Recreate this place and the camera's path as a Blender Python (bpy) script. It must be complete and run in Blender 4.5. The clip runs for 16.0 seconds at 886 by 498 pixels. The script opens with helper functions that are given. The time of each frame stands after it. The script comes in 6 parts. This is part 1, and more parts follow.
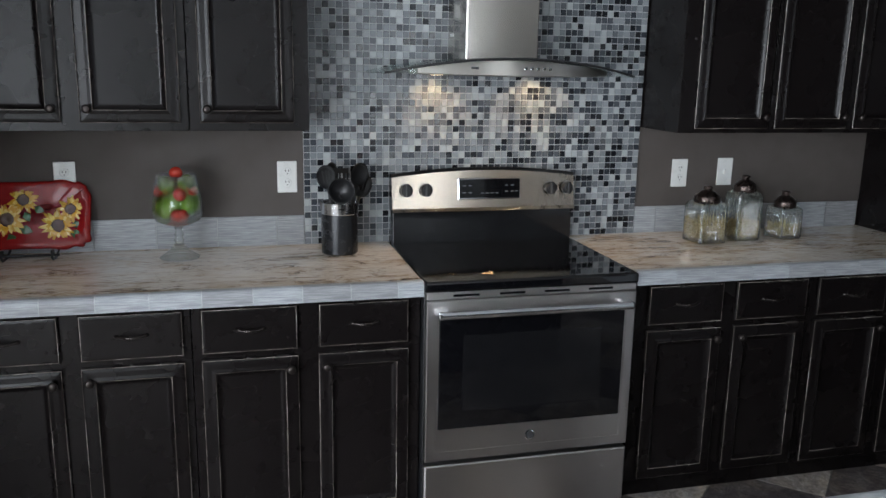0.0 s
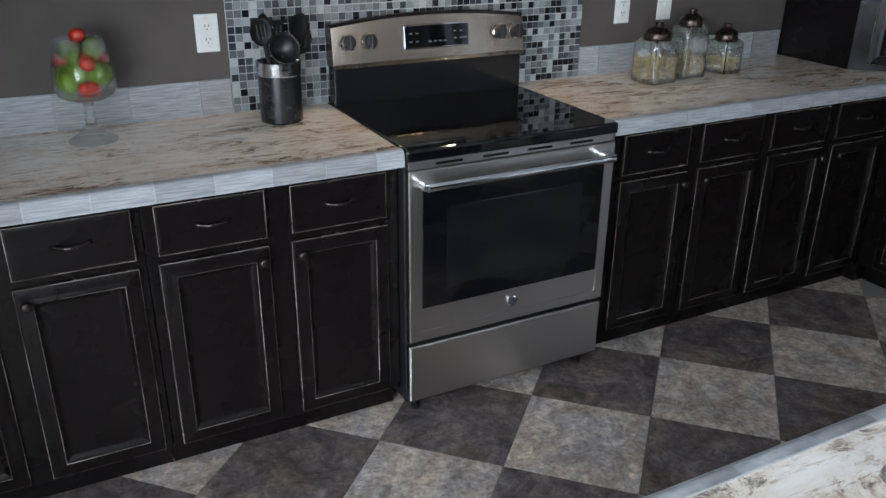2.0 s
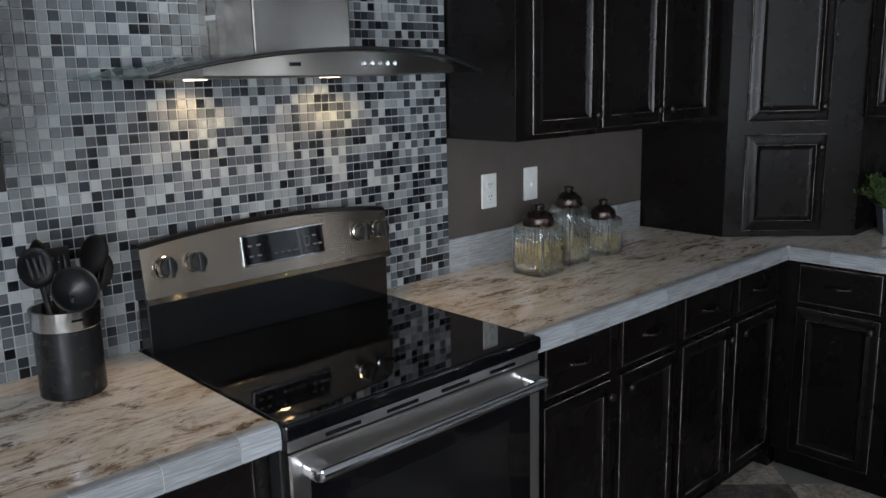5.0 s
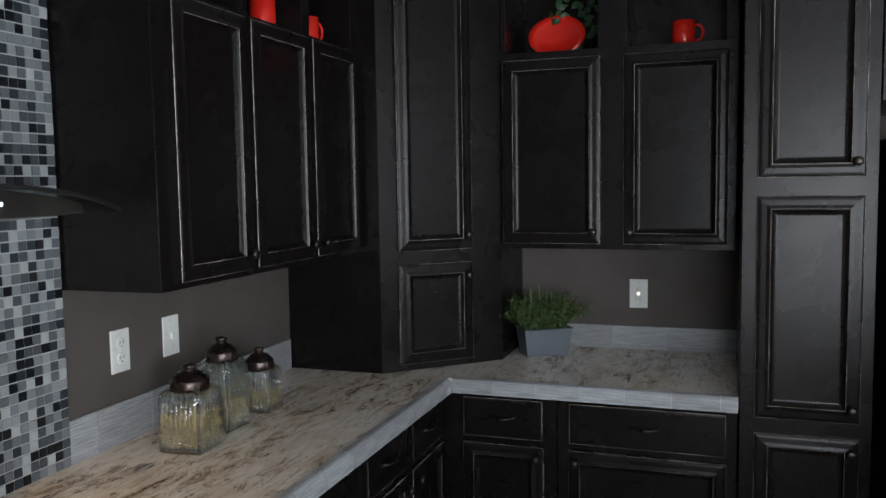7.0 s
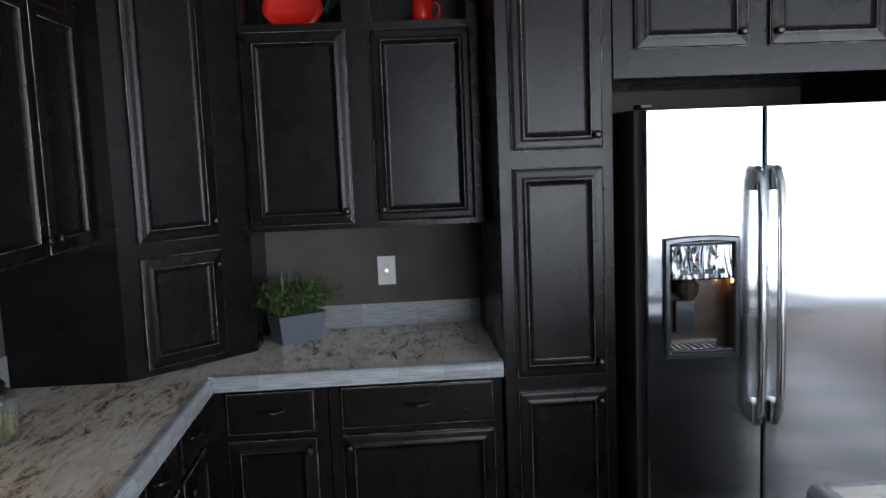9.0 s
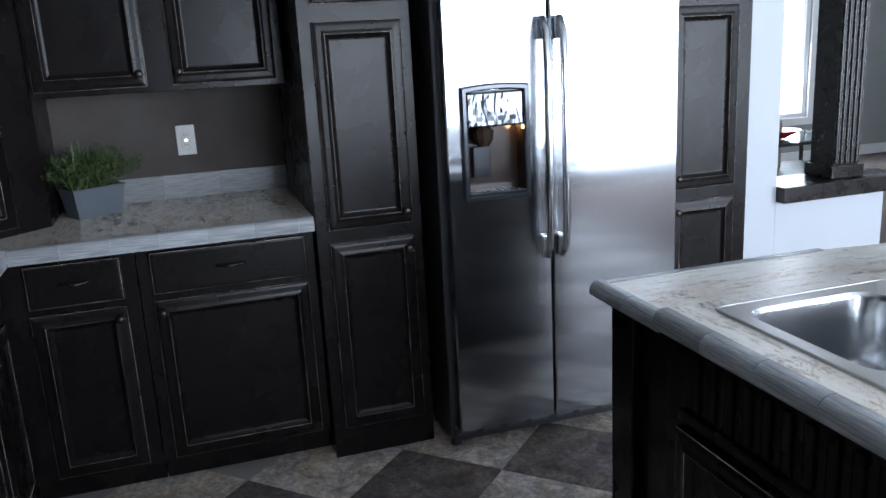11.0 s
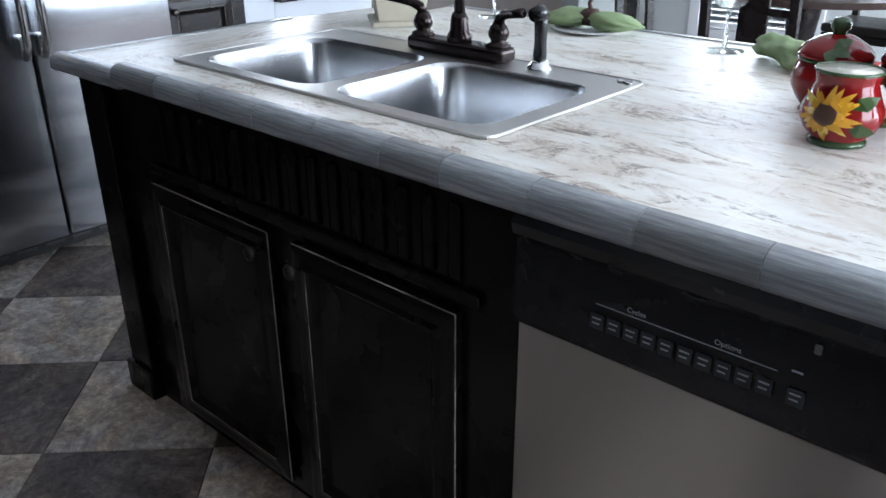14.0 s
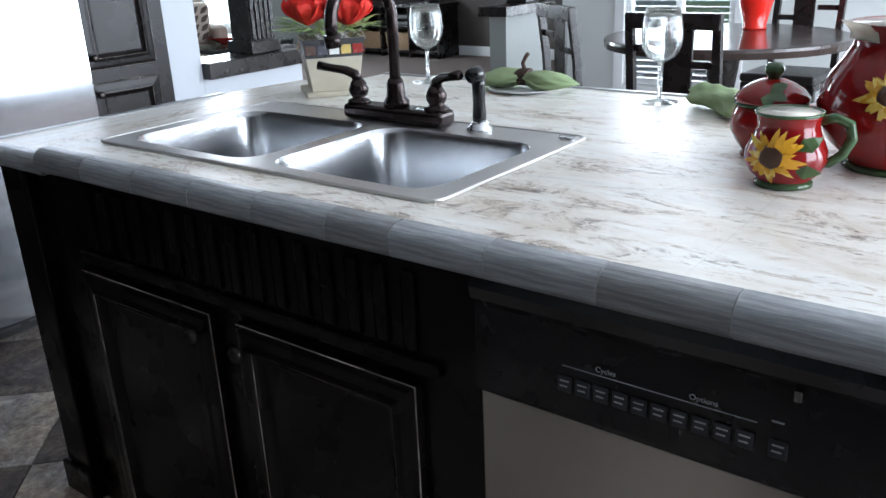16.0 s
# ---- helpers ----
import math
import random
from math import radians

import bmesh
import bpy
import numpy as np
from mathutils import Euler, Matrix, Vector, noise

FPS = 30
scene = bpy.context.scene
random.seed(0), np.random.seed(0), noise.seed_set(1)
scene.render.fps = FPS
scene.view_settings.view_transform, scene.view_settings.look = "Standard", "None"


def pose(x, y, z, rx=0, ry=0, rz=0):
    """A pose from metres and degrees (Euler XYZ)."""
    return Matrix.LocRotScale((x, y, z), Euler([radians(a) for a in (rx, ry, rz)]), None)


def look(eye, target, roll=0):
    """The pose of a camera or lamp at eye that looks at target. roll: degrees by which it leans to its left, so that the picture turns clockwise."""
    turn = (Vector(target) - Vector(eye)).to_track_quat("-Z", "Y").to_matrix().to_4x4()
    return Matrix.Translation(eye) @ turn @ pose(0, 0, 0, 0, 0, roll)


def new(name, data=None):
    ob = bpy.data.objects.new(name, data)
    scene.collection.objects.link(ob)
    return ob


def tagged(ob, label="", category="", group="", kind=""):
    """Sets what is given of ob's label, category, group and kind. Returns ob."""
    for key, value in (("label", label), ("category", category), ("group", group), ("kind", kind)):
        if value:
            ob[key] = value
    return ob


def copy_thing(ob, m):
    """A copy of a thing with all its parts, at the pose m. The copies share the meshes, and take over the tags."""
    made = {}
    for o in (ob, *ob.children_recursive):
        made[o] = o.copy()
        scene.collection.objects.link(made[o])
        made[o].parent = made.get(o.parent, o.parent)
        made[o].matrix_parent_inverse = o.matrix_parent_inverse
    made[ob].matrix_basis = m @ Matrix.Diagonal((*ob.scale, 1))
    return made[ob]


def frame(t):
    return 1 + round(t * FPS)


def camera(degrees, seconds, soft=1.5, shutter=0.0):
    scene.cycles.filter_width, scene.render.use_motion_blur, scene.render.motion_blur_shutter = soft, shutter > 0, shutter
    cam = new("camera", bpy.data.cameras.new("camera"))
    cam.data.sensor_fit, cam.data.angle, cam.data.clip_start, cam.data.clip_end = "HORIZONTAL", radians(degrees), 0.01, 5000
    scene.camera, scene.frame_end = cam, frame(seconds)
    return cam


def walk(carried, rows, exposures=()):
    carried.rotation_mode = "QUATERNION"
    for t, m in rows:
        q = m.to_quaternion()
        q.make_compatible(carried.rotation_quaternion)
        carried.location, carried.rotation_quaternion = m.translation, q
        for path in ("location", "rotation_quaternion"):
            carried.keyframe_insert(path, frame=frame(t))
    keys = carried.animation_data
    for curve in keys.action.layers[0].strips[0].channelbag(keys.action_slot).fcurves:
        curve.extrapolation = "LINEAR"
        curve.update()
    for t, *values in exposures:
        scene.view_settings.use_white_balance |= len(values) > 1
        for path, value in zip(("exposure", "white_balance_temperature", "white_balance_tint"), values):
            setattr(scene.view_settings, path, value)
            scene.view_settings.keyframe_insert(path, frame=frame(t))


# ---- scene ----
cam = camera(56.6, 16.0)
PATH = [
    (0, (0.027, -0.077, 1.61), (0.516, 1.811, 1.175), 1.09),
    (0.5, (-0.081, -0, 1.62), (0.485, 1.829, 1.046), 0.8),
    (1, (-0.279, 0.128, 1.591), (0.469, 1.856, 0.916), 1.11),
    (1.3, (-0.335, 0.168, 1.604), (0.473, 1.848, 0.877), 0.86),
    (1.5, (-0.35, 0.229, 1.6), (0.488, 1.883, 0.85), 0.83),
    (2, (-0.333, 0.365, 1.613), (0.512, 1.991, 0.811), 0.56),
    (2.5, (-0.286, 0.483, 1.584), (0.545, 2.117, 0.785), -0.77),
    (3, (-0.251, 0.63, 1.558), (0.625, 2.255, 0.792), -1.81),
    (3.2, (-0.233, 0.682, 1.545), (0.671, 2.305, 0.804), -2.2),
    (4.2, (-0.228, 0.955, 1.55), (0.922, 2.455, 0.98), -1.8),
    (4.7, (-0.190, 1.075, 1.565), (1.07, 2.525, 1.095), -1.5),
    (5.3, (-0.119, 1.196, 1.584), (1.283, 2.577, 1.229), -1.2),
    (5.5, (-0.085, 1.227, 1.585), (1.365, 2.567, 1.269), -1.2),
    (6, (-0.025, 1.325, 1.603), (1.579, 2.492, 1.35), -0.4),
    (6.5, (0.025, 1.446, 1.606), (1.798, 2.352, 1.411), -0.5),
    (7, (0.066, 1.515, 1.631), (1.95, 2.166, 1.466), -0.9),
    (7.5, (0.11, 1.627, 1.663), (2.055, 2.065, 1.5), -1.2),
    (8, (0.144, 1.714, 1.679), (2.12, 1.97, 1.503), -1.2),
    (8.5, (0.15, 1.788, 1.672), (2.139, 1.839, 1.469), -1.3),
    (8.7, (0.143, 1.813, 1.659), (2.131, 1.782, 1.447), -1.6),
    (10.8, (0.029, 1.865, 1.504), (1.909, 1.358, 1.051), -3.3),
    (11, (0.024, 1.873, 1.489), (1.877, 1.302, 0.998), -3.1),
    (11.5, (-0.004, 1.864, 1.449), (1.765, 1.134, 0.868), -2.5),
    (12, (-0.032, 1.846, 1.414), (1.635, 0.96, 0.753), -2.1),
    (12.5, (-0.055, 1.822, 1.384), (1.515, 0.817, 0.659), -1.9),
    (13, (-0.09, 1.802, 1.348), (1.384, 0.689, 0.581), -1.4),
    (13.3, (-0.112, 1.783, 1.325), (1.292, 0.6, 0.531), -1.0),
    (13.5, (-0.124, 1.773, 1.311), (1.228, 0.542, 0.501), -0.7),
    (14, (-0.15, 1.753, 1.275), (1.071, 0.41, 0.435), -0.3),
    (14.5, (-0.162, 1.751, 1.239), (0.947, 0.311, 0.406), -0.2),
    (15, (-0.159, 1.759, 1.219), (0.922, 0.28, 0.416), -0.9),
    (15.5, (-0.142, 1.754, 1.23), (0.978, 0.28, 0.472), -1.9),
    (16, (-0.111, 1.729, 1.26), (1.039, 0.248, 0.563), -2.5),
]
walk(cam, [(t, look(eye, target, roll)) for t, eye, target, roll in PATH],
     exposures=[(0, 0.12, 6280, 10), (2, 0.22, 6100, 10), (3.2, 0.2, 6100, 10), (5.4, -0.2, 6350, 10), (6.2, -0.28, 6450, 10), (7.2, 0.08, 6400, 10), (8.7, 0.1, 6200, 10), (11, 0.27, 5800, 10), (14.5, 0.36, 5920, 10), (16, 0.32, 6020, 10)])

# ---- light ----
world = bpy.data.worlds.new("world")
scene.world = world
world.use_nodes = True
wn, wl = world.node_tree.nodes, world.node_tree.links
sky = wn.new("ShaderNodeTexSky")
sky.sky_type, sky.sun_disc, sky.sun_elevation, sky.sun_rotation = "NISHITA", False, radians(50), radians(-14)
wl.new(sky.outputs[0], wn["Background"].inputs[0])
wn["Background"].inputs[1].default_value = 0.1


def lamp(name, kind, m, watts, colour, size=None, size_y=None, angle=None):
    data = bpy.data.lights.new(name, kind)
    data.energy, data.color = watts, colour
    if kind == "AREA":
        data.shape, data.size, data.size_y = "RECTANGLE", size, size_y
    if kind == "SPOT":
        data.spot_size, data.spot_blend, data.shadow_soft_size = angle, 0.6, 0.02
    if kind == "POINT":
        data.shadow_soft_size = size
    if kind == "SUN":
        data.angle = angle
    ob = new(name, data)
    ob.matrix_basis = m
    return ob


DAY = (0.90, 0.945, 1.0)
lamp("sun", "SUN", look((-3, 12, 15), (0, 0, 0)), 1.5, (1, 0.96, 0.9), angle=radians(10))
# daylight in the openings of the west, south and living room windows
lamp("daylight_west", "AREA", look((-2.28, -2.3, 1.18), (0, -2.3, 1.10)), 270, DAY, 3.8, 2.06)
# fill light in an added, unseen west opening; brightens kitchen and tall cabinets
lamp("kitchen_fill", "AREA", look((-2.28, 0.575, 1.25), (0, 0.575, 1.2)), 76, DAY, 1.4, 1.75)
lamp("daylight_south", "AREA", look((2.325, -4.43, 1.15), (2.0, 0, 1.0)), 45, DAY, 0.8, 1.9)
lamp("daylight_living", "AREA", look((7.44, -4.0, 1.35), (3, -3.6, 1.0)), 85, DAY, 1.15, 1.7)
WARM = (1.0, 0.66, 0.34)
for hx in (0.80, 1.20):
    lamp("hood_lamp", "SPOT", look((hx, 3.01, 1.566), (hx, 3.06, 1.0)), 3.4, WARM, angle=radians(150))
lamp("dispenser_lamp", "POINT", pose(2.685, 0.772, 1.185), 0.12, (1.0, 0.55, 0.2), 0.008)


# ---- materials ----
def material(name):
    m = bpy.data.materials.new(name)
    m.use_nodes = True
    return m, m.node_tree.nodes, m.node_tree.links, m.node_tree.nodes["Principled BSDF"]


def ramp(nodes, stops, kind="LINEAR"):
    r = nodes.new("ShaderNodeValToRGB")
    r.color_ramp.interpolation = kind
    while len(r.color_ramp.elements) < len(stops):
        r.color_ramp.elements.new(0.5)
    for e, (p, c) in zip(r.color_ramp.elements, stops):
        e.position, e.color = p, (*c, 1) if len(c) == 3 else c
    return r


def coords(nodes, links, scale=(1, 1, 1), kind="Object", turn=(0, 0, 0)):
    tc, mp = nodes.new("ShaderNodeTexCoord"), nodes.new("ShaderNodeMapping")
    mp.inputs["Scale"].default_value = scale
    mp.inputs["Rotation"].default_value = [radians(a) for a in turn]
    links.new(tc.outputs[kind], mp.inputs[0])
    return mp.outputs[0]


def world_coords(nodes, links, scale=(1, 1, 1), turn=(0, 0, 0)):
    g, mp = nodes.new("ShaderNodeNewGeometry"), nodes.new("ShaderNodeMapping")
    mp.inputs["Scale"].default_value = scale
    mp.inputs["Rotation"].default_value = [radians(a) for a in turn]
    links.new(g.outputs["Position"], mp.inputs[0])
    return mp.outputs[0]


def noise_tex(nodes, links, vec, scale, detail=4, rough=0.55, distort=0.0):
    n = nodes.new("ShaderNodeTexNoise")
    n.inputs["Scale"].default_value, n.inputs["Detail"].default_value = scale, detail
    n.inputs["Roughness"].default_value, n.inputs["Distortion"].default_value = rough, distort
    links.new(vec, n.inputs["Vector"])
    return n.outputs["Fac"]


def mixed(nodes, links, fac, a, b, blend="MIX"):
    m = nodes.new("ShaderNodeMix")
    m.data_type, m.blend_type = "RGBA", blend
    for v, slot in ((fac, 0), (a, 6), (b, 7)):
        if isinstance(v, (int, float)):
            m.inputs[slot].default_value = v
        elif isinstance(v, tuple):
            m.inputs[slot].default_value = (*v, 1)
        else:
            links.new(v, m.inputs[slot])
    return m.outputs[2]


def bump(nodes, links, bsdf, height, strength, distance=0.002):
    b = nodes.new("ShaderNodeBump")
    b.inputs["Strength"].default_value, b.inputs["Distance"].default_value = strength, distance
    links.new(height, b.inputs["Height"])
    links.new(b.outputs[0], bsdf.inputs["Normal"])


def plain(name, colour, rough=0.5, metal=0.0, vary=0.12, scale=30, bumps=0.05, **more):
    """A plain finish with a little mottling in colour and gloss."""
    m, n, l, b = material(name)
    f = noise_tex(n, l, coords(n, l), scale)
    dark, light = tuple(c * (1 - vary) for c in colour), tuple(min(1, c * (1 + vary)) for c in colour)
    l.new(mixed(n, l, f, dark, light), b.inputs["Base Color"])
    r = ramp(n, [(0.3, (rough * 0.8,) * 3), (0.7, (min(1, rough * 1.2),) * 3)])
    l.new(f, r.inputs[0])
    l.new(r.outputs[0], b.inputs["Roughness"])
    b.inputs["Metallic"].default_value = metal
    if bumps:
        bump(n, l, b, noise_tex(n, l, coords(n, l), scale * 6), bumps)
    for key, value in more.items():
        b.inputs[key.replace("_", " ")].default_value = value
    return m


def cabinet_paint(name, base, rough):
    """Black-brown glazed wood with a fine upright grain and cloudy gloss."""
    m, n, l, b = material(name)
    grain = noise_tex(n, l, coords(n, l, (60, 60, 3)), 4, 6)
    cloud = noise_tex(n, l, coords(n, l), 6, 3)
    c = mixed(n, l, grain, tuple(v * 0.6 for v in base), tuple(v * 1.5 for v in base))
    c = mixed(n, l, cloud, c, tuple(v * 1.25 for v in base))
    l.new(c, b.inputs["Base Color"])
    r = ramp(n, [(0.3, (rough - 0.02,) * 3), (0.7, (rough + 0.05,) * 3)])
    l.new(cloud, r.inputs[0])
    l.new(r.outputs[0], b.inputs["Roughness"])
    b.inputs["Specular IOR Level"].default_value = 0.22
    bump(n, l, b, grain, 0.012, 0.001)
    return m


def worn_edge():
    """Edges rubbed through to pale wood, in broken stretches."""
    m, n, l, b = material("worn_edge")
    f = noise_tex(n, l, world_coords(n, l), 7, 6, 0.62)
    r = ramp(n, [(0.32, (0.035, 0.028, 0.023)), (0.47, (0.14, 0.12, 0.102)), (0.64, (0.44, 0.39, 0.34))])
    l.new(f, r.inputs[0])
    l.new(r.outputs[0], b.inputs["Base Color"])
    b.inputs["Roughness"].default_value = 0.34
    b.inputs["Specular IOR Level"].default_value = 0.3
    return m


def stone_laminate(name, vein_along, warm=1.0):
    """Cream laminate with long drifts of brown and grey flakes and dark flecks."""
    m, n, l, b = material(name)

    def stretched(k):
        return world_coords(n, l, (1.0, k, 1.0) if vein_along == "x" else (k, 1.0, 1.0), (0, 0, 8))

    def times(a, bb):
        x = n.new("ShaderNodeMath")
        x.operation = "MULTIPLY"
        for slot, v in enumerate((a, bb)):
            if isinstance(v, float):
                x.inputs[slot].default_value = v
            else:
                l.new(v, x.inputs[slot])
        return x.outputs[0]

    def step(src, lo, hi, rev=False):
        r = ramp(n, [(lo, (1, 1, 1) if rev else (0, 0, 0)), (hi, (0, 0, 0) if rev else (1, 1, 1))])
        l.new(src, r.inputs[0])
        return r.outputs[0]

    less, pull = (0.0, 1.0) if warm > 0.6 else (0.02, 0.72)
    drift = noise_tex(n, l, stretched(2.6), 1.7, 6, 0.6, 0.6)
    cloud = noise_tex(n, l, stretched(2.2), 4.2, 7, 0.62, 1.2)
    streak = noise_tex(n, l, stretched(2.7 * pull), 7.0, 13, 0.82, 0.7)
    flake = noise_tex(n, l, stretched(2.2 * pull), 17.0, 10, 0.78, 0.9)
    line = noise_tex(n, l, stretched(7.5 * pull), 9.0, 9, 0.76, 0.5)
    fine = noise_tex(n, l, stretched(1.6), 70.0, 5, 0.7, 0.3)
    # one laminate: warm light is coloured into the tan base, daylight into the paler
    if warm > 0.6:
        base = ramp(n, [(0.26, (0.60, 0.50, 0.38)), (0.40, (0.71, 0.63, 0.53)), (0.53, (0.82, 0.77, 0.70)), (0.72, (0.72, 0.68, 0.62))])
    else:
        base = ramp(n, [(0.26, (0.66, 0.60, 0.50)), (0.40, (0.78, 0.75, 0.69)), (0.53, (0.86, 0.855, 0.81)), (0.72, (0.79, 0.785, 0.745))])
    l.new(cloud, base.inputs[0])
    c = mixed(n, l, times(times(step(drift, 0.42, 0.60), step(streak, 0.40, 0.58)), 0.85 * warm), base.outputs[0], (0.52, 0.37, 0.22))
    c = mixed(n, l, times(times(step(drift, 0.60, 0.44), step(cloud, 0.48, 0.62)), 0.45), c, (0.56, 0.54, 0.50))
    hair = times(step(line, 0.52, 0.58), step(fine, 0.40, 0.52))
    c = mixed(n, l, times(times(hair, step(cloud, 0.40, 0.50)), 0.85), c, (0.42, 0.34, 0.25))
    patch = times(step(drift, 0.43, 0.57), step(streak, 0.51 + less, 0.57 + less))
    c = mixed(n, l, times(times(patch, step(fine, 0.34, 0.52)), 0.45 + 0.5 * warm), c, (0.24, 0.16, 0.095))
    dark = times(times(step(streak, 0.53 + less, 0.57 + less), step(flake, 0.50, 0.54)), step(drift, 0.36, 0.48))
    c = mixed(n, l, times(dark, 0.6 + 0.35 * warm), c, (0.075, 0.055, 0.045))
    l.new(c, b.inputs["Base Color"])
    b.inputs["Roughness"].default_value = 0.15 if warm > 0.6 else 0.34
    bump(n, l, b, fine, 0.02, 0.0006)
    return m


def striated_tile():
    """Blue-grey ceramic with fine lines along the tile; each piece a little apart."""
    m, n, l, b = material("striated_tile")
    info = n.new("ShaderNodeObjectInfo")
    lines = noise_tex(n, l, coords(n, l, (4, 4, 90)), 3, 5, 0.65, 0.3)
    r = ramp(n, [(0.31, (0.222, 0.232, 0.245)), (0.5, (0.365, 0.379, 0.394)), (0.69, (0.555, 0.572, 0.588))])
    l.new(lines, r.inputs[0])
    tone = ramp(n, [(0, (0.68, 0.67, 0.665)), (1, (1.0, 1.02, 1.03))])
    l.new(info.outputs["Random"], tone.inputs[0])
    l.new(mixed(n, l, 1.0, r.outputs[0], tone.outputs[0], "MULTIPLY"), b.inputs["Base Color"])
    b.inputs["Roughness"].default_value = 0.32
    bump(n, l, b, lines, 0.09, 0.001)
    return m


def mosaic_tile(name, by_island):
    m, n, l, b = material(name)
    if by_island:
        rnd = n.new("ShaderNodeNewGeometry").outputs["Random Per Island"]
    else:
        rnd = n.new("ShaderNodeObjectInfo").outputs["Random"]
    r = ramp(n, [(0.0, (0.010, 0.012, 0.016)), (0.15, (0.028, 0.034, 0.044)), (0.28, (0.072, 0.080, 0.092)), (0.40, (0.125, 0.138, 0.152)),
                 (0.58, (0.185, 0.205, 0.22)), (0.74, (0.27, 0.292, 0.305)), (0.88, (0.41, 0.435, 0.445))], "CONSTANT")
    l.new(rnd, r.inputs[0])
    cloud = noise_tex(n, l, world_coords(n, l, (1, 1, 3)), 60, 4)
    l.new(mixed(n, l, 0.25, r.outputs[0], mixed(n, l, cloud, (0.3, 0.3, 0.3), (1, 1, 1)), "MULTIPLY"), b.inputs["Base Color"])
    w = n.new("ShaderNodeMath")
    w.operation = "MULTIPLY_ADD"
    w.inputs[1].default_value, w.inputs[2].default_value = 0.25, 0.14
    l.new(rnd, w.inputs[0])
    l.new(w.outputs[0], b.inputs["Roughness"])
    return m


def floor_tile(name, dark, light, seed):
    m, n, l, b = material(name)
    info = n.new("ShaderNodeObjectInfo")
    add = n.new("ShaderNodeVectorMath")
    add.operation = "ADD"
    l.new(coords(n, l, (1, 1, 1)), add.inputs[0])
    far = n.new("ShaderNodeVectorMath")
    far.operation = "SCALE"
    far.inputs[0].default_value = (17, 31, 5)
    l.new(info.outputs["Random"], far.inputs["Scale"])
    l.new(far.outputs[0], add.inputs[1])
    big = noise_tex(n, l, add.outputs[0], 6 + seed, 9, 0.74, 1.2)
    small = noise_tex(n, l, add.outputs[0], 42, 7, 0.75, 0.6)
    stain = noise_tex(n, l, add.outputs[0], 3.2, 5, 0.6, 1.5)
    r = ramp(n, [(0.36, dark), (0.5, tuple((a + c) / 2 for a, c in zip(dark, light))), (0.60, light)])
    l.new(big, r.inputs[0])
    grain = ramp(n, [(0.36, (0.42, 0.40, 0.38)), (0.52, (0.95, 0.93, 0.90)), (0.64, (1.45, 1.40, 1.34))])
    l.new(small, grain.inputs[0])
    c = mixed(n, l, 0.75, r.outputs[0], grain.outputs[0], "MULTIPLY")
    tint = ramp(n, [(0.40, (0.92, 0.93, 1.0)), (0.62, (1.06, 0.98, 0.88))])
    l.new(stain, tint.inputs[0])
    l.new(mixed(n, l, 1.0, c, tint.outputs[0], "MULTIPLY"), b.inputs["Base Color"])
    b.inputs["Roughness"].default_value = 0.6
    b.inputs["Specular IOR Level"].default_value = 0.25
    bump(n, l, b, small, 0.12, 0.001)
    return m


def steel(name, along, colour=(0.55, 0.56, 0.57), rough=0.2, aniso=0.0):
    """Brushed stainless steel; along: the scale of the brushing in x, y, z."""
    m, n, l, b = material(name)
    f = noise_tex(n, l, coords(n, l, along), 3, 4, 0.6)
    b.inputs["Base Color"].default_value = (*colour, 1)
    if aniso:
        r = ramp(n, [(0.3, (rough * 0.97,) * 3), (0.7, (rough * 1.03,) * 3)])
        l.new(f, r.inputs[0])
        l.new(r.outputs[0], b.inputs["Roughness"])
    else:
        b.inputs["Roughness"].default_value = rough
    b.inputs["Metallic"].default_value = 1.0
    if aniso:
        b.inputs["Anisotropic"].default_value = aniso
        tan = n.new("ShaderNodeTangent")
        tan.direction_type, tan.uv_map = "UV_MAP", "brushing"
        l.new(tan.outputs[0], b.inputs["Tangent"])
    return m


def glass(name, colour=(1, 1, 1), ior=1.5):
    """Thin clear glass: light goes straight through, gloss grows at a slant."""
    m, n, l, b = material(name)
    n.remove(b)
    see, shine, mix = n.new("ShaderNodeBsdfTransparent"), n.new("ShaderNodeBsdfGlossy"), n.new("ShaderNodeMixShader")
    slant, power, add = n.new("ShaderNodeLayerWeight"), n.new("ShaderNodeMath"), n.new("ShaderNodeMath")
    see.inputs[0].default_value = (*colour, 1)
    shine.inputs["Roughness"].default_value = 0.03
    slant.inputs[0].default_value = 0.5
    power.operation, power.inputs[1].default_value = "POWER", 3.2
    add.operation, add.inputs[1].default_value, add.inputs[2].default_value = "MULTIPLY_ADD", 0.6, ((ior - 1) / (ior + 1)) ** 2
    l.new(slant.outputs["Facing"], power.inputs[0])
    l.new(power.outputs[0], add.inputs[0])
    l.new(add.outputs[0], mix.inputs[0])
    l.new(see.outputs[0], mix.inputs[1])
    l.new(shine.outputs[0], mix.inputs[2])
    l.new(mix.outputs[0], n["Material Output"].inputs[0])
    return m


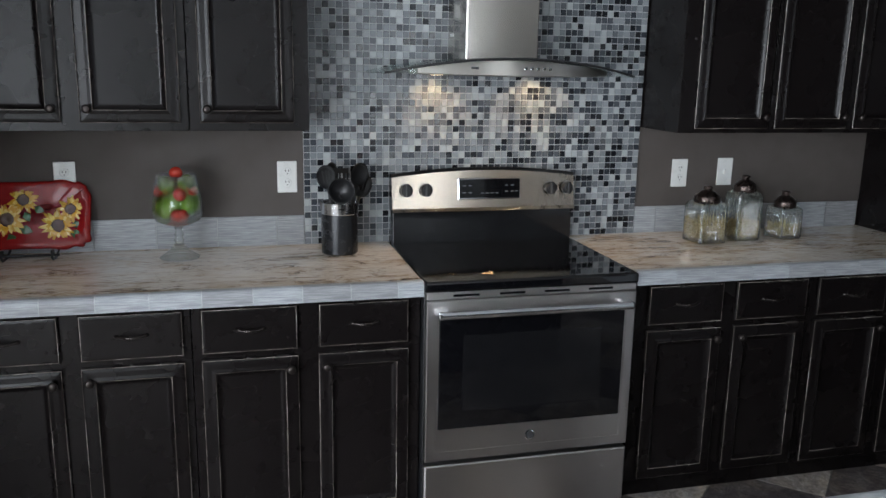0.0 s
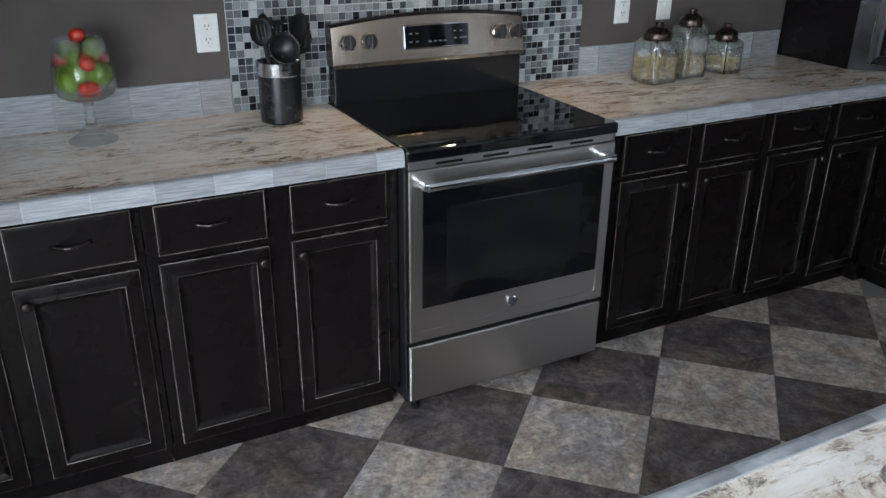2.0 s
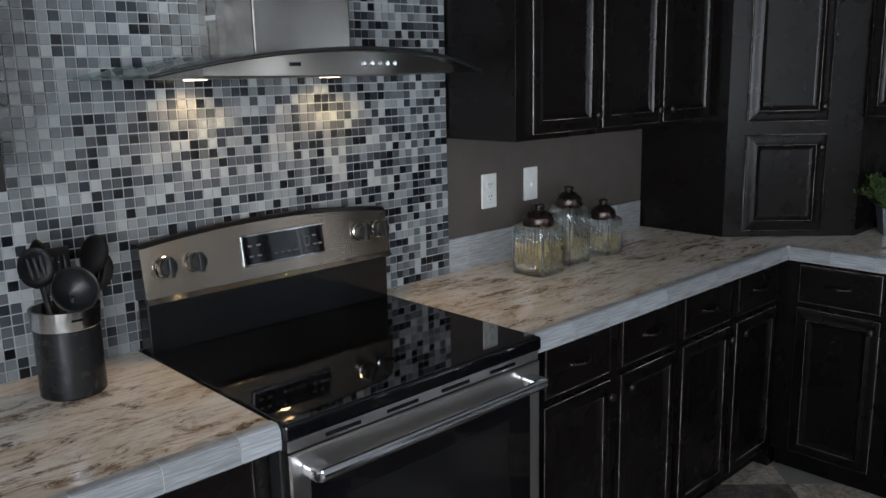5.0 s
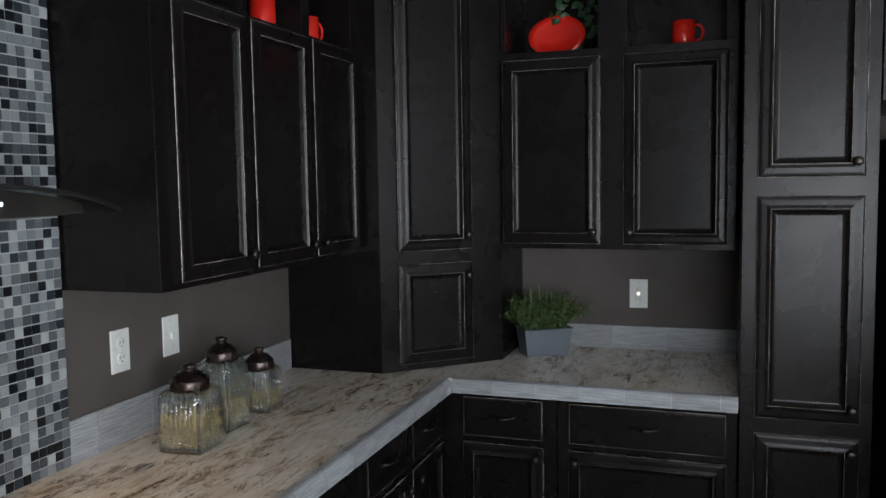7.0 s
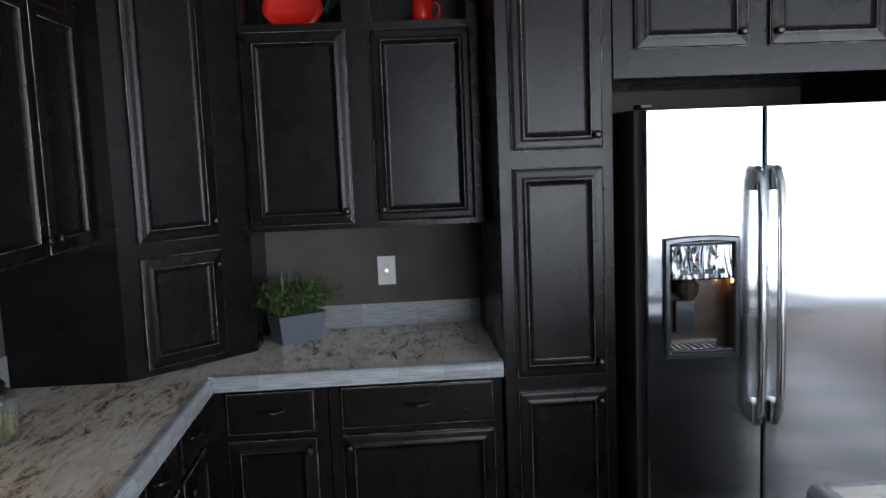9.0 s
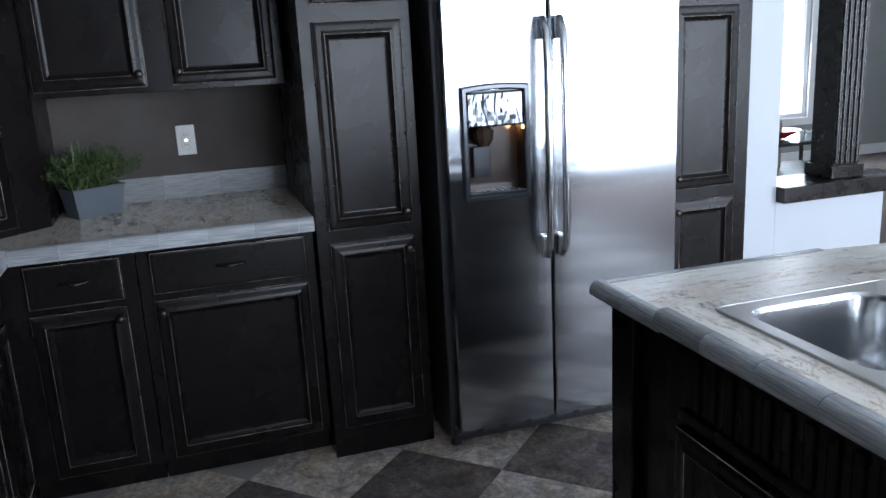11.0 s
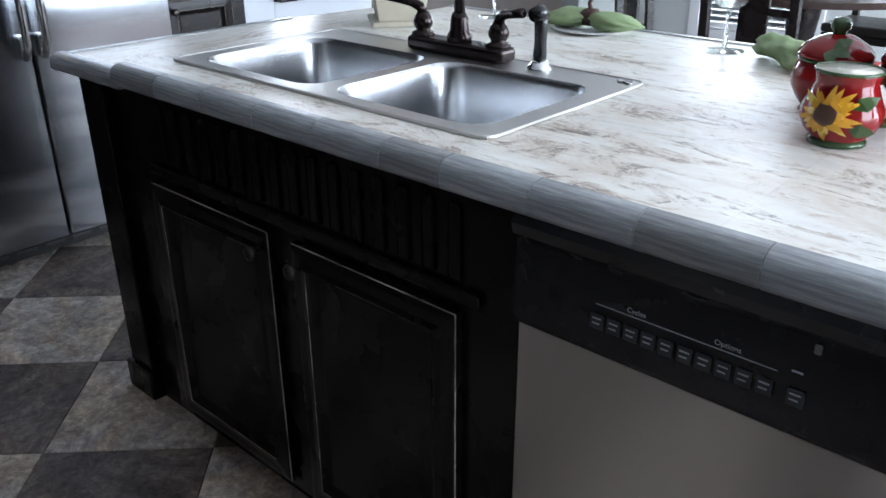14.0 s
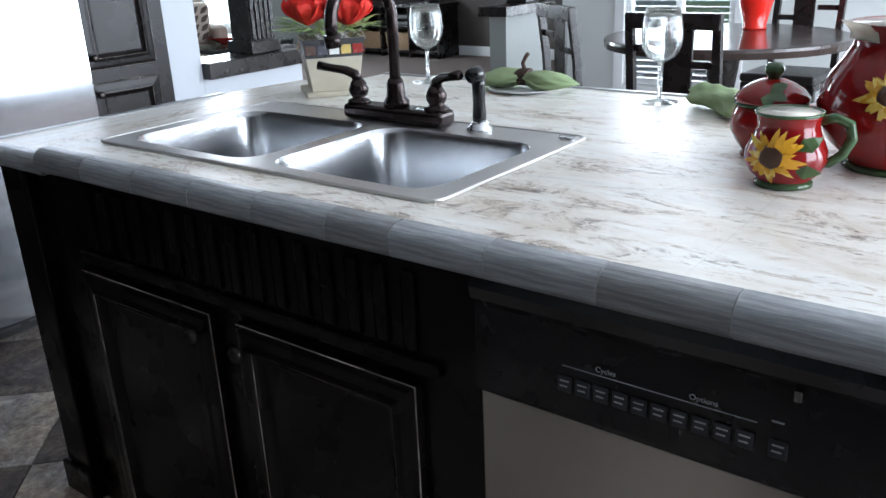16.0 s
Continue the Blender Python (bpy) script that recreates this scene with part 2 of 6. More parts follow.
def bending_glass(name, clear, colour=(0.97, 0.985, 0.98), ior=1.45):
    """Solid glass that bends what lies behind it; clear: the share that lets light straight through."""
    m, n, l, b = material(name)
    n.remove(b)
    see, bend, mix = n.new("ShaderNodeBsdfTransparent"), n.new("ShaderNodeBsdfGlass"), n.new("ShaderNodeMixShader")
    see.inputs[0].default_value = bend.inputs[0].default_value = (*colour, 1)
    bend.inputs["Roughness"].default_value, bend.inputs["IOR"].default_value = 0.0, ior
    mix.inputs[0].default_value = 1 - clear
    l.new(see.outputs[0], mix.inputs[1])
    l.new(bend.outputs[0], mix.inputs[2])
    l.new(mix.outputs[0], n["Material Output"].inputs[0])
    return m


def carpet():
    m, n, l, b = material("carpet")
    f = noise_tex(n, l, world_coords(n, l), 120, 6, 0.8)
    big = noise_tex(n, l, world_coords(n, l), 3, 3)
    c = mixed(n, l, f, (0.10, 0.085, 0.077), (0.25, 0.218, 0.20))
    l.new(mixed(n, l, big, c, (0.16, 0.138, 0.125)), b.inputs["Base Color"])
    b.inputs["Roughness"].default_value = 0.95
    b.inputs["Specular IOR Level"].default_value = 0.0
    bump(n, l, b, f, 0.6, 0.006)
    return m


CAB = cabinet_paint("espresso_wood", (0.0054, 0.0042, 0.0042), 0.26)
WORN = worn_edge()
STONE = stone_laminate("counter_laminate", "x")
# island copies of the same laminate, base lightened for the brighter light there
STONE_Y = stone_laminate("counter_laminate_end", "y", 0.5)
STONE_LIT = stone_laminate("counter_laminate_lit", "x", 0.45)
TILE = striated_tile()
MOSAIC = mosaic_tile("mosaic_tile", True)
MOSAIC_ONE = mosaic_tile("mosaic_tile_single", False)
GROUT = plain("grout", (0.44, 0.45, 0.45), 0.9)
FLOOR_LIGHT = floor_tile("floor_tile_light", (0.24, 0.22, 0.20), (0.56, 0.52, 0.475), 1)
FLOOR_DARK = floor_tile("floor_tile_dark", (0.058, 0.052, 0.053), (0.185, 0.165, 0.157), 0)
FLOOR_GROUT = plain("floor_grout", (0.24, 0.23, 0.22), 0.8)
STEEL = steel("brushed_steel", (140, 140, 1), (0.37, 0.37, 0.36), rough=0.27)
PANEL_STEEL = steel("panel_steel", (1.5, 1.5, 160), (0.54, 0.475, 0.395), 0.25, 0.85)
DISH_STEEL = steel("dishwasher_steel", (160, 160, 1.5), (0.56, 0.53, 0.49), 0.30, 0.9)
STEEL_SIDE = steel("brushed_steel_sideways", (2, 2, 160), (0.39, 0.41, 0.44), 0.14, 1.0)
CHIMNEY_STEEL = steel("chimney_steel", (120, 120, 1), (0.62, 0.59, 0.54), 0.20, 0.9)
HOOD_STEEL = steel("hood_steel", (1.5, 1.5, 160), (0.46, 0.44, 0.405), 0.36, 0.8)
STEEL_RANGE = steel("range_steel", (1.5, 1.5, 160), (0.58, 0.56, 0.54), 0.33, 0.8)
GRIP_STEEL = steel("grip_steel", (5, 5, 5), (0.70, 0.72, 0.74), 0.17)
SINK_RIM = steel("sink_rim_steel", (4, 4, 4), (0.66, 0.65, 0.63), 0.38)
SINK_STEEL = steel("sink_steel", (4, 4, 4), (0.58, 0.595, 0.612), 0.25)
CHROME = steel("polished_steel", (5, 5, 5), (0.75, 0.76, 0.78), 0.07)
BLACK = plain("black_enamel", (0.008, 0.008, 0.009), 0.12, bumps=0)
BLACK_GLASS = plain("black_glass", (0.004, 0.004, 0.005), 0.04, bumps=0)
BLACK_MATT = plain("black_plastic", (0.012, 0.012, 0.013), 0.4)
BRONZE = plain("oiled_bronze", (0.026, 0.018, 0.017), 0.17, 0.7, bumps=0)
TAUPE = plain("taupe_wall_paint", (0.082, 0.070, 0.063), 0.75, vary=0.04, scale=8)
PALE = plain("pale_wall_paint", (0.52, 0.54, 0.53), 0.8, vary=0.03, scale=6)
SAGE = plain("grey_green_wall_paint", (0.27, 0.285, 0.275), 0.85, vary=0.03, scale=6)
WHITE = plain("white_paint", (0.70, 0.71, 0.715), 0.5, vary=0.03)
# white paint with shade and sky tint in its colour, against glare
WHITE_SHADED = plain("white_paint_shaded", (0.44, 0.465, 0.50), 0.55, vary=0.03)
PLATE = plain("white_plastic", (0.72, 0.73, 0.71), 0.3, vary=0.02, bumps=0)
SLOT = plain("dark_slot", (0.03, 0.03, 0.03), 0.6, bumps=0)
CARPET = carpet()
CLEAR = glass("clear_glass", (0.96, 0.975, 0.97), 1.6)
SMOKE = glass("hood_glass", (0.80, 0.86, 0.85), 1.6)
DARK_WOOD = plain("dark_wood", (0.009, 0.0065, 0.006), 0.28, vary=0.3, scale=14)
KNOB = plain("dark_bronze_knob", (0.045, 0.038, 0.035), 0.3, 0.8, bumps=0)
LAMP_GLOW, n_, l_, b_ = material("lamp_glow")
b_.inputs["Emission Color"].default_value, b_.inputs["Emission Strength"].default_value = (1, 0.78, 0.5, 1), 5
DAY_GLOW, n_, l_, b_ = material("daylight_outside")
b_.inputs["Emission Color"].default_value, b_.inputs["Emission Strength"].default_value = (0.9, 0.96, 1, 1), 3.0


# ---- mesh helpers ----
def part(name, bm, mats, parent=None, label="", m=None, smooth=False):
    me = bpy.data.meshes.new(name)
    bmesh.ops.recalc_face_normals(bm, faces=bm.faces)
    bm.to_mesh(me)
    bm.free()
    for mt in mats if isinstance(mats, (list, tuple)) else [mats]:
        me.materials.append(mt)
    if smooth:
        for p in me.polygons:
            p.use_smooth = True
    ob = new(name, me)
    if parent:
        ob.parent = parent
    if m is not None:
        ob.matrix_basis = m
    if label:
        ob["label"] = label
    return ob


def empty(name, m, label, category, group=""):
    ob = new(name)
    ob.matrix_basis = m
    ob.empty_display_size = 0.1
    return tagged(ob, label, category, group)


def add_box(bm, lo, hi, bev=0.0, mat=0, seg=2):
    r = bmesh.ops.create_cube(bm, size=1.0)
    vs = r["verts"]
    for v in vs:
        for k in range(3):
            v.co[k] = lo[k] if v.co[k] < 0 else hi[k]
    es = list({e for v in vs for e in v.link_edges})
    fs = list({f for v in vs for f in v.link_faces})
    for f in fs:
        f.material_index = mat
    if bev:
        got = bmesh.ops.bevel(bm, geom=es, offset=bev, segments=seg, profile=0.5, affect="EDGES")
        for f in got["faces"]:
            f.material_index = mat
    return bm


def box(lo, hi, bev=0.0):
    return add_box(bmesh.new(), lo, hi, bev)


def rings(stack, bm=None, close=True):
    """Loops of equal length joined by quads. stack: (list of points, material of the band up to the next loop)."""
    bm = bm or bmesh.new()
    loops = [([bm.verts.new(p) for p in pts], mt) for pts, mt in stack]
    for (a, mt), (b, _) in zip(loops, loops[1:]):
        n = len(a)
        for k in range(n if close else n - 1):
            f = bm.faces.new((a[k], a[(k + 1) % n], b[(k + 1) % n], b[k]))
            f.material_index = mt
    return bm, [v for v, _ in loops]


def panel(w, h, profile, bm=None, cx=0.0, cz=0.0, mat_mid=0):
    """A rectangular front facing -y, built of nested frames: (inset, height over the back, material)."""
    stack = []
    for inset, up, mt in profile:
        x, z = w / 2 - inset, h / 2 - inset
        stack.append(([(cx - x, -up, cz - z), (cx + x, -up, cz - z), (cx + x, -up, cz + z), (cx - x, -up, cz + z)], mt))
    bm, loops = rings(stack, bm)
    f = bm.faces.new(loops[-1])
    f.material_index = mat_mid
    bm.faces.new(loops[0][::-1])
    return bm


def lathe(profile, steps=32, bm=None, centre=(0, 0), mat=0):
    """A turned shape from (radius, height)."""
    bm = bm or bmesh.new()
    stack = []
    for r, z in profile:
        r = max(r, 0.0004)
        stack.append(([(centre[0] + r * math.cos(a), centre[1] + r * math.sin(a), z) for a in (2 * math.pi * k / steps for k in range(steps))], mat))
    bm, loops = rings(stack, bm)
    bm.faces.new(loops[0][::-1]).material_index = mat
    bm.faces.new(loops[-1]).material_index = mat
    return bm


def tube(points, radius, steps=10, bm=None, radii=None, mat=0, squash=1.0):
    """A rod along points."""
    bm = bm or bmesh.new()
    pts = [Vector(p) for p in points]
    stack = []
    side = None
    for k, p in enumerate(pts):
        d = (pts[min(k + 1, len(pts) - 1)] - pts[max(k - 1, 0)]).normalized()
        if side is None:
            side = d.orthogonal().normalized()
        side = (side - d * side.dot(d)).normalized()
        up = d.cross(side)
        r = radii[k] if radii else radius
        stack.append(([p + (side * math.cos(a) * squash + up * math.sin(a)) * r for a in (2 * math.pi * j / steps for j in range(steps))], mat))
    bm, loops = rings(stack, bm)
    bm.faces.new(loops[0][::-1]).material_index = mat
    bm.faces.new(loops[-1]).material_index = mat
    return bm


def arc(a, b, bulge, steps=8):
    """Points from a to b that bow out by the vector bulge."""
    a, b, bulge = Vector(a), Vector(b), Vector(bulge)
    return [a.lerp(b, t) + bulge * 4 * t * (1 - t) for t in (k / steps for k in range(steps + 1))]


def setting(name, bm, mats, label, category):
    return tagged(part(name, bm, mats), label, category, kind="structure")


DOOR = [(0, 0, 0), (0, 0.0150, 1), (0.0014, 0.0165, 0), (0.005, 0.0183, 0), (0.012, 0.0195, 0), (0.028, 0.0205, 0), (0.0365, 0.0225, 0), (0.0400, 0.0228, 1), (0.0413, 0.0218, 0), (0.0450, 0.0165, 0), (0.0510, 0.0118, 0), (0.0560, 0.0092, 0), (0.0600, 0.0085, 0)]
DRAWER = [(0, 0, 0), (0, 0.013, 0), (0.0035, 0.0165, 1), (0.0051, 0.0170, 0), (0.012, 0.018, 0)]


def knob(parent, x, z, y=-0.0185):
    bm = lathe([(0.006, 0), (0.006, 0.012), (0.012, 0.016), (0.0145, 0.021), (0.013, 0.027), (0.007, 0.030)], 16)
    part("knob", bm, KNOB, parent, "", pose(x, y, z, 90), smooth=True)


def cabinet_door(parent, x0, x1, z0, z1, side, top):
    """side: -1 left, 1 right; top: whether the knob sits near the door's top."""
    w, h = x1 - x0, z1 - z0
    ob = part("door", panel(w, h, DOOR), [CAB, WORN], parent, "", pose((x0 + x1) / 2, 0, (z0 + z1) / 2))
    if side:
        knob(ob, side * (w / 2 - 0.024), (h / 2 - 0.04) if top else -(h / 2 - 0.045))
    return ob


def drawer_front(parent, x0, x1, z0, z1):
    w, h = x1 - x0, z1 - z0
    ob = part("drawer_front", panel(w, h, DRAWER), [CAB, WORN], parent, "", pose((x0 + x1) / 2, 0, (z0 + z1) / 2))
    bm = tube(arc((-0.046, -0.016, 0.004), (0.046, -0.016, 0.004), (0, -0.024, -0.002), 12), 0.005, 8, radii=[0.0075, 0.006, 0.0045, 0.0045, 0.005, 0.0055, 0.006, 0.0055, 0.005, 0.0045, 0.0045, 0.006, 0.0075])
    part("handle", bm, KNOB, ob, "", smooth=True)
    return ob


def cabinet(name, m, w, d, z0, z1, doors=(), drawers=(), toe=0.0, label="", category="cabinet", group="", open_shelf=None):
    """A unit whose face frame lies at y = 0; x runs along it, y into it."""
    ob = empty(name, m, label, category, group)
    bm = bmesh.new()
    top = open_shelf[0] if open_shelf else z1
    add_box(bm, (0.0015, 0, z0 + toe), (w - 0.0015, d, top), 0.0015)
    if toe:
        add_box(bm, (0.002, 0.06, z0), (w - 0.002, d, z0 + toe + 0.001))
    if open_shelf:
        low, high, cells = open_shelf
        part("back_board", box((0.0015, d - 0.012, low + 0.0002), (w - 0.0015, d, z1)), CAB, ob)
        part("top_rail", box((0.0015, 0, high), (w - 0.0015, d - 0.0122, z1), 0.0015), CAB, ob)
        for a, b in cells:
            part("divider", box((a, 0, low + 0.0002), (b, d - 0.0122, high - 0.0002), 0.001), CAB, ob)
    part("body", bm, CAB, ob)
    for x0, x1, a, b, side, t in doors:
        cabinet_door(ob, x0, x1, a, b, side, t)
    for x0, x1, a, b in drawers:
        drawer_front(ob, x0, x1, a, b)
    return ob


# ---- the rooms ----
BACK, EAST, CEIL = 3.10, 3.53, 2.46
TOP, EDGE_LOW = 0.92, 0.872
FACE_Y, FACE_X = 2.495, 2.87

setting("wall_north", box((-2.42, BACK, 0), (3.65, BACK + 0.12, CEIL)), TAUPE, "dark taupe painted kitchen wall", "wall")
# added out of view to keep the west daylight off the back run
setting("shading_wall", box((-1.12, 1.75, 0), (-1.0, BACK, CEIL)), TAUPE, "unseen dark taupe wall added to shade the worktop from the west", "wall")
setting("wall_east", box((EAST, -0.302, 0), (EAST + 0.12, BACK, CEIL)), TAUPE, "dark taupe painted kitchen wall", "wall")
bm = bmesh.new()
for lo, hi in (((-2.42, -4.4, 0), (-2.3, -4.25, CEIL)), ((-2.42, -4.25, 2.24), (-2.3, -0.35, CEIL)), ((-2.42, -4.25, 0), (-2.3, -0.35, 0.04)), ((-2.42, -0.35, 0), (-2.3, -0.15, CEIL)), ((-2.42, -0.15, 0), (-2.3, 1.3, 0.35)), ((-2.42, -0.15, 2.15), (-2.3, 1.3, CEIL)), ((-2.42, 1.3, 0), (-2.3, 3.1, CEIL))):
    add_box(bm, lo, hi)
setting("wall_west", bm, PALE, "pale painted wall with a wide glass door", "wall")
bm = bmesh.new()
for lo, hi in (((-2.42, -4.5, 0), (1.9, -4.38, CEIL)), ((1.9, -4.5, 2.12), (2.75, -4.38, CEIL)), ((1.9, -4.5, 0), (2.75, -4.38, 0.15)), ((2.75, -4.5, 0), (3.3, -4.38, CEIL))):
    add_box(bm, lo, hi)
setting("wall_south", bm, PALE, "pale painted dining wall with a window", "wall")
setting("wall_pier", box((2.835, -0.462, 0), (2.975, -0.302, CEIL)), WHITE_SHADED, "white painted end of a wall", "wall")
setting("wall_living_north", box((2.975, -0.42, 0), (7.52, -0.302, CEIL)), SAGE, "grey-green living room wall", "wall")
setting("wall_living_west", box((3.18, -6.5, 0), (3.3, -4.5, CEIL)), SAGE, "grey-green living room wall", "wall")
bm = bmesh.new()
for lo, hi in (((7.4, -6.5, 0), (7.52, -4.6, CEIL)), ((7.4, -4.6, 0), (7.52, -3.4, 0.48)), ((7.4, -4.6, 2.2), (7.52, -3.4, CEIL)), ((7.4, -3.4, 0), (7.52, -0.42, CEIL))):
    add_box(bm, lo, hi)
setting("wall_living_east", bm, SAGE, "grey-green living room wall with a window", "wall")
setting("wall_living_south", box((3.3, -6.5, 0), (7.4, -6.38, CEIL)), TAUPE, "dark taupe painted living room wall", "wall")
setting("ceiling", box((-2.42, -6.5, CEIL), (7.52, 3.22, CEIL + 0.1)), WHITE, "white painted flat ceiling", "ceiling")
setting("carpet_floor", box((-2.42, -6.5, -0.1), (7.52, -1.2, -0.003)), CARPET, "brown-grey short pile carpet", "floor")
setting("carpet_floor_east", box((2.98, -1.2, -0.1), (7.52, -0.4, -0.003)), CARPET, "brown-grey short pile carpet", "floor")
bm = bmesh.new()
add_box(bm, (7.38, -6.36, 0), (7.4, -0.42, 0.11), 0.004)
add_box(bm, (3.3, -6.38, 0), (7.4, -6.36, 0.11), 0.004)
setting("baseboard", bm, WHITE, "white painted baseboard", "baseboard")
setting("ground_outside", box((-60, -60, -0.5), (60, 60, -0.3)), plain("lawn", (0.07, 0.11, 0.04), 0.9), "plain green lawn outside", "ground")

# counters
bm = add_box(bmesh.new(), (-0.998, 2.462, 0.878), (0.6195, BACK, TOP), 0.003)
tagged(part("countertop", bm, STONE), "cream stone-look laminate worktop with brown veins", "countertop")
bm = bmesh.new()
outline = [(1.3815, 2.462), (2.838, 2.462), (2.838, 1.472), (EAST, 1.472), (EAST, BACK), (1.3815, BACK)]
bm, loops = rings([([(x, y, 0.878) for x, y in outline], 0), ([(x, y, TOP) for x, y in outline], 0)])
bm.faces.new(loops[0][::-1]), bm.faces.new(loops[1])
tagged(part("countertop", bm, STONE), "cream stone-look laminate corner worktop with brown veins", "countertop")


def edge_tile_mesh(length, low=EDGE_LOW, top=TOP + 0.003, nose=0.0, mat=None):
    """A bullnose edge tile along x; its face looks to -y."""
    prof = [(0.022, low), (0.0, low), (-0.0005, low + 0.03), (0.0005, top - 0.015), (0.0022, top - 0.0095), (0.005, top - 0.0052), (0.009, top - 0.002), (0.014, top), (0.032, top), (0.032, top - 0.004), (0.022, top - 0.004)]
    if nose:
        prof = [(0.022, low), (0.003, low), (0.0, low + 0.006)] + [(nose - nose * math.cos(radians(15 * k)), top - nose + nose * math.sin(radians(15 * k))) for k in range(7)] + [(0.036, top), (0.036, top - 0.0028), (0.024, top - 0.0035)]
    bm = bmesh.new()
    g = 0.0011
    ends = [[bm.verts.new((x, y, z)) for y, z in prof] for x in (g, length - g)]
    n = len(prof)
    for k in range(n):
        bm.faces.new((ends[0][k], ends[0][(k + 1) % n], ends[1][(k + 1) % n], ends[1][k]))
    bm.faces.new(ends[0]), bm.faces.new(ends[1][::-1])
    bmesh.ops.recalc_face_normals(bm, faces=bm.faces)
    me = bpy.data.meshes.new("edge_tile")
    bm.to_mesh(me)
    bm.free()
    me.materials.append(mat or TILE)
    return me


def edging(label, start, turn, lengths, low=EDGE_LOW, top=TOP + 0.003, nose=0.0):
    """A run of edge tiles on a strip, from start along the turned x."""
    total = sum(lengths)
    ob = empty("tile_edging", pose(*start, 0, 0, turn), label, "tile edging")
    strip = new("backing", edge_tile_mesh(total, low + 0.001, top - 0.0012, nose, GROUT))
    strip.parent, strip.matrix_basis = ob, pose(0, 0.0012, 0)
    x, made = 0, {}
    for ln in lengths:
        key = round(ln, 4)
        made[key] = made.get(key) or edge_tile_mesh(ln, low, top, nose)
        t = new("edge_tile", made[key])
        t.parent = ob
        t.matrix_basis = pose(x, 0, 0)
        x += ln
    return ob


def brushed(bm):
    """Marks the brushing of a steel front: fine lines that spread reflections up and down."""
    uv = bm.loops.layers.uv.new("brushing")
    for fc in bm.faces:
        for lp in fc.loops:
            lp[uv].uv = (lp.vert.co.z, lp.vert.co.x + lp.vert.co.y)
    return bm


def evenly(total, step):
    n = int(total / step)
    out = [step] * n
    if total - n * step > 0.02:
        out.append(total - n * step)
    return out


edging("blue-grey striated ceramic edge tiles", (-0.84, 2.441, 0), 0, evenly(1.4595, 0.1525))
edging("blue-grey striated ceramic edge tiles", (1.3815, 2.441, 0), 0, evenly(2.817 - 1.3815, 0.1525))
edging("blue-grey striated ceramic edge tiles", (2.817, 2.441, 0), -90, evenly(2.441 - 1.472, 0.1525))


def splash(label, start, turn, lengths, high=0.115):
    ob = empty("backsplash", pose(*start, 0, 0, turn), label, "backsplash")
    part("backing", box((0, 0.004, TOP), (sum(lengths), 0.010, TOP + high - 0.002)), GROUT, ob)
    x, made = 0, {}
    for ln in lengths:
        key = round(ln, 4)
        if key not in made:
            bm = box((0.0012, 0, TOP + 0.001), (ln - 0.0012, 0.008, TOP + high), 0.0015)
            me = bpy.data.meshes.new("splash_tile")
            bm.to_mesh(me)
            bm.free()
            me.materials.append(TILE)
            made[key] = me
        t = new("splash_tile", made[key])
        t.parent = ob
        t.matrix_basis = pose(x, 0, 0)
        x += ln
    return ob


splash("row of blue-grey striated ceramic tiles", (-0.995, BACK - 0.0105, 0), 0, [0.08, 0.22, 0.22, 0.22, 0.22, 0.22, 0.105])
splash("row of blue-grey striated ceramic tiles", (1.692, BACK - 0.0105, 0), 0, [0.10, 0.215, 0.215, 0.215, 0.215, 0.17])
splash("row of blue-grey striated ceramic tiles", (EAST - 0.0105, 2.36, 0), -90, [0.195, 0.2, 0.225, 0.22, 0.05], 0.097)

# base cabinets
ESP = "black-brown distressed wood base cabinet with raised-panel doors"
def base_unit(m, w, cells, d=0.585, label=ESP):
    return cabinet("base_cabinet", m, w, d, 0, 0.872, [(a, b, 0.106, 0.686, s, True) for a, b, s in cells], [(a, b, 0.708, 0.856) for a, b, s in cells], 0.09, label, "cabinet", "base cabinets")


base_unit(pose(-0.84, FACE_Y, 0), 0.725, [(0.035, 0.344, 1), (0.399, 0.702, -1)])
base_unit(pose(-0.115, FACE_Y, 0), 0.7345, [(0.028, 0.328, 1), (0.394, 0.692, -1)])
base_unit(pose(1.3815, FACE_Y, 0), 0.7535, [(0.074, 0.374, 1), (0.429, 0.731, -1)])
base_unit(pose(2.135, FACE_Y, 0), 0.735, [(0.025, 0.334, 1), (0.385, 0.69, -1)])
base_unit(pose(FACE_X, 2.494, 0, 0, 0, -90), 0.424, [(0.082, 0.378, 1)])
tagged(part("corner_filler", box((FACE_X + 0.002, 2.496, 0.0), (FACE_X + 0.07, 2.57, 0.87), 0.002), CAB), "black-brown wood filler post in the cabinet corner", "filler")
base_unit(pose(FACE_X, 2.07, 0, 0, 0, -90), 0.598, [(0.042, 0.564, -1)])

# wall cabinets
UP = "black-brown distressed wood wall cabinet with raised-panel doors and open shelf above"
def wall_unit(m, w, cells, z0, dz, d, cut=2.105, label=UP):
    return cabinet("wall_cabinet", m, w, d, z0, CEIL - 0.002, [(a, b, dz[0], dz[1], s, False) for a, b, s in cells], (), 0, label, "cabinet", "wall cabinets",
                   (cut, CEIL - 0.05, [(0.0015, cells[0][0] + 0.01)] + [(p[1] - 0.01, q[0] + 0.01) for p, q in zip(cells, cells[1:])] + [(cells[-1][1] - 0.01, w - 0.0015)]))


UPY = 2.795
wall_unit(pose(-0.84, UPY, 0), 0.735, [(0.038, 0.344, 1), (0.401, 0.708, -1)], 1.382, (1.41, 2.09), 0.304)
wall_unit(pose(-0.105, UPY, 0), 0.395, [(0.035, 0.342, -1)], 1.382, (1.41, 2.09), 0.304)
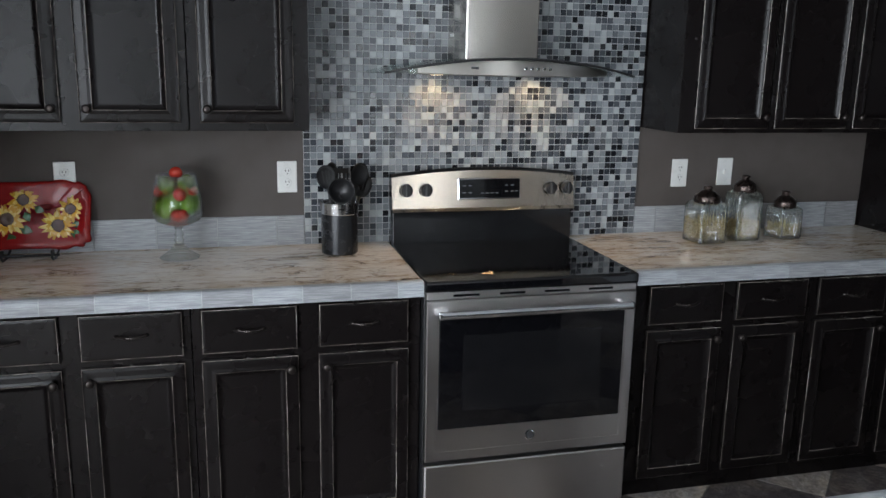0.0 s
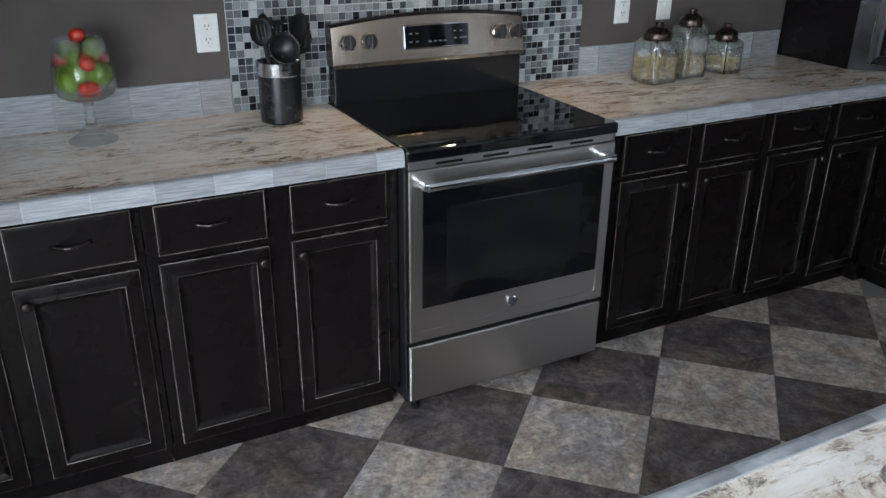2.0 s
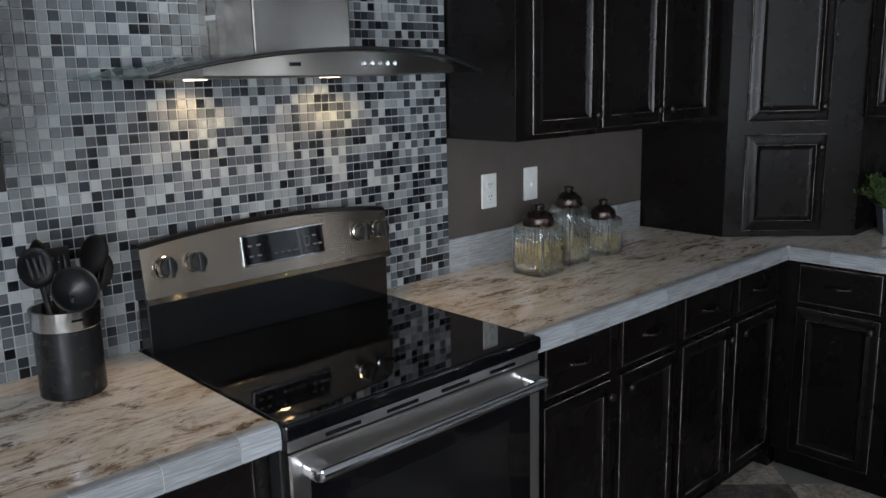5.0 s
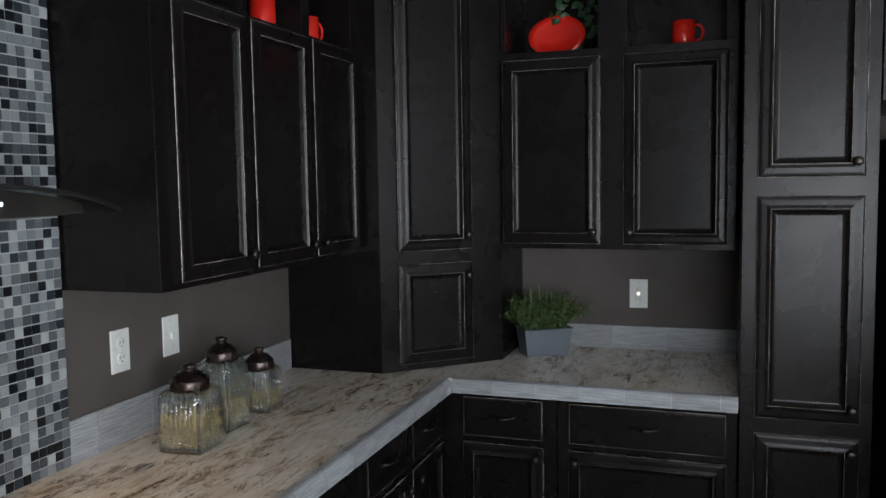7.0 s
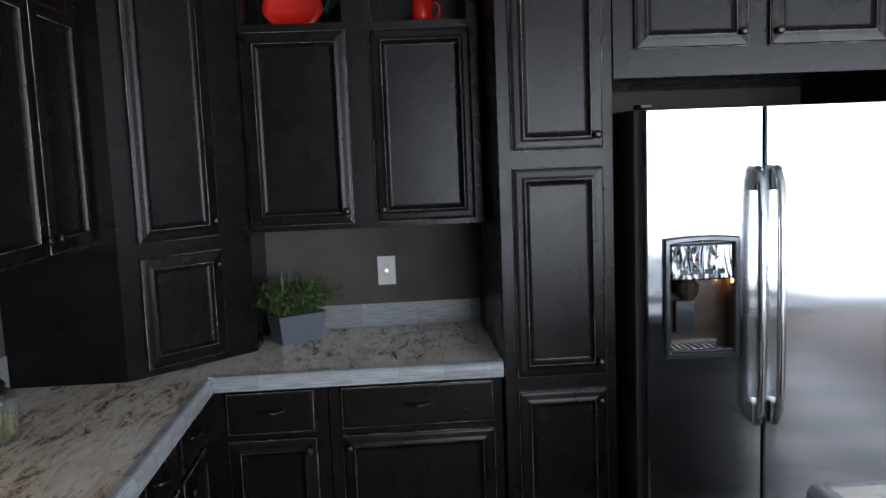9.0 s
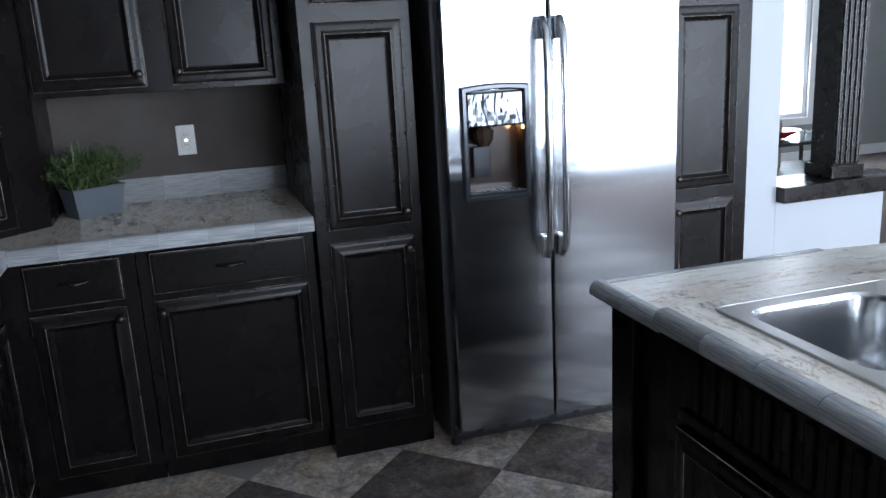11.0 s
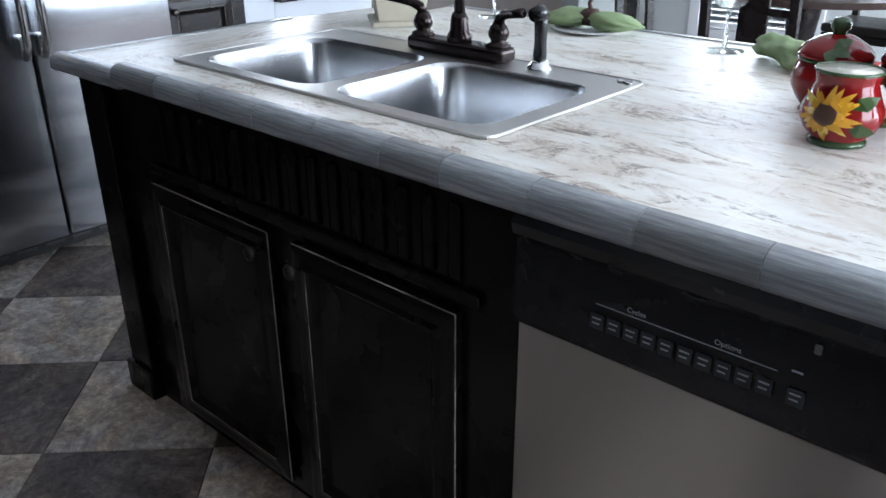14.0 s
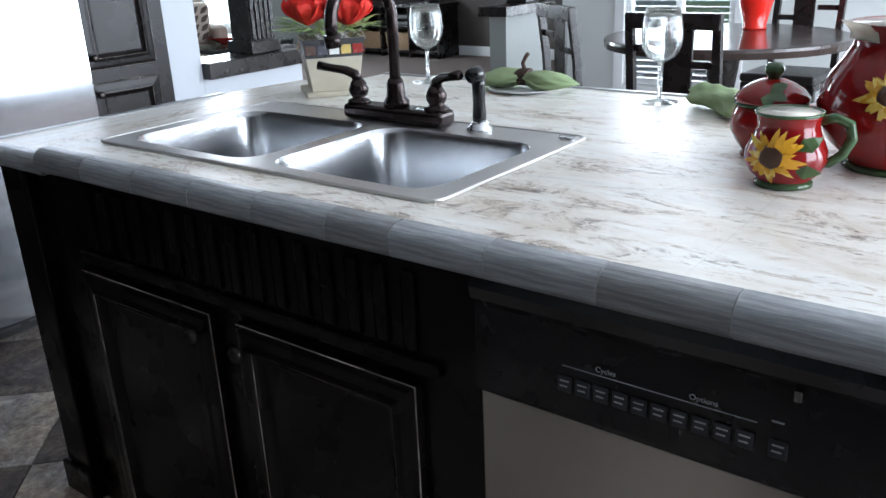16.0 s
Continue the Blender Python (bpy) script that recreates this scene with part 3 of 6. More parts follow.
wall_unit(pose(1.695, UPY, 0), 0.4, [(0.063, 0.385, 1)], 1.372, (1.39, 2.092), 0.304)
wall_unit(pose(2.095, UPY, 0), 0.735, [(0.015, 0.348, 1), (0.38, 0.705, -1)], 1.372, (1.39, 2.092), 0.304)
wall_unit(pose(3.18, 2.348, 0, 0, 0, -90), 0.868, [(0.013, 0.385, 1), (0.47, 0.836, -1)], 1.365, (1.386, 2.082), 0.349, 2.112)

# corner tower on the worktop
tower = empty("corner_cabinet", pose(0, 0, 0), "black-brown distressed wood corner cupboard standing on the worktop", "cabinet")
plan = [(2.832, 2.716), (3.182, 2.3485), (EAST - 0.001, 2.3485), (EAST - 0.001, BACK - 0.001), (2.832, BACK - 0.001)]
bm, loops = rings([([(x, y, TOP + 0.001) for x, y in plan], 0), ([(x, y, CEIL - 0.002) for x, y in plan], 0)])
bm.faces.new(loops[0][::-1]), bm.faces.new(loops[1])
part("body", bm, CAB, tower)
dirx = Vector((3.182 - 2.832, 2.3485 - 2.716, 0))
turn = math.degrees(math.atan2(dirx.y, dirx.x))
for a, b, z0, z1, top in ((0.068, 0.372, 1.372, 2.40, False), (0.068, 0.372, 0.948, 1.322, True)):
    mid = Vector((2.832, 2.716, 0)) + dirx.normalized() * (a + b) / 2
    dr = part("door", panel(b - a, z1 - z0, DOOR), [CAB, WORN], tower, "", pose(mid.x, mid.y, (z0 + z1) / 2, 0, 0, turn))
    knob(dr, (b - a) / 2 - 0.024, (z1 - z0) / 2 - 0.05 if top else -((z1 - z0) / 2 - 0.055))

# tall cabinets round the refrigerator
TALLX = 2.82
TALL = "tall black-brown distressed wood pantry cabinet beside the refrigerator"
def tall_unit(y_left, w, x0, x1, side):
    cabinet("tall_cabinet", pose(TALLX, y_left, 0, 0, 0, -90), w, EAST - TALLX - 0.001, 0, CEIL - 0.002,
            [(x0, x1, 1.626, 2.40, side, False), (x0, x1, 0.868, 1.568, side, False), (x0, x1, 0.12, 0.818, side, True)], (), 0, TALL, "cabinet", "pantry cabinets")


tall_unit(1.47, 0.385, 0.045, 0.347, 1)
tall_unit(0.088, 0.389, 0.022, 0.318, -1)
cabinet("bridge_cabinet", pose(TALLX, 1.084, 0, 0, 0, -90), 0.995, EAST - TALLX - 0.001, 1.848, CEIL - 0.002,
        [(0.072, 0.449, 1.94, 2.40, 1, False), (0.522, 0.92, 1.94, 2.40, -1, False)], (), 0, "black-brown wood cabinet above the refrigerator", "cabinet")

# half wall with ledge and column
def half_wall(y0, y1, x=2.835, mat=WHITE_SHADED):
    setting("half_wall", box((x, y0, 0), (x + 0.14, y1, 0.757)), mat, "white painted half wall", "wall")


def ledge(x, y0, y1):
    tagged(part("ledge", box((x - 0.05, y0, 0.758), (x + 0.19, y1, 0.826), 0.004), DARK_WOOD), "dark-stained wooden ledge on the half wall", "ledge")


def column(x, y, side):
    c = empty("column", pose(x, y, 0.8265), "dark-stained fluted square wooden column on the ledge", "column", "columns")
    h = CEIL - 0.828
    s = side / 2
    part("plinth", box((-s - 0.017, -s - 0.017, 0), (s + 0.017, s + 0.017, 0.055), 0.004), DARK_WOOD, c)
    part("shaft", box((-s, -s, 0.0555), (s, s, h)), DARK_WOOD, c)
    for k in range(5):
        off = -s + side * (k + 0.5) / 5
        part("flute", box((-s - 0.010, off - 0.008, 0.06), (-s - 0.0002, off + 0.009, h - 0.002), 0.004), DARK_WOOD, c)


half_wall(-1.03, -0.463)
ledge(2.835, -1.11, -0.463)
column(2.918, -0.828, 0.135)
# white half wall in a darker tone that stands for less light
half_wall(-3.86, -3.32, 3.16, SAGE)
ledge(3.16, -3.94, -3.25)
column(3.25, -3.68, 0.135)


# ---- range ----
def make_range():
    x0, x1, yf = 0.6225, 1.3785, 2.43
    w, cx = x1 - x0, (0.6225 + 1.3785) / 2
    r = empty("range", pose(cx, yf, 0), "freestanding stainless steel range with black glass cooktop", "stove")
    h = w / 2
    part("body", box((-h, 0.03, 0.05), (h, 0.655, 0.885), 0.003), BLACK_MATT, r)
    bm = add_box(bmesh.new(), (-h - 0.002, -0.004, 0.886), (h + 0.002, 0.60, 0.9225), 0.008, 0, 3)
    part("cooktop", bm, BLACK_GLASS, r, "glossy black glass cooktop")
    plain("burner_grey", (0.05, 0.05, 0.052), 0.15, bumps=0)
    # oven door with window
    d = part("oven_door", brushed(panel(w - 0.006, 0.572, [(0, 0, 0), (0, 0.028, 0), (0.004, 0.032, 0), (0.035, 0.032, 0), (0.036, 0.030, 0)])), STEEL_RANGE, r, "brushed stainless oven door", pose(0, 0.03, 0.572))
    part("window", panel(0.664, 0.392, [(0, 0, 0), (0, 0.005, 0), (0.002, 0.006, 0)]), BLACK_GLASS, d, "black glass window", pose(0, -0.0305, 0.030))
    part("inner_window", panel(0.50, 0.27, [(0, 0, 0), (0, 0.0012, 0), (0.004, 0.0016, 0)]), BLACK, d, "", pose(0.0, -0.0366, 0.03))
    hb = tube([(-0.335, -0.078, 0.248), (0.335, -0.078, 0.248)], 0.0145, 16, squash=0.9)
    for sx in (-0.325, 0.325):
        add_box(hb, (sx - 0.022, -0.084, 0.236), (sx + 0.022, -0.030, 0.262), 0.006)
    part("handle", hb, GRIP_STEEL, d, "polished steel bar handle", smooth=False)
    part("badge", lathe([(0.0, 0), (0.019, 0), (0.019, 0.003), (0.016, 0.004), (0.0, 0.004)], 24), CHROME, d, "", pose(0.0, -0.0322, -0.215, 90))
    part("badge_face", lathe([(0.0, 0), (0.0135, 0), (0.0135, 0.0008), (0, 0.0008)], 24), bpy.data.materials["burner_grey"], d, "", pose(0.0, -0.0363, -0.215, 90))
    vent = box((-h + 0.004, 0.004, 0.861), (h - 0.004, 0.05, 0.885), 0.002)
    part("vent_strip", brushed(vent), STEEL_RANGE, r, "steel strip with dark vent slots")
    for k in range(4):
        vx = -0.24 + 0.16 * k
        part("vent_slot", box((vx - 0.045, 0.0015, 0.869), (vx + 0.045, 0.0038, 0.877), 0.0005), BLACK, r)
    dw = panel(w - 0.006, 0.205, [(0, 0, 0), (0, 0.026, 0), (0.005, 0.030, 0), (0.012, 0.030, 0)])
    part("drawer", brushed(dw), STEEL_RANGE, r, "brushed stainless storage drawer", pose(0, 0.03, 0.1675))
    for sx in (-0.33, 0.33):
        part("foot", lathe([(0.016, 0), (0.016, 0.012), (0.008, 0.016), (0.008, 0.052)], 12), BLACK_MATT, r, "", pose(sx, 0.06, 0))
    # backguard: black riser and sloped arched steel control panel
    part("riser", box((-h + 0.004, 0.60, 0.90), (h - 0.004, 0.655, 1.056), 0.004), BLACK, r)
    n = 24
    front, back = [], []
    for k in range(n + 1):
        u = -1 + 2 * k / n
        front.append((u * h, 1.194 + 0.026 * (1 - u * u)))
    bm = bmesh.new()
    cols = []
    for x, zt in front:
        cols.append([bm.verts.new(p) for p in ((x, 0.578, 1.050), (x, 0.588, 1.062), (x, 0.606, zt - 0.012), (x, 0.612, zt - 0.002), (x, 0.620, zt), (x, 0.655, zt - 0.004), (x, 0.655, 1.050))])
    for a, b in zip(cols, cols[1:]):
        for k in range(7):
            f = bm.faces.new((a[k], b[k], b[(k + 1) % 7], a[(k + 1) % 7]))
            f.material_index = 0 if k in (0, 1) else 1
    bm.faces.new(cols[0]).material_index = 1
    bm.faces.new(cols[-1][::-1]).material_index = 1
    part("control_panel", brushed(bm), [PANEL_STEEL, BLACK], r, "arched stainless control panel with black rim")
    tilt = -7.5
    cp = part("display_bezel", box((-0.130, -0.004, -0.042), (0.130, 0.002, 0.042), 0.003), CHROME, r, "", pose(0.015, 0.5945, 1.136, tilt))
    part("display", box((-0.125, -0.006, -0.037), (0.125, -0.0042, 0.037), 0.0006), BLACK_GLASS, r, "black display with faint symbols", pose(0.015, 0.5945, 1.136, tilt))
    mark = plain("panel_marks", (0.09, 0.095, 0.105), 0.5, bumps=0)
    for i, (mx, mz) in enumerate([(-0.105, 0.012), (-0.08, 0.012), (-0.105, -0.016), (-0.08, -0.016), (-0.03, -0.018), (-0.01, -0.018), (0.01, -0.018), (0.03, -0.018), (0.07, 0.012), (0.095, 0.012), (0.07, -0.012), (0.095, -0.012), (0.112, -0.012)]):
        part("display_mark", box((mx - 0.006, -0.0068, mz - 0.0022), (mx + 0.006, -0.0061, mz + 0.0022)), mark, r, "", pose(0.015, 0.5945, 1.136, tilt))
    for kx in (-0.322, -0.244, 0.272, 0.342):
        kb = lathe([(0.0265, 0), (0.0265, 0.002), (0.0245, 0.004)], 24, mat=0)
        kb = lathe([(0.0245, 0.004), (0.0235, 0.020), (0.020, 0.025), (0.0, 0.027)], 24, bm=kb, mat=1)
        add_box(kb, (-0.0065, -0.025, 0.018), (0.0065, 0.025, 0.038), 0.003, 1)
        part("knob", kb, [CHROME, BLACK_MATT], r, "black knob with chrome ring", pose(kx, 0.592, 1.134, 90 + tilt))
    return r


make_range()


# ---- hood ----
def make_hood():
    cx, yf = 0.987, 2.62
    h = empty("range_hood", pose(cx, 0, 0), "stainless chimney range hood with curved glass canopy", "range hood")
    part("chimney", brushed(box((-0.137, 2.83, 1.60), (0.137, BACK - 0.012, CEIL - 0.002), 0.004)), CHIMNEY_STEEL, h, "brushed stainless chimney")
    top = lambda x: 1.640 - 0.255 * x * x
    n = 28
    bm = bmesh.new()
    cols = []
    for k in range(n + 1):
        x = -0.455 + 0.91 * k / n
        z = top(x)
        y0 = yf - 0.02 + 0.09 * (x / 0.455) ** 2
        cols.append([bm.verts.new(p) for p in ((x, y0, z), (x, y0, z - 0.008), (x, BACK - 0.014, z - 0.008), (x, BACK - 0.014, z))])
    for a, b in zip(cols, cols[1:]):
        for k in range(4):
            f = bm.faces.new((a[k], b[k], b[(k + 1) % 4], a[(k + 1) % 4]))
            f.material_index = 1 if k == 0 else 0
    bm.faces.new(cols[0]), bm.faces.new(cols[-1][::-1])
    part("glass_canopy", bm, [SMOKE, BLACK_MATT], h, "curved clear glass canopy with dark edge", smooth=False)
    rim = []
    for k in range(n + 1):
        x = -0.455 + 0.91 * k / n
        rim.append((x, yf - 0.0235 + 0.09 * (x / 0.455) ** 2, top(x) - 0.004))
    part("edge_trim", tube(rim, 0.0042, 8), BLACK_MATT, h, "thin black edge of the glass", smooth=True)
    bm = bmesh.new()
    cols = []
    for k in range(n + 1):
        x = -0.345 + 0.69 * k / n
        z = top(x) - 0.010
        y0 = yf + 0.012 + 0.05 * (x / 0.345) ** 2
        low = 1.576 + 0.004 * (x / 0.345) ** 2
        cols.append([bm.verts.new(p) for p in ((x, y0, max(z, low + 0.006)), (x, y0 - 0.002, low + 0.004), (x, y0 + 0.01, low), (x, BACK - 0.016, low), (x, BACK - 0.016, max(z, low + 0.006)))])
    for a, b in zip(cols, cols[1:]):
        for k in range(5):
            bm.faces.new((a[k], b[k], b[(k + 1) % 5], a[(k + 1) % 5]))
    bm.faces.new(cols[0]), bm.faces.new(cols[-1][::-1])
    part("fan_box", brushed(bm), HOOD_STEEL, h, "brushed stainless fan housing")
    for k in range(5):
        part("button", lathe([(0.006, 0), (0.006, 0.003), (0.004, 0.004)], 12), CHROME, h, "", pose(0.02 + 0.022 * k, yf + 0.011, 1.604, 90))
    part("badge", box((-0.17, yf + 0.014, 1.600), (-0.145, yf + 0.022, 1.608), 0.0005), BLACK, h)
    part("chimney_label", box((-0.1384, 3.00, 1.716), (-0.1374, 3.05, 1.728)), WHITE, h)
    for sx in (-0.192, 0.203):
        part("lamp", lathe([(0.0, 0), (0.028, 0), (0.028, 0.004), (0, 0.004)], 20), LAMP_GLOW, h, "lit warm halogen lamp", pose(sx, 3.02, 1.5742))
    for sx in (-1, 1):
        part("bracket", box((sx * 0.352 - 0.02, 2.70, 1.580), (sx * 0.352 + 0.02, 2.76, 1.600), 0.003), CLEAR, h)


make_hood()


# ---- refrigerator ----
def make_fridge():
    xf = 2.652
    f = empty("refrigerator", pose(xf, 0.59, 0, 0, 0, -90), "side-by-side stainless steel refrigerator with ice dispenser", "refrigerator")
    part("case", box((-0.455, 0.075, 0.035), (0.455, 0.83, 1.742), 0.006), plain("fridge_case", (0.035, 0.036, 0.038), 0.35), f)
    part("toe_grille", box((-0.445, 0.055, 0.03), (0.445, 0.074, 0.085), 0.003), BLACK_MATT, f)
    for k in range(9):
        gx = -0.40 + 0.1 * k
        part("grille_slot", box((gx - 0.035, 0.050, 0.052), (gx + 0.035, 0.0545, 0.062), 0.001), bpy.data.materials["fridge_case"], f)

    def leaf(x0, x1, hole=None):
        """A door with a gently bowed front; hole: x0, x1, z0, z1 of an opening in the front."""
        n = 14
        xs = sorted([x0 + (x1 - x0) * k / n for k in range(n + 1)] + [x0 + 0.005, x1 - 0.005] + list(hole[:2] if hole else ()))
        zs = [0.092] + list(hole[2:] if hole else ()) + [1.735]
        bm = bmesh.new()
        cols = []
        for x in xs:
            u = -1 + 2 * (x - x0) / (x1 - x0)
            y = 0.0016 * abs(u) ** 4 + (0.005 if abs(u) > 0.999 else 0)
            cols.append([bm.verts.new((x, y, z)) for z in zs] + [bm.verts.new((x, 0.070, 1.735)), bm.verts.new((x, 0.070, 0.092))])
        rows = len(cols[0])
        for xa, a, b in zip(xs, cols, cols[1:]):
            for k in range(rows):
                if hole and k == 1 and hole[0] - 1e-6 <= xa < hole[1] - 1e-6:
                    continue
                bm.faces.new((a[k], b[k], b[(k + 1) % rows], a[(k + 1) % rows]))
        bm.faces.new(cols[0]), bm.faces.new(cols[-1][::-1])
        bmesh.ops.recalc_face_normals(bm, faces=bm.faces)
        uv = bm.loops.layers.uv.new("brushing")
        for fc in bm.faces:
            for lp in fc.loops:
                lp[uv].uv = (lp.vert.co.x + lp.vert.co.y * 0.01, lp.vert.co.z + lp.vert.co.y * 0.5)
        return bm

    left = part("door", leaf(-0.440, -0.063, (-0.374, -0.156, 0.962, 1.320)), STEEL_SIDE, f, "brushed stainless freezer door")
    right = part("door", leaf(-0.055, 0.452), STEEL_SIDE, f, "brushed stainless refrigerator door")
    for dr, hx in ((left, -0.092), (right, -0.030)):
        pts = [(hx, -0.018, 1.545), (hx, -0.052, 1.50), (hx, -0.060, 1.35), (hx, -0.062, 1.13), (hx, -0.060, 0.90), (hx, -0.052, 0.77), (hx, -0.018, 0.725)]
        grip = part("handle", tube(pts, 0.0135, 16, squash=1.2), GRIP_STEEL, dr, "satin steel bar handle", smooth=True)
        for z0, z1 in ((1.475, 1.548), (0.722, 0.795)):
            part("mount", box((hx - 0.0175, -0.030, z0), (hx + 0.0175, 0.004, z1), 0.006), GRIP_STEEL, grip)
    # dispenser
    dx0, dx1, dz0, dz1 = -0.388, -0.142, 0.945, 1.334
    cx, cz, w, hh = (dx0 + dx1) / 2, (dz0 + dz1) / 2, dx1 - dx0, dz1 - dz0
    grey = plain("dispenser_grey", (0.06, 0.065, 0.075), 0.12, 0.6, bumps=0)
    brown = plain("alcove_brown", (0.030, 0.020, 0.015), 0.2, bumps=0)

    def frame_loop(inset, y):
        """The frame's outline, its top edge bowed a little upwards."""
        x, z = w / 2 - inset, hh / 2 - inset
        top = [(x - 2 * x * k / 8, y, z + 0.008 * (1 - (2 * k / 8 - 1) ** 2)) for k in range(9)]
        return [(-x, y, -z), (x, y, -z)] + top

    bm, lp = rings([(frame_loop(i, y), 0) for i, y in ((0, 0.004), (0, -0.014), (0.005, -0.020), (0.016, -0.020), (0.020, -0.016), (0.022, 0.006))])
    dp = part("dispenser", bm, grey, f, "dark glossy frame of the ice and water dispenser", pose(cx, 0.002, cz))
    ax, az = w / 2 - 0.016, hh / 2 - 0.016
    for nm, lo, hi in (("alcove_back", (-ax, 0.058, -az), (ax, 0.062, az)), ("alcove_side", (-ax, 0.0, -az), (-ax + 0.004, 0.058, az)), ("alcove_side", (ax - 0.004, 0.0, -az), (ax, 0.058, az)), ("alcove_floor", (-ax + 0.004, 0.0, -az), (ax - 0.004, 0.058, -az + 0.004)), ("alcove_roof", (-ax + 0.004, 0.0, az - 0.004), (ax - 0.004, 0.058, az))):
        part(nm, box(lo, hi), brown, dp, "dark glossy alcove lit amber inside")
    m, n_, l_, b_ = material("mirror_face")
    b_.inputs["Base Color"].default_value, b_.inputs["Metallic"].default_value, b_.inputs["Roughness"].default_value = (0.14, 0.15, 0.17, 1), 1.0, 0.06
    bump(n_, l_, b_, noise_tex(n_, l_, coords(n_, l_, (2.0, 1, 0.6)), 12, 1, 0.4, 0.8), 1.0, 0.010)
    face = part("control_face", box((-ax + 0.0045, -0.012, 0.058), (ax - 0.0045, 0.050, az - 0.0045), 0.006), m, dp, "mirror-like control face")
    for k in range(4):
        part("touch_key", box((-0.070 + 0.040 * k, -0.0135, 0.078), (-0.046 + 0.040 * k, -0.0122, 0.094), 0.0005), grey, face)
    part("chute", lathe([(0.020, 0), (0.034, 0.022), (0.038, 0.052), (0.024, 0.066)], 10), brown, dp, "", pose(-0.036, 0.020, -0.008))
    part("paddle", box((-0.070, 0.036, -0.120), (-0.004, 0.046, -0.012), 0.004), grey, dp)
    tray = part("drip_tray", box((-ax + 0.0045, -0.018, -az + 0.0045), (ax - 0.0045, 0.057, -az + 0.014), 0.003), grey, dp)
    for k in range(9):
        gx = -ax + 0.016 + 0.0208 * k
        part("grille_bar", box((gx, -0.012, -az + 0.0142), (gx + 0.010, 0.054, -az + 0.017), 0.0008), CHROME, tray)
    for hx in (-0.43, 0.44):
        part("hinge_cap", box((hx - 0.02, 0.02, 1.7425), (hx + 0.02, 0.10, 1.758), 0.005), BLACK_MATT, f)
    for sx in (-0.43, 0.43):
        part("foot", lathe([(0.02, 0), (0.02, 0.02), (0.01, 0.036)], 12), BLACK_MATT, f, "", pose(sx, 0.10, 0))


make_fridge()

# ---- island ----
ISL_Y = 0.955
island = empty("island", pose(1.44, ISL_Y, 0, 0, 0, 180), "black-brown distressed wood kitchen island with fluted apron", "kitchen island")
for nm, lo, hi in (("face_frame", (0.003, 0.0, 0.10), (1.008, 0.03, 0.878)), ("side_panel", (0.003, 0.0302, 0.1002), (0.03, 0.6998, 0.878)), ("side_panel", (0.98, 0.0302, 0.1002), (1.008, 0.6998, 0.878)),
                   ("base", (0.003, 0.06, 0.0), (1.008, 0.6998, 0.0998)), ("end_panel", (1.618, 0.0, 0.0), (1.634, 0.6998, 0.878)), ("back_panel", (0.003, 0.70, 0.0), (1.634, 0.74, 0.878))):
    part(nm, box(lo, hi, 0.0015), CAB, island)
for a, b, s in ((0.060, 0.455, 1), (0.522, 0.903, -1)):
    cabinet_door(island, a, b, 0.125, 0.688, s, True)
for k in range(16):
    fx = 0.11 + 0.78 * k / 15
    part("flute", box((fx - 0.012, -0.006, 0.735), (fx + 0.012, -0.0003, 0.855), 0.005), CAB, island)
part("apron_rail", box((0.06, -0.012, 0.706), (0.94, -0.0003, 0.728), 0.004), CAB, island)
bm = add_box(bmesh.new(), (-0.30, 0.035, 0.0), (-0.20, 0.135, 0.868), 0.004)
add_box(bm, (-0.312, 0.023, 0.0), (-0.188, 0.147, 0.085), 0.006)
add_box(bm, (-0.20, 0.06, 0.0), (0.003, 0.80, 0.868))
part("corner_post", bm, CAB, island, "square corner post with base block")


def slab_with_hole(x0, x1, y0, y1, z0, z1, hx0, hx1, hy0, hy1):
    """A slab with a rectangular hole through it."""
    bm = bmesh.new()
    out = [(x0, y0), (x1, y0), (x1, y1), (x0, y1)]
    inn = [(hx0, hy0), (hx1, hy0), (hx1, hy1), (hx0, hy1)]
    bm, _ = rings([([(x, y, z0) for x, y in inn], 0), ([(x, y, z1) for x, y in inn], 0), ([(x, y, z1) for x, y in out], 0), ([(x, y, z0) for x, y in out], 0), ([(x, y, z0) for x, y in inn], 0)])
    bmesh.ops.remove_doubles(bm, verts=bm.verts, dist=1e-5)
    return bm


SX0, SX1, SY0, SY1 = 0.568, 1.400, 0.424, 0.868
bm = slab_with_hole(0.18, 1.452, -0.05, 0.9625, 0.879, TOP, SX0 + 0.02, SX1 - 0.02, SY0 + 0.02, SY1 - 0.02)
tagged(part("countertop", bm, STONE_LIT), "cream stone-look laminate island top with brown veins", "countertop")
plan = [(-0.199, 0.20), (0.1797, -0.05), (0.1797, 0.9625), (-0.199, 0.9625)]
bm, loops = rings([([(x, y, 0.879) for x, y in plan], 0), ([(x, y, TOP) for x, y in plan], 0)])
bm.faces.new(loops[0][::-1]), bm.faces.new(loops[1])
tagged(part("countertop", bm, STONE_LIT), "cream stone-look laminate island top with brown veins", "countertop")
bm = bmesh.new()
plan = [(1.4525, -0.05), (1.70, 0.04), (1.735, 0.30), (1.735, 0.950), (1.4525, 0.950)]
bm, loops = rings([([(x, y, 0.8685) for x, y in plan], 0), ([(x, y, 0.900) for x, y in plan], 0)])
bm.faces.new(loops[0][::-1]), bm.faces.new(loops[1])
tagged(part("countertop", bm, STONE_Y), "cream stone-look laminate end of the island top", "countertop")
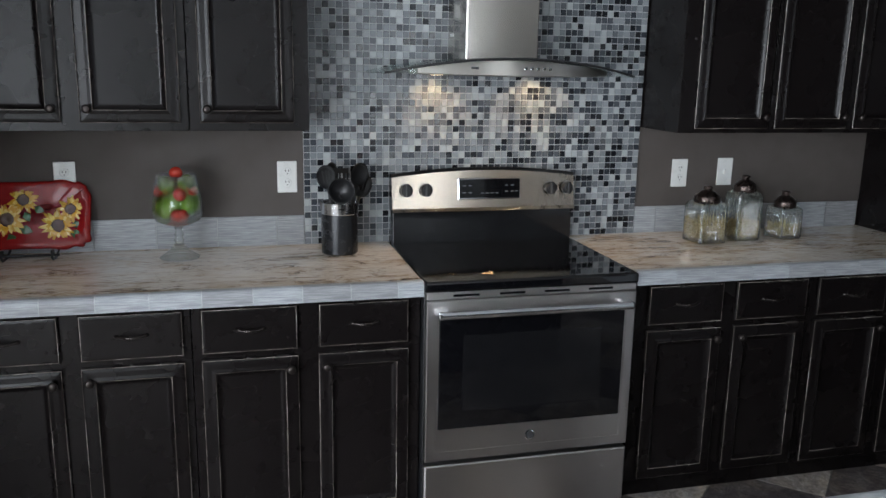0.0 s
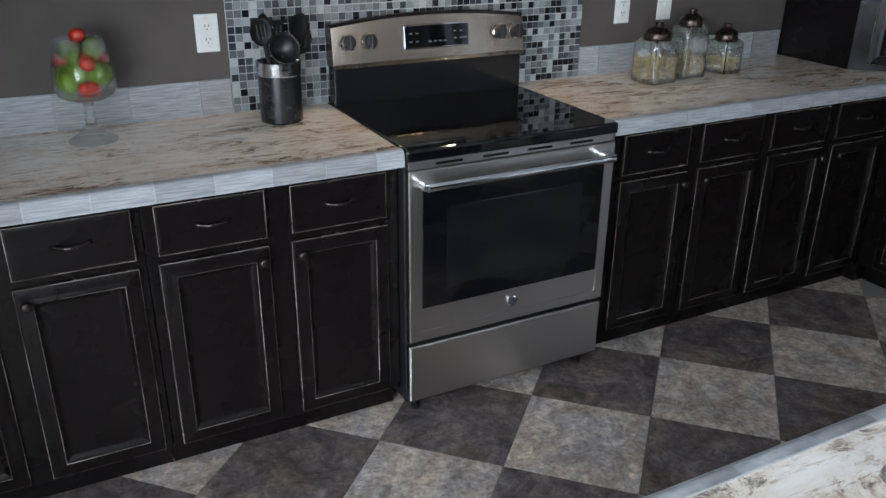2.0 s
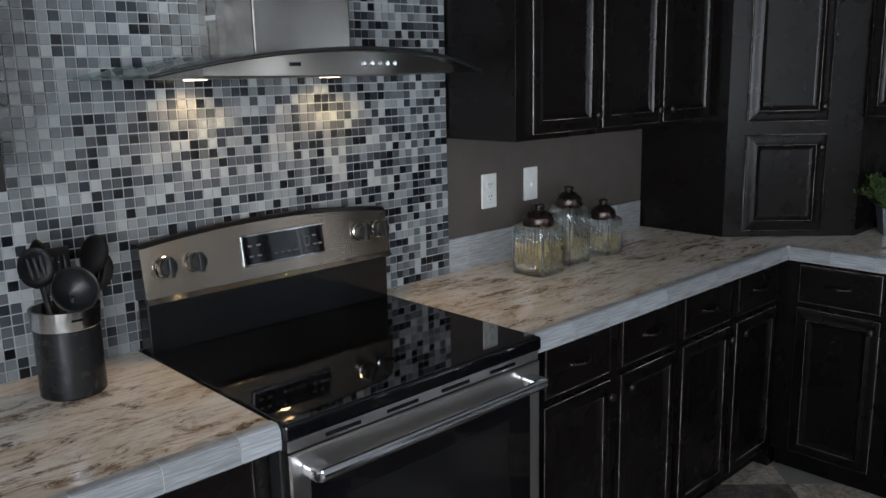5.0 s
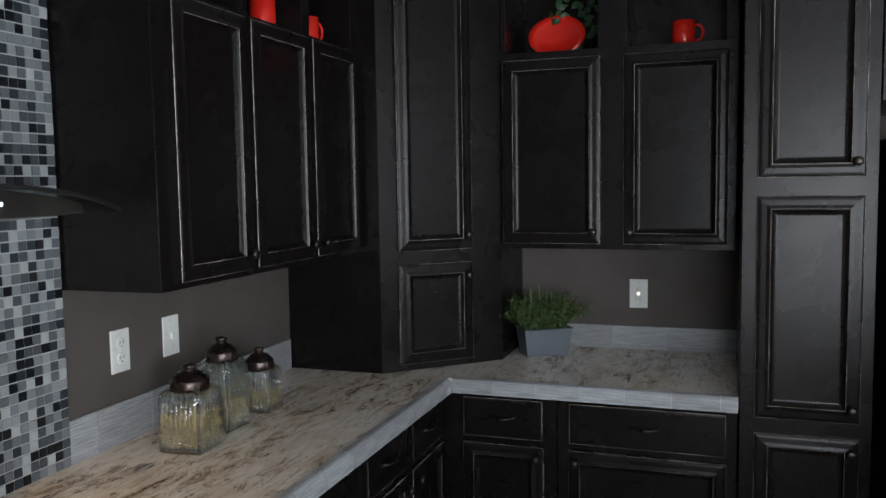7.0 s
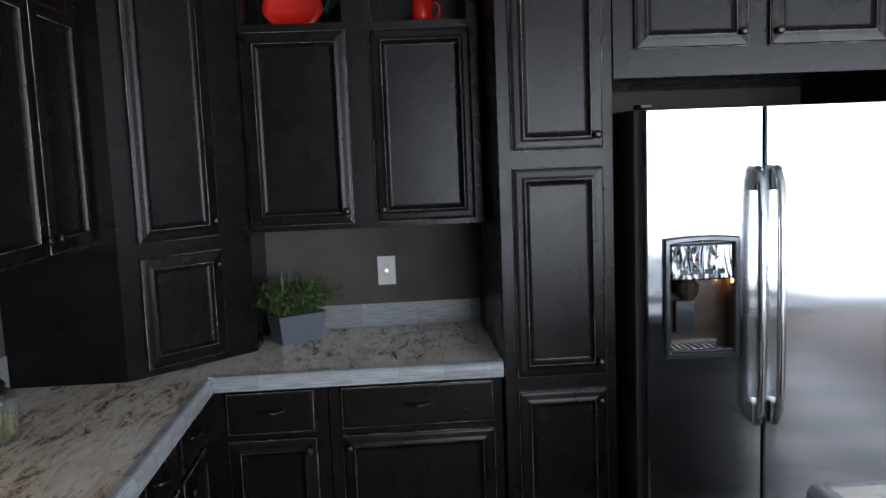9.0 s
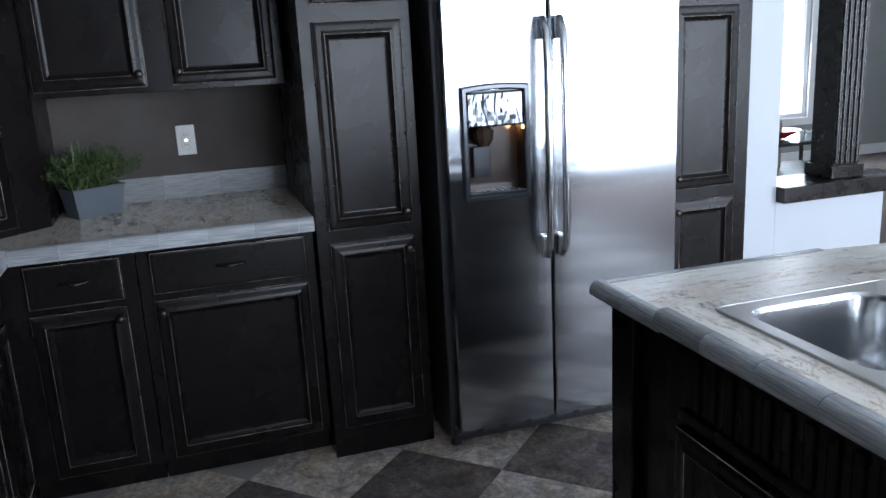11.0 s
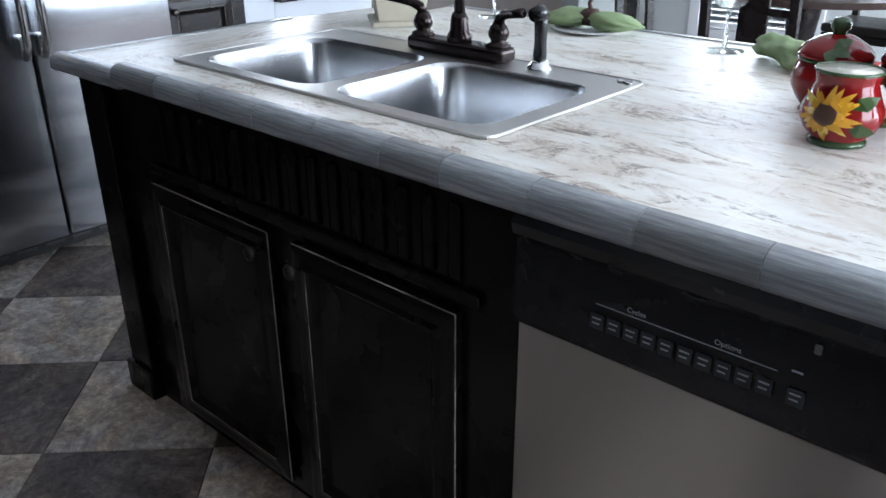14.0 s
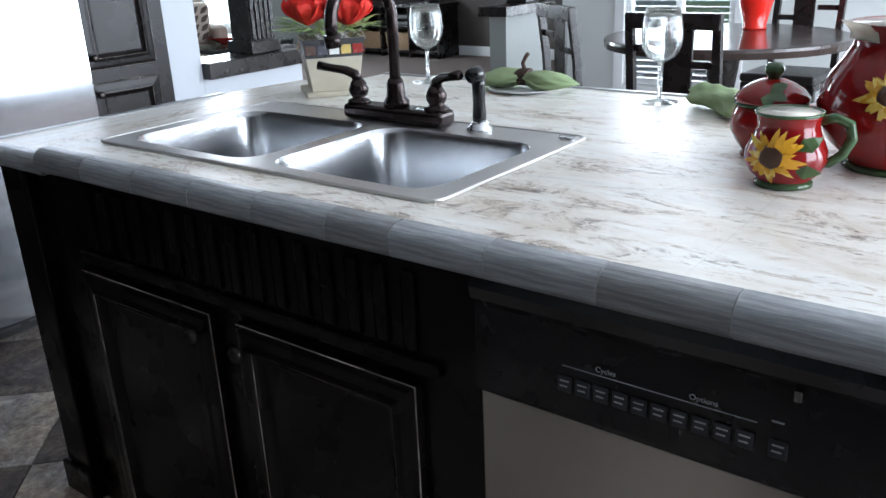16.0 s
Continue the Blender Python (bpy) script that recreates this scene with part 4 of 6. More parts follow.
edging("grey striated ceramic bullnose edge tiles", (1.452, 0.984, 0), 180, [0.165, 0.155, 0.155, 0.153, 0.151, 0.115, 0.148, 0.149, 0.147, 0.15, 0.163], 0.881, TOP + 0.003, 0.024)
edging("grey striated ceramic bullnose edge tiles", (1.756, 0.972, 0), 180, [0.152, 0.152], 0.868, 0.903, 0.024)
edging("grey striated ceramic bullnose edge tiles", (1.756, 0.30, 0), 90, evenly(0.655, 0.1525), 0.868, 0.903)
edging("grey striated ceramic bullnose edge tiles", (0.18, -0.071, 0), 0, evenly(1.27, 0.1525))
edging("grey striated ceramic bullnose edge tiles", (-0.2205, 0.9625, 0), -90, evenly(0.775, 0.1525))

# ---- dishwasher ----
dish = empty("dishwasher", pose(0.437, 0.966, 0, 0, 0, 180), "built-in dishwasher with black controls and stainless door", "dishwasher")
part("tub", box((0.004, 0.04, 0.02), (0.606, 0.58, 0.868)), BLACK_MATT, dish)
part("door", brushed(panel(0.60, 0.60, [(0, 0, 0), (0, 0.032, 0), (0.004, 0.036, 0), (0.01, 0.036, 0)])), DISH_STEEL, dish, "brushed stainless door", pose(0.305, 0.039, 0.418))
bm = bmesh.new()
prof = [(0.039, 0.720), (-0.004, 0.720), (-0.007, 0.728), (-0.004, 0.840), (-0.014, 0.852), (-0.018, 0.868), (-0.012, 0.880), (0.039, 0.884)]
ends = [[bm.verts.new((x, y, z)) for y, z in prof] for x in (0.005, 0.605)]
for k in range(len(prof)):
    bm.faces.new((ends[0][k], ends[0][(k + 1) % 8], ends[1][(k + 1) % 8], ends[1][k]))
bm.faces.new(ends[0]), bm.faces.new(ends[1][::-1])
bmesh.ops.recalc_face_normals(bm, faces=bm.faces)
ctl = part("control_panel", bm, plain("control_black", (0.006, 0.006, 0.008), 0.25, vary=0.02, bumps=0), dish, "black control panel")
KEY = plain("key_grey", (0.026, 0.027, 0.033), 0.4, bumps=0)
INK = plain("panel_ink", (0.42, 0.43, 0.45), 0.6, bumps=0)
for k in range(11):
    kx = 0.134 + 0.0233 * k + (0.010 if k == 10 else 0)
    key = part("key", box((kx - 0.0095, -0.0088, 0.757), (kx + 0.0095, -0.0058, 0.778), 0.002), KEY, ctl)
    for row in range(2):
        part("key_mark", box((kx - 0.006, -0.0093, 0.7715 - 0.007 * row), (kx + 0.006 - 0.002 * row, -0.0089, 0.7735 - 0.007 * row)), INK, key)
part("rule", box((0.130, -0.0066, 0.7905), (0.354, -0.0058, 0.7915)), INK, ctl)


def lettering(text, m, size, mat, parent):
    cu = bpy.data.curves.new("lettering", "FONT")
    cu.body, cu.size, cu.extrude, cu.align_x = text, size, 0.0002, "CENTER"
    tmp = new("lettering", cu)
    me = bpy.data.meshes.new_from_object(tmp)
    bpy.data.objects.remove(tmp)
    me.materials.clear()
    me.materials.append(mat)
    ob = new("lettering", me)
    ob.parent, ob.matrix_basis = parent, m
    return ob


lettering("Cycles", pose(0.185, -0.0064, 0.7955, 90), 0.0095, INK, ctl)
lettering("Options", pose(0.298, -0.0064, 0.7955, 90), 0.0095, INK, ctl)
part("latch", box((0.386, -0.009, 0.827), (0.394, -0.004, 0.839), 0.001), STEEL, ctl)
part("latch_mark", box((0.368, -0.0068, 0.797), (0.380, -0.0058, 0.7990)), INK, ctl)
part("badge", lathe([(0.0, 0), (0.0150, 0), (0.0150, 0.003), (0.0125, 0.0045), (0, 0.0045)], 24), GRIP_STEEL, ctl, "round silver badge", pose(0.504, -0.006, 0.783, 90))
part("badge_face", lathe([(0.0, 0), (0.0080, 0), (0.0080, 0.001), (0, 0.001)], 24), KEY, ctl, "", pose(0.504, -0.0102, 0.783, 90))


# ---- sink ----
def rounded(x0, x1, y0, y1, r, z, steps=5):
    pts = []
    for cx, cy, a0 in ((x1 - r, y0 + r, -90), (x1 - r, y1 - r, 0), (x0 + r, y1 - r, 90), (x0 + r, y0 + r, 180)):
        for k in range(steps + 1):
            a = radians(a0 + 90 * k / steps)
            pts.append((cx + r * math.cos(a), cy + r * math.sin(a), z))
    return pts


def make_sink():
    s = empty("sink", pose(0, 0, 0), "double-bowl drop-in stainless steel sink", "sink")
    z = TOP
    bowls = ((0.998, 1.362), (0.606, 0.962))
    by0, by1 = 0.512, 0.838
    # rim: plates round the bowls
    for k, (bx0, bx1) in enumerate(bowls):
        rx0, rx1 = (0.980, SX1) if k == 0 else (SX0, 0.980)
        outer = rounded(rx0, rx1, SY0, SY1, 0.0005, z + 0.004)
        r_out = [(SX1 - 0.03 if p[0] > SX1 - 0.001 else p[0], p[1], p[2]) for p in outer]
        inner = rounded(bx0, bx1, by0, by1, 0.055, z + 0.004)
        stack = [([(p[0], p[1], z + 0.0005) for p in outer], 0), (outer, 0), (inner, 0)]
        for dep, ins in ((0.002, 0.002), (0.012, 0.005), (0.12, 0.010), (0.165, 0.016), (0.180, 0.035)):
            stack.append((rounded(bx0 + ins, bx1 - ins, by0 + ins, by1 - ins, 0.055, z + 0.002 - dep), 0))
        bm, _ = rings(stack[:3])
        part("rim", bm, SINK_RIM, s, "flat satin steel rim")
        bm, loops = rings(stack[2:])
        bm.faces.new(loops[-1])
        bmesh.ops.recalc_face_normals(bm, faces=bm.faces)
        for f in bm.faces:
            if f.calc_center_median().z < z - 0.1 and f.normal.z < -0.5:
                f.normal_flip()
        b = part("bowl", bm, SINK_STEEL, s, "brushed stainless bowl", smooth=True)
        part("drain", lathe([(0.0, 0), (0.042, 0), (0.040, 0.003), (0.03, 0.001), (0, 0.001)], 24), CHROME, b, "", pose((bx0 + bx1) / 2, (by0 + by1) / 2, z - 0.1775))
    pts = rounded(SX0 - 0.004, SX1 + 0.004, SY0 - 0.004, SY1 + 0.004, 0.025, z + 0.003)
    pts.append(pts[0])
    part("rim_bead", tube(pts, 0.0035, 8), SINK_RIM, s, "rolled rim", smooth=True)
    for hx in (0.585, 0.60):
        part("hole_cap", lathe([(0.008, 0), (0.008, 0.003), (0.003, 0.004)], 12), CHROME, s, "", pose(hx, 0.45, z + 0.0045))


make_sink()


def make_faucet():
    z = TOP + 0.0045
    f = empty("faucet", pose(0.975, 0.462, z), "oil-rubbed bronze gooseneck faucet with two lever handles", "faucet")
    bm = add_box(bmesh.new(), (-0.128, -0.028, 0), (0.128, 0.028, 0.030), 0.010, 0, 3)
    part("base_plate", bm, BRONZE, f)
    pts = [(0, 0, 0.03), (0, 0, 0.20)]
    for k in range(1, 15):
        a = radians(180 - 188 * k / 14)
        pts.append((0, 0.085 + 0.085 * math.cos(a), 0.20 + 0.085 * math.sin(a)))
    part("spout", tube(pts, 0.0115, 14), BRONZE, f, "high curved spout", smooth=True)
    part("spout_collar", lathe([(0.026, 0.028), (0.026, 0.04), (0.020, 0.05), (0.018, 0.075), (0.0145, 0.085)], 20), BRONZE, f, smooth=True)
    part("spout_tip", tube([pts[-1], (0, pts[-1][1] - 0.003, pts[-1][2] - 0.022)], 0.016, 14), BRONZE, f, smooth=True)
    for sx in (-1, 1):
        hx = sx * 0.102
        part("handle_bulb", lathe([(0.026, 0.028), (0.024, 0.036), (0.014, 0.040), (0.0200, 0.050), (0.0210, 0.058), (0.017, 0.070), (0.011, 0.078)], 20), BRONZE, f, "", pose(hx, 0, 0), smooth=True)
        lev = tube([(hx, 0, 0.076), (hx + 0.006 * sx, 0.003, 0.088), (hx + sx * 0.024, 0.010, 0.096), (hx + sx * 0.054, 0.022, 0.101), (hx + sx * 0.080, 0.032, 0.106)], 0.010, 12, radii=[0.012, 0.0105, 0.0095, 0.0085, 0.0095])
        part("lever", lev, BRONZE, f, smooth=True)
    sp = empty("side_sprayer", pose(0.772, 0.462, z) @ Matrix.Diagonal((0.9, 0.9, 0.86, 1)), "black hand sprayer in a chrome socket", "sink sprayer")
    part("socket", lathe([(0.028, 0), (0.028, 0.004), (0.020, 0.012), (0.016, 0.02)], 20), CHROME, sp, smooth=True)
    part("wand", lathe([(0.013, 0.018), (0.015, 0.03), (0.013, 0.06), (0.0145, 0.10), (0.013, 0.118)], 16), BLACK, sp, smooth=True)
    part("head", tube([(0, -0.008, 0.112), (0, 0.006, 0.124), (0, 0.026, 0.120)], 0.016, 14, radii=[0.014, 0.018, 0.016]), BLACK, sp, smooth=True)


make_faucet()


# ---- wall plates ----
def wall_plate(m, kind):
    o = empty("outlet" if kind != "switch" else "light_switch", m, "white plastic double outlet on the wall" if kind != "switch" else "white plastic switch plate on the wall", "outlet" if kind != "switch" else "light switch")
    part("plate", box((-0.037, -0.006, -0.060), (0.037, 0.0, 0.060), 0.003), PLATE, o)
    if kind == "switch":
        part("toggle", box((-0.007, -0.016, -0.010), (0.007, -0.0062, 0.008), 0.002), PLATE, o)
    elif kind == "guarded":
        part("socket", box((-0.017, -0.0085, -0.034), (0.017, -0.0062, 0.034), 0.002), PLATE, o)
        part("test_light", box((-0.004, -0.010, -0.004), (0.004, -0.0087, 0.004), 0.001), LAMP_GLOW, o, "small lit amber light")
        for sz in (-0.02, 0.02):
            for sx in (-0.006, 0.006):
                part("slot", box((sx - 0.001, -0.0092, sz - 0.005), (sx + 0.001, -0.0087, sz + 0.005)), SLOT, o)
    else:
        for sz in (-0.021, 0.021):
            sk = part("socket", lathe([(0.0165, 0), (0.0165, 0.0022), (0.014, 0.003)], 20), PLATE, o, "", pose(0, -0.0062, sz, 90))
            for sx in (-0.006, 0.006):
                part("slot", box((sx - 0.0012, -0.0100, sz - 0.001), (sx + 0.0012, -0.0093, sz + 0.007)), SLOT, o)
            part("slot", box((-0.002, -0.0100, sz - 0.010), (0.002, -0.0093, sz - 0.006)), SLOT, o)
    return o


wall_plate(pose(0.229, BACK - 0.0005, 1.184), "double")
wall_plate(pose(-0.555, BACK - 0.0005, 1.190), "double")
wall_plate(pose(1.895, BACK - 0.0005, 1.177), "double")
wall_plate(pose(2.115, BACK - 0.0005, 1.18), "switch")
wall_plate(pose(EAST - 0.0005, 1.856, 1.153, 0, 0, -90), "guarded")

# ---- things on the worktops ----
GLAZE_RED = plain("red_glaze", (0.24, 0.008, 0.008), 0.12, vary=0.25, scale=12, bumps=0.02, Specular_IOR_Level=0.22)
GLAZE_DARK_RED = plain("deep_red_glaze", (0.22, 0.008, 0.008), 0.06, vary=0.35, scale=10, bumps=0.02)
GLAZE_GREEN = plain("green_glaze", (0.045, 0.085, 0.035), 0.15, vary=0.35, scale=20)
GLAZE_CREAM = plain("cream_glaze", (0.75, 0.71, 0.62), 0.15, vary=0.05)
PETAL_YELLOW = plain("yellow_petal_glaze", (0.58, 0.29, 0.018), 0.2, vary=0.35, scale=40)
PETAL_PALE = plain("pale_petal_glaze", (0.72, 0.50, 0.10), 0.18, vary=0.3, scale=60)
SEED_BROWN = plain("brown_seed_glaze", (0.06, 0.025, 0.012), 0.35, vary=0.5, scale=80)
LEAF_GREEN = plain("green_leaf_glaze", (0.05, 0.085, 0.03), 0.15, vary=0.7, scale=45)
IRON = plain("black_iron", (0.012, 0.012, 0.012), 0.45)


def blade(bm, root, tip, width, lift, mat, normal):
    """A pointed petal or leaf, gently cupped."""
    root, tip, normal = Vector(root), Vector(tip), Vector(normal)
    d = tip - root
    side = d.cross(normal).normalized() * width
    a, b = root + d * 0.42 + normal * lift, root + d * 0.75 + normal * lift * 0.8
    vs = [bm.verts.new(p) for p in (root, a - side + normal * lift * 0.3, a, a + side + normal * lift * 0.3, b - side * 0.6, b + side * 0.6, tip)]
    for q in ((0, 2, 1), (0, 3, 2), (1, 2, 4), (2, 3, 5), (2, 5, 4), (4, 5, 6)):
        bm.faces.new([vs[k] for k in q]).material_index = mat


def wrap(bm, radius):
    """Bends a flat relief onto a round body."""
    if radius:
        for v in bm.verts:
            v.co.z -= (v.co.x ** 2 + v.co.y ** 2) / (2 * radius)
    return bm


def sunflower(parent, m, r, seed, leaves=2, round_=0, first=-0.7, step=-0.8):
    """A moulded, hand-painted sunflower lying in its own xy plane: petals, seed head and leaves are parts."""
    rng = random.Random(seed)
    bm = bmesh.new()
    for ring, (n, ln) in enumerate(((14, 1.0), (13, 0.84), (11, 0.66))):
        for k in range(n):
            a = 2 * math.pi * (k + 0.5 * ring) / n + rng.uniform(-0.14, 0.14)
            l2, bend = r * ln * rng.uniform(0.82, 1.10), rng.uniform(-0.18, 0.18)
            blade(bm, (math.cos(a) * r * 0.22, math.sin(a) * r * 0.22, 0.001 + 0.0016 * ring), (math.cos(a + bend) * l2, math.sin(a + bend) * l2, 0.0015 + 0.001 * ring), r * rng.uniform(0.09, 0.15), 0.0028, rng.choice((0, 0, 1)), (0, 0, 1))
    part("petals", wrap(bm, round_), [PETAL_YELLOW, PETAL_PALE], parent, "yellow and ochre moulded petals", m)
    bm = lathe([(r * 0.40, 0.002), (r * 0.41, 0.005), (r * 0.33, 0.0075), (r * 0.2, 0.0070), (0.0, 0.0055)], 18)
    for v in bm.verts:
        v.co *= 1 + rng.uniform(-0.07, 0.07)
    part("seed_head", wrap(bm, round_), SEED_BROWN, parent, "dark brown flower centre", m, smooth=True)
    if leaves:
        bm = bmesh.new()
        for k in range(leaves):
            a = first + step * k + rng.uniform(-0.1, 0.1)
            blade(bm, (math.cos(a) * r * 0.75, math.sin(a) * r * 0.75, 0.0006), (math.cos(a + 0.15) * r * 1.42, math.sin(a + 0.15) * r * 1.42, 0.0006), r * 0.26, 0.0025, 0, (0, 0, 1))
        part("leaves", wrap(bm, round_), LEAF_GREEN, parent, "green moulded leaves", m)


# platter on an iron stand
pl = empty("platter", pose(-0.715, 3.035, 0.945, -12), "glossy red ceramic platter with raised sunflowers", "platter")
n = 88
bm = bmesh.new()
stack = []
for ins, up in ((0.0, 0.004), (0.0, 0.010), (0.006, 0.014), (0.025, 0.012), (0.05, 0.006), (0.085, 0.004)):
    pts = []
    for k in range(n):
        a = 2 * math.pi * k / n
        c, s_ = math.cos(a), math.sin(a)
        ex = 0.245 - ins + 0.004 * math.sin(a * 12)
        ez = 0.122 - ins + 0.004 * math.cos(a * 14)
        pts.append((ex * math.copysign(abs(c) ** 0.3, c), -up, 0.122 + ez * math.copysign(abs(s_) ** 0.3, s_)))
    stack.append((pts, 0))
bm, loops = rings(stack)
bm.faces.new(loops[-1]), bm.faces.new(loops[0][::-1])
part("dish", bm, GLAZE_RED, pl, "glossy red scalloped dish", smooth=True)
for sx, sz, r_, sd in ((0.135, 0.085, 0.062, 1), (0.178, 0.142, 0.052, 2), (-0.03, 0.110, 0.066, 3), (0.025, 0.178, 0.056, 4), (-0.16, 0.10, 0.058, 5)):
    sunflower(pl, pose(sx, -0.006, sz, 90, 0, 0), r_, sd, 2)
st = empty("plate_stand", pose(-0.745, 3.0, TOP), "black wrought iron scroll plate stand", "plate stand")
for sx in (-0.16, 0.0, 0.16):
    pts = [(sx, 0.075, 0.16), (sx, 0.05, 0.02), (sx, 0.0, 0.006), (sx, -0.055, 0.008), (sx, -0.075, 0.022), (sx, -0.068, 0.040), (sx, -0.050, 0.040), (sx, -0.048, 0.026)]
    part("scroll_leg", tube(pts, 0.0045, 8), IRON, st, smooth=True)
part("rail", tube([(-0.17, 0.0, 0.012), (0.17, 0.0, 0.012)], 0.0045, 8), IRON, st, smooth=True)

# trifle bowl with fruit
tb = empty("trifle_bowl", pose(-0.165, 2.936, TOP), "clear glass footed bowl filled with limes and tomatoes", "bowl")
prof = [(0.040, 0.0012), (0.068, 0.0012), (0.070, 0.004), (0.058, 0.012), (0.036, 0.028), (0.022, 0.046), (0.013, 0.056), (0.019, 0.066), (0.012, 0.075), (0.017, 0.086), (0.011, 0.098), (0.016, 0.116), (0.046, 0.123), (0.076, 0.138), (0.088, 0.166), (0.085, 0.21), (0.068, 0.300),
        (0.065, 0.300), (0.082, 0.21), (0.085, 0.167), (0.073, 0.142), (0.044, 0.128), (0.0, 0.126)]
part("glass", lathe(prof, 40), bending_glass("bowl_glass", 0.42), tb, "clear glass bowl on a stem", smooth=True)
LIME = plain("lime_peel", (0.13, 0.22, 0.02), 0.3, vary=0.5, scale=14)
TOMATO = plain("tomato_skin", (0.42, 0.035, 0.02), 0.2, vary=0.25, scale=20)


def fruit(kind, x, y, z, r):
    x, y, z, r = x * 0.95, y * 0.95, 0.160 + (z - 0.125) * 1.02, r * 1.12
    f = empty(kind, pose(-0.165 + x, 2.936 + y, TOP + z, 10 * x * 60, 30, 40 * z * 9), "whole green lime in the glass bowl" if kind == "lime" else "small red tomato in the glass bowl", "fruit", "fruit in the bowl")
    bm = bmesh.new()
    bmesh.ops.create_uvsphere(bm, u_segments=16, v_segments=12, radius=r)
    for v in bm.verts:
        if kind == "lime":
            v.co.z *= 1.18 + 0.10 * (abs(v.co.z) / r) ** 6
        else:
            v.co.z *= 0.9
            v.co *= 1 + 0.02 * math.sin(4 * math.atan2(v.co.y, v.co.x))
    part("flesh", bm, LIME if kind == "lime" else TOMATO, f, smooth=True)
    part("stem_scar", lathe([(0.0, 0), (0.004, 0), (0.003, 0.002), (0, 0.002)], 8), LEAF_GREEN, f, "", pose(0, 0, r * (1.27 if kind == "lime" else 0.9)))


for k, x, y, z, r in (("lime", -0.042, -0.012, 0.148, 0.030), ("tomato", 0.0, -0.045, 0.125, 0.021), ("tomato", 0.018, -0.046, 0.128, 0.019), ("lime", 0.045, -0.02, 0.162, 0.028), ("tomato", -0.006, 0.03, 0.13, 0.022), ("lime", 0.0, 0.0, 0.172, 0.027),
                      ("tomato", 0.012, -0.05, 0.195, 0.020), ("tomato", 0.054, -0.025, 0.205, 0.018), ("tomato", -0.055, -0.018, 0.205, 0.020), ("lime", -0.03, -0.028, 0.228, 0.025), ("lime", 0.034, -0.02, 0.232, 0.025), ("lime", 0.0, 0.035, 0.215, 0.026), ("tomato", 0.0, -0.005, 0.268, 0.021)):
    fruit(k, x, y, z, r)

# utensil crock and utensils
ck = empty("utensil_crock", pose(0.407, 2.93, TOP), "black and steel utensil crock on the worktop", "utensil holder")
part("pot", lathe([(0.0, 0.0), (0.064, 0.0), (0.0675, 0.004), (0.0675, 0.156), (0.060, 0.156), (0.060, 0.012), (0.0, 0.01)], 96), plain("graphite_enamel", (0.02, 0.021, 0.023), 0.25, 0.3, bumps=0), ck, "black enamel pot", smooth=False)
part("steel_rim", lathe([(0.0678, 0.150), (0.0690, 0.152), (0.0720, 0.192), (0.066, 0.192), (0.061, 0.157)], 96), GRIP_STEEL, ck, "polished steel rim")
part("rim_mark", box((-0.012, -0.0710, 0.171), (0.012, -0.0692, 0.176)), BLACK, ck)


def utensil(kind, m, ln):
    u = empty(kind, m, {"ladle": "black nylon ladle in the crock", "spatula": "black nylon slotted turner in the crock", "spoon": "black nylon spoon in the crock", "masher": "black nylon slotted spoon in the crock"}[kind], "kitchen utensil", "utensils in the crock")
    part("handle", tube([(0, 0, 0), (0, 0, ln)], 0.0065, 8, squash=0.7), BLACK_MATT, u, smooth=True)
    if kind == "ladle":
        bm = lathe([(0.0, -0.036), (0.020, -0.032), (0.036, -0.020), (0.046, 0.0), (0.048, 0.012), (0.046, 0.012), (0.043, 0.0), (0.033, -0.018), (0.0, -0.032)], 24)
        part("bowl", bm, BLACK_MATT, u, "", pose(0, -0.014, ln + 0.02, 60), smooth=True)
    elif kind == "spatula":
        bm = bmesh.new()
        for k in range(5):
            x = -0.034 + 0.0155 * k
            add_box(bm, (x, -0.002, ln + 0.018), (x + 0.007, 0.002, ln + 0.078))
        add_box(bm, (-0.036, -0.002, ln + 0.0), (0.036, 0.002, ln + 0.02), 0.0008)
        add_box(bm, (-0.036, -0.002, ln + 0.076), (0.036, 0.002, ln + 0.095), 0.0008)
        part("blade", bm, BLACK_MATT, u)
    else:
        n = 20
        bm = bmesh.new()
        st = []
        for s_, y in ((1.0, 0.0), (0.7, 0.006), (0.3, 0.010)):
            st.append(([(0.036 * s_ * math.cos(2 * math.pi * k / n), y, ln + 0.042 + 0.045 * s_ * math.sin(2 * math.pi * k / n)) for k in range(n)], 0))
        bm, lp = rings(st)
        bm.faces.new(lp[-1])
        bmesh.ops.solidify(bm, geom=bm.faces[:], thickness=0.0025)
        part("bowl", bm, BLACK_MATT, u, smooth=True)
        if kind == "masher":
            for k in range(3):
                part("slot", box((-0.014 + 0.012 * k, -0.003, ln + 0.02), (-0.010 + 0.012 * k, 0.0145, ln + 0.065)), SLOT, u)


utensil("ladle", pose(0.400, 2.895, TOP + 0.02, 8, 1, 0), 0.205)
utensil("masher", pose(0.402, 2.930, TOP + 0.02, 2, -9, -6), 0.225)
utensil("spatula", pose(0.412, 2.960, TOP + 0.02, -4, 2, 18), 0.195)
utensil("spoon", pose(0.420, 2.930, TOP + 0.02, 2, 13, 15), 0.235)
utensil("masher", pose(0.425, 2.945, TOP + 0.02, -2, 19, 10), 0.195)
utensil("spoon", pose(0.395, 2.965, TOP + 0.02, -6, 3, 40), 0.225)

# glass canisters
PASTA = plain("dry_pasta", (0.70, 0.53, 0.20), 0.5, vary=0.25, scale=60)
LID = plain("pewter_lid", (0.06, 0.045, 0.04), 0.28, 0.85, vary=0.3)
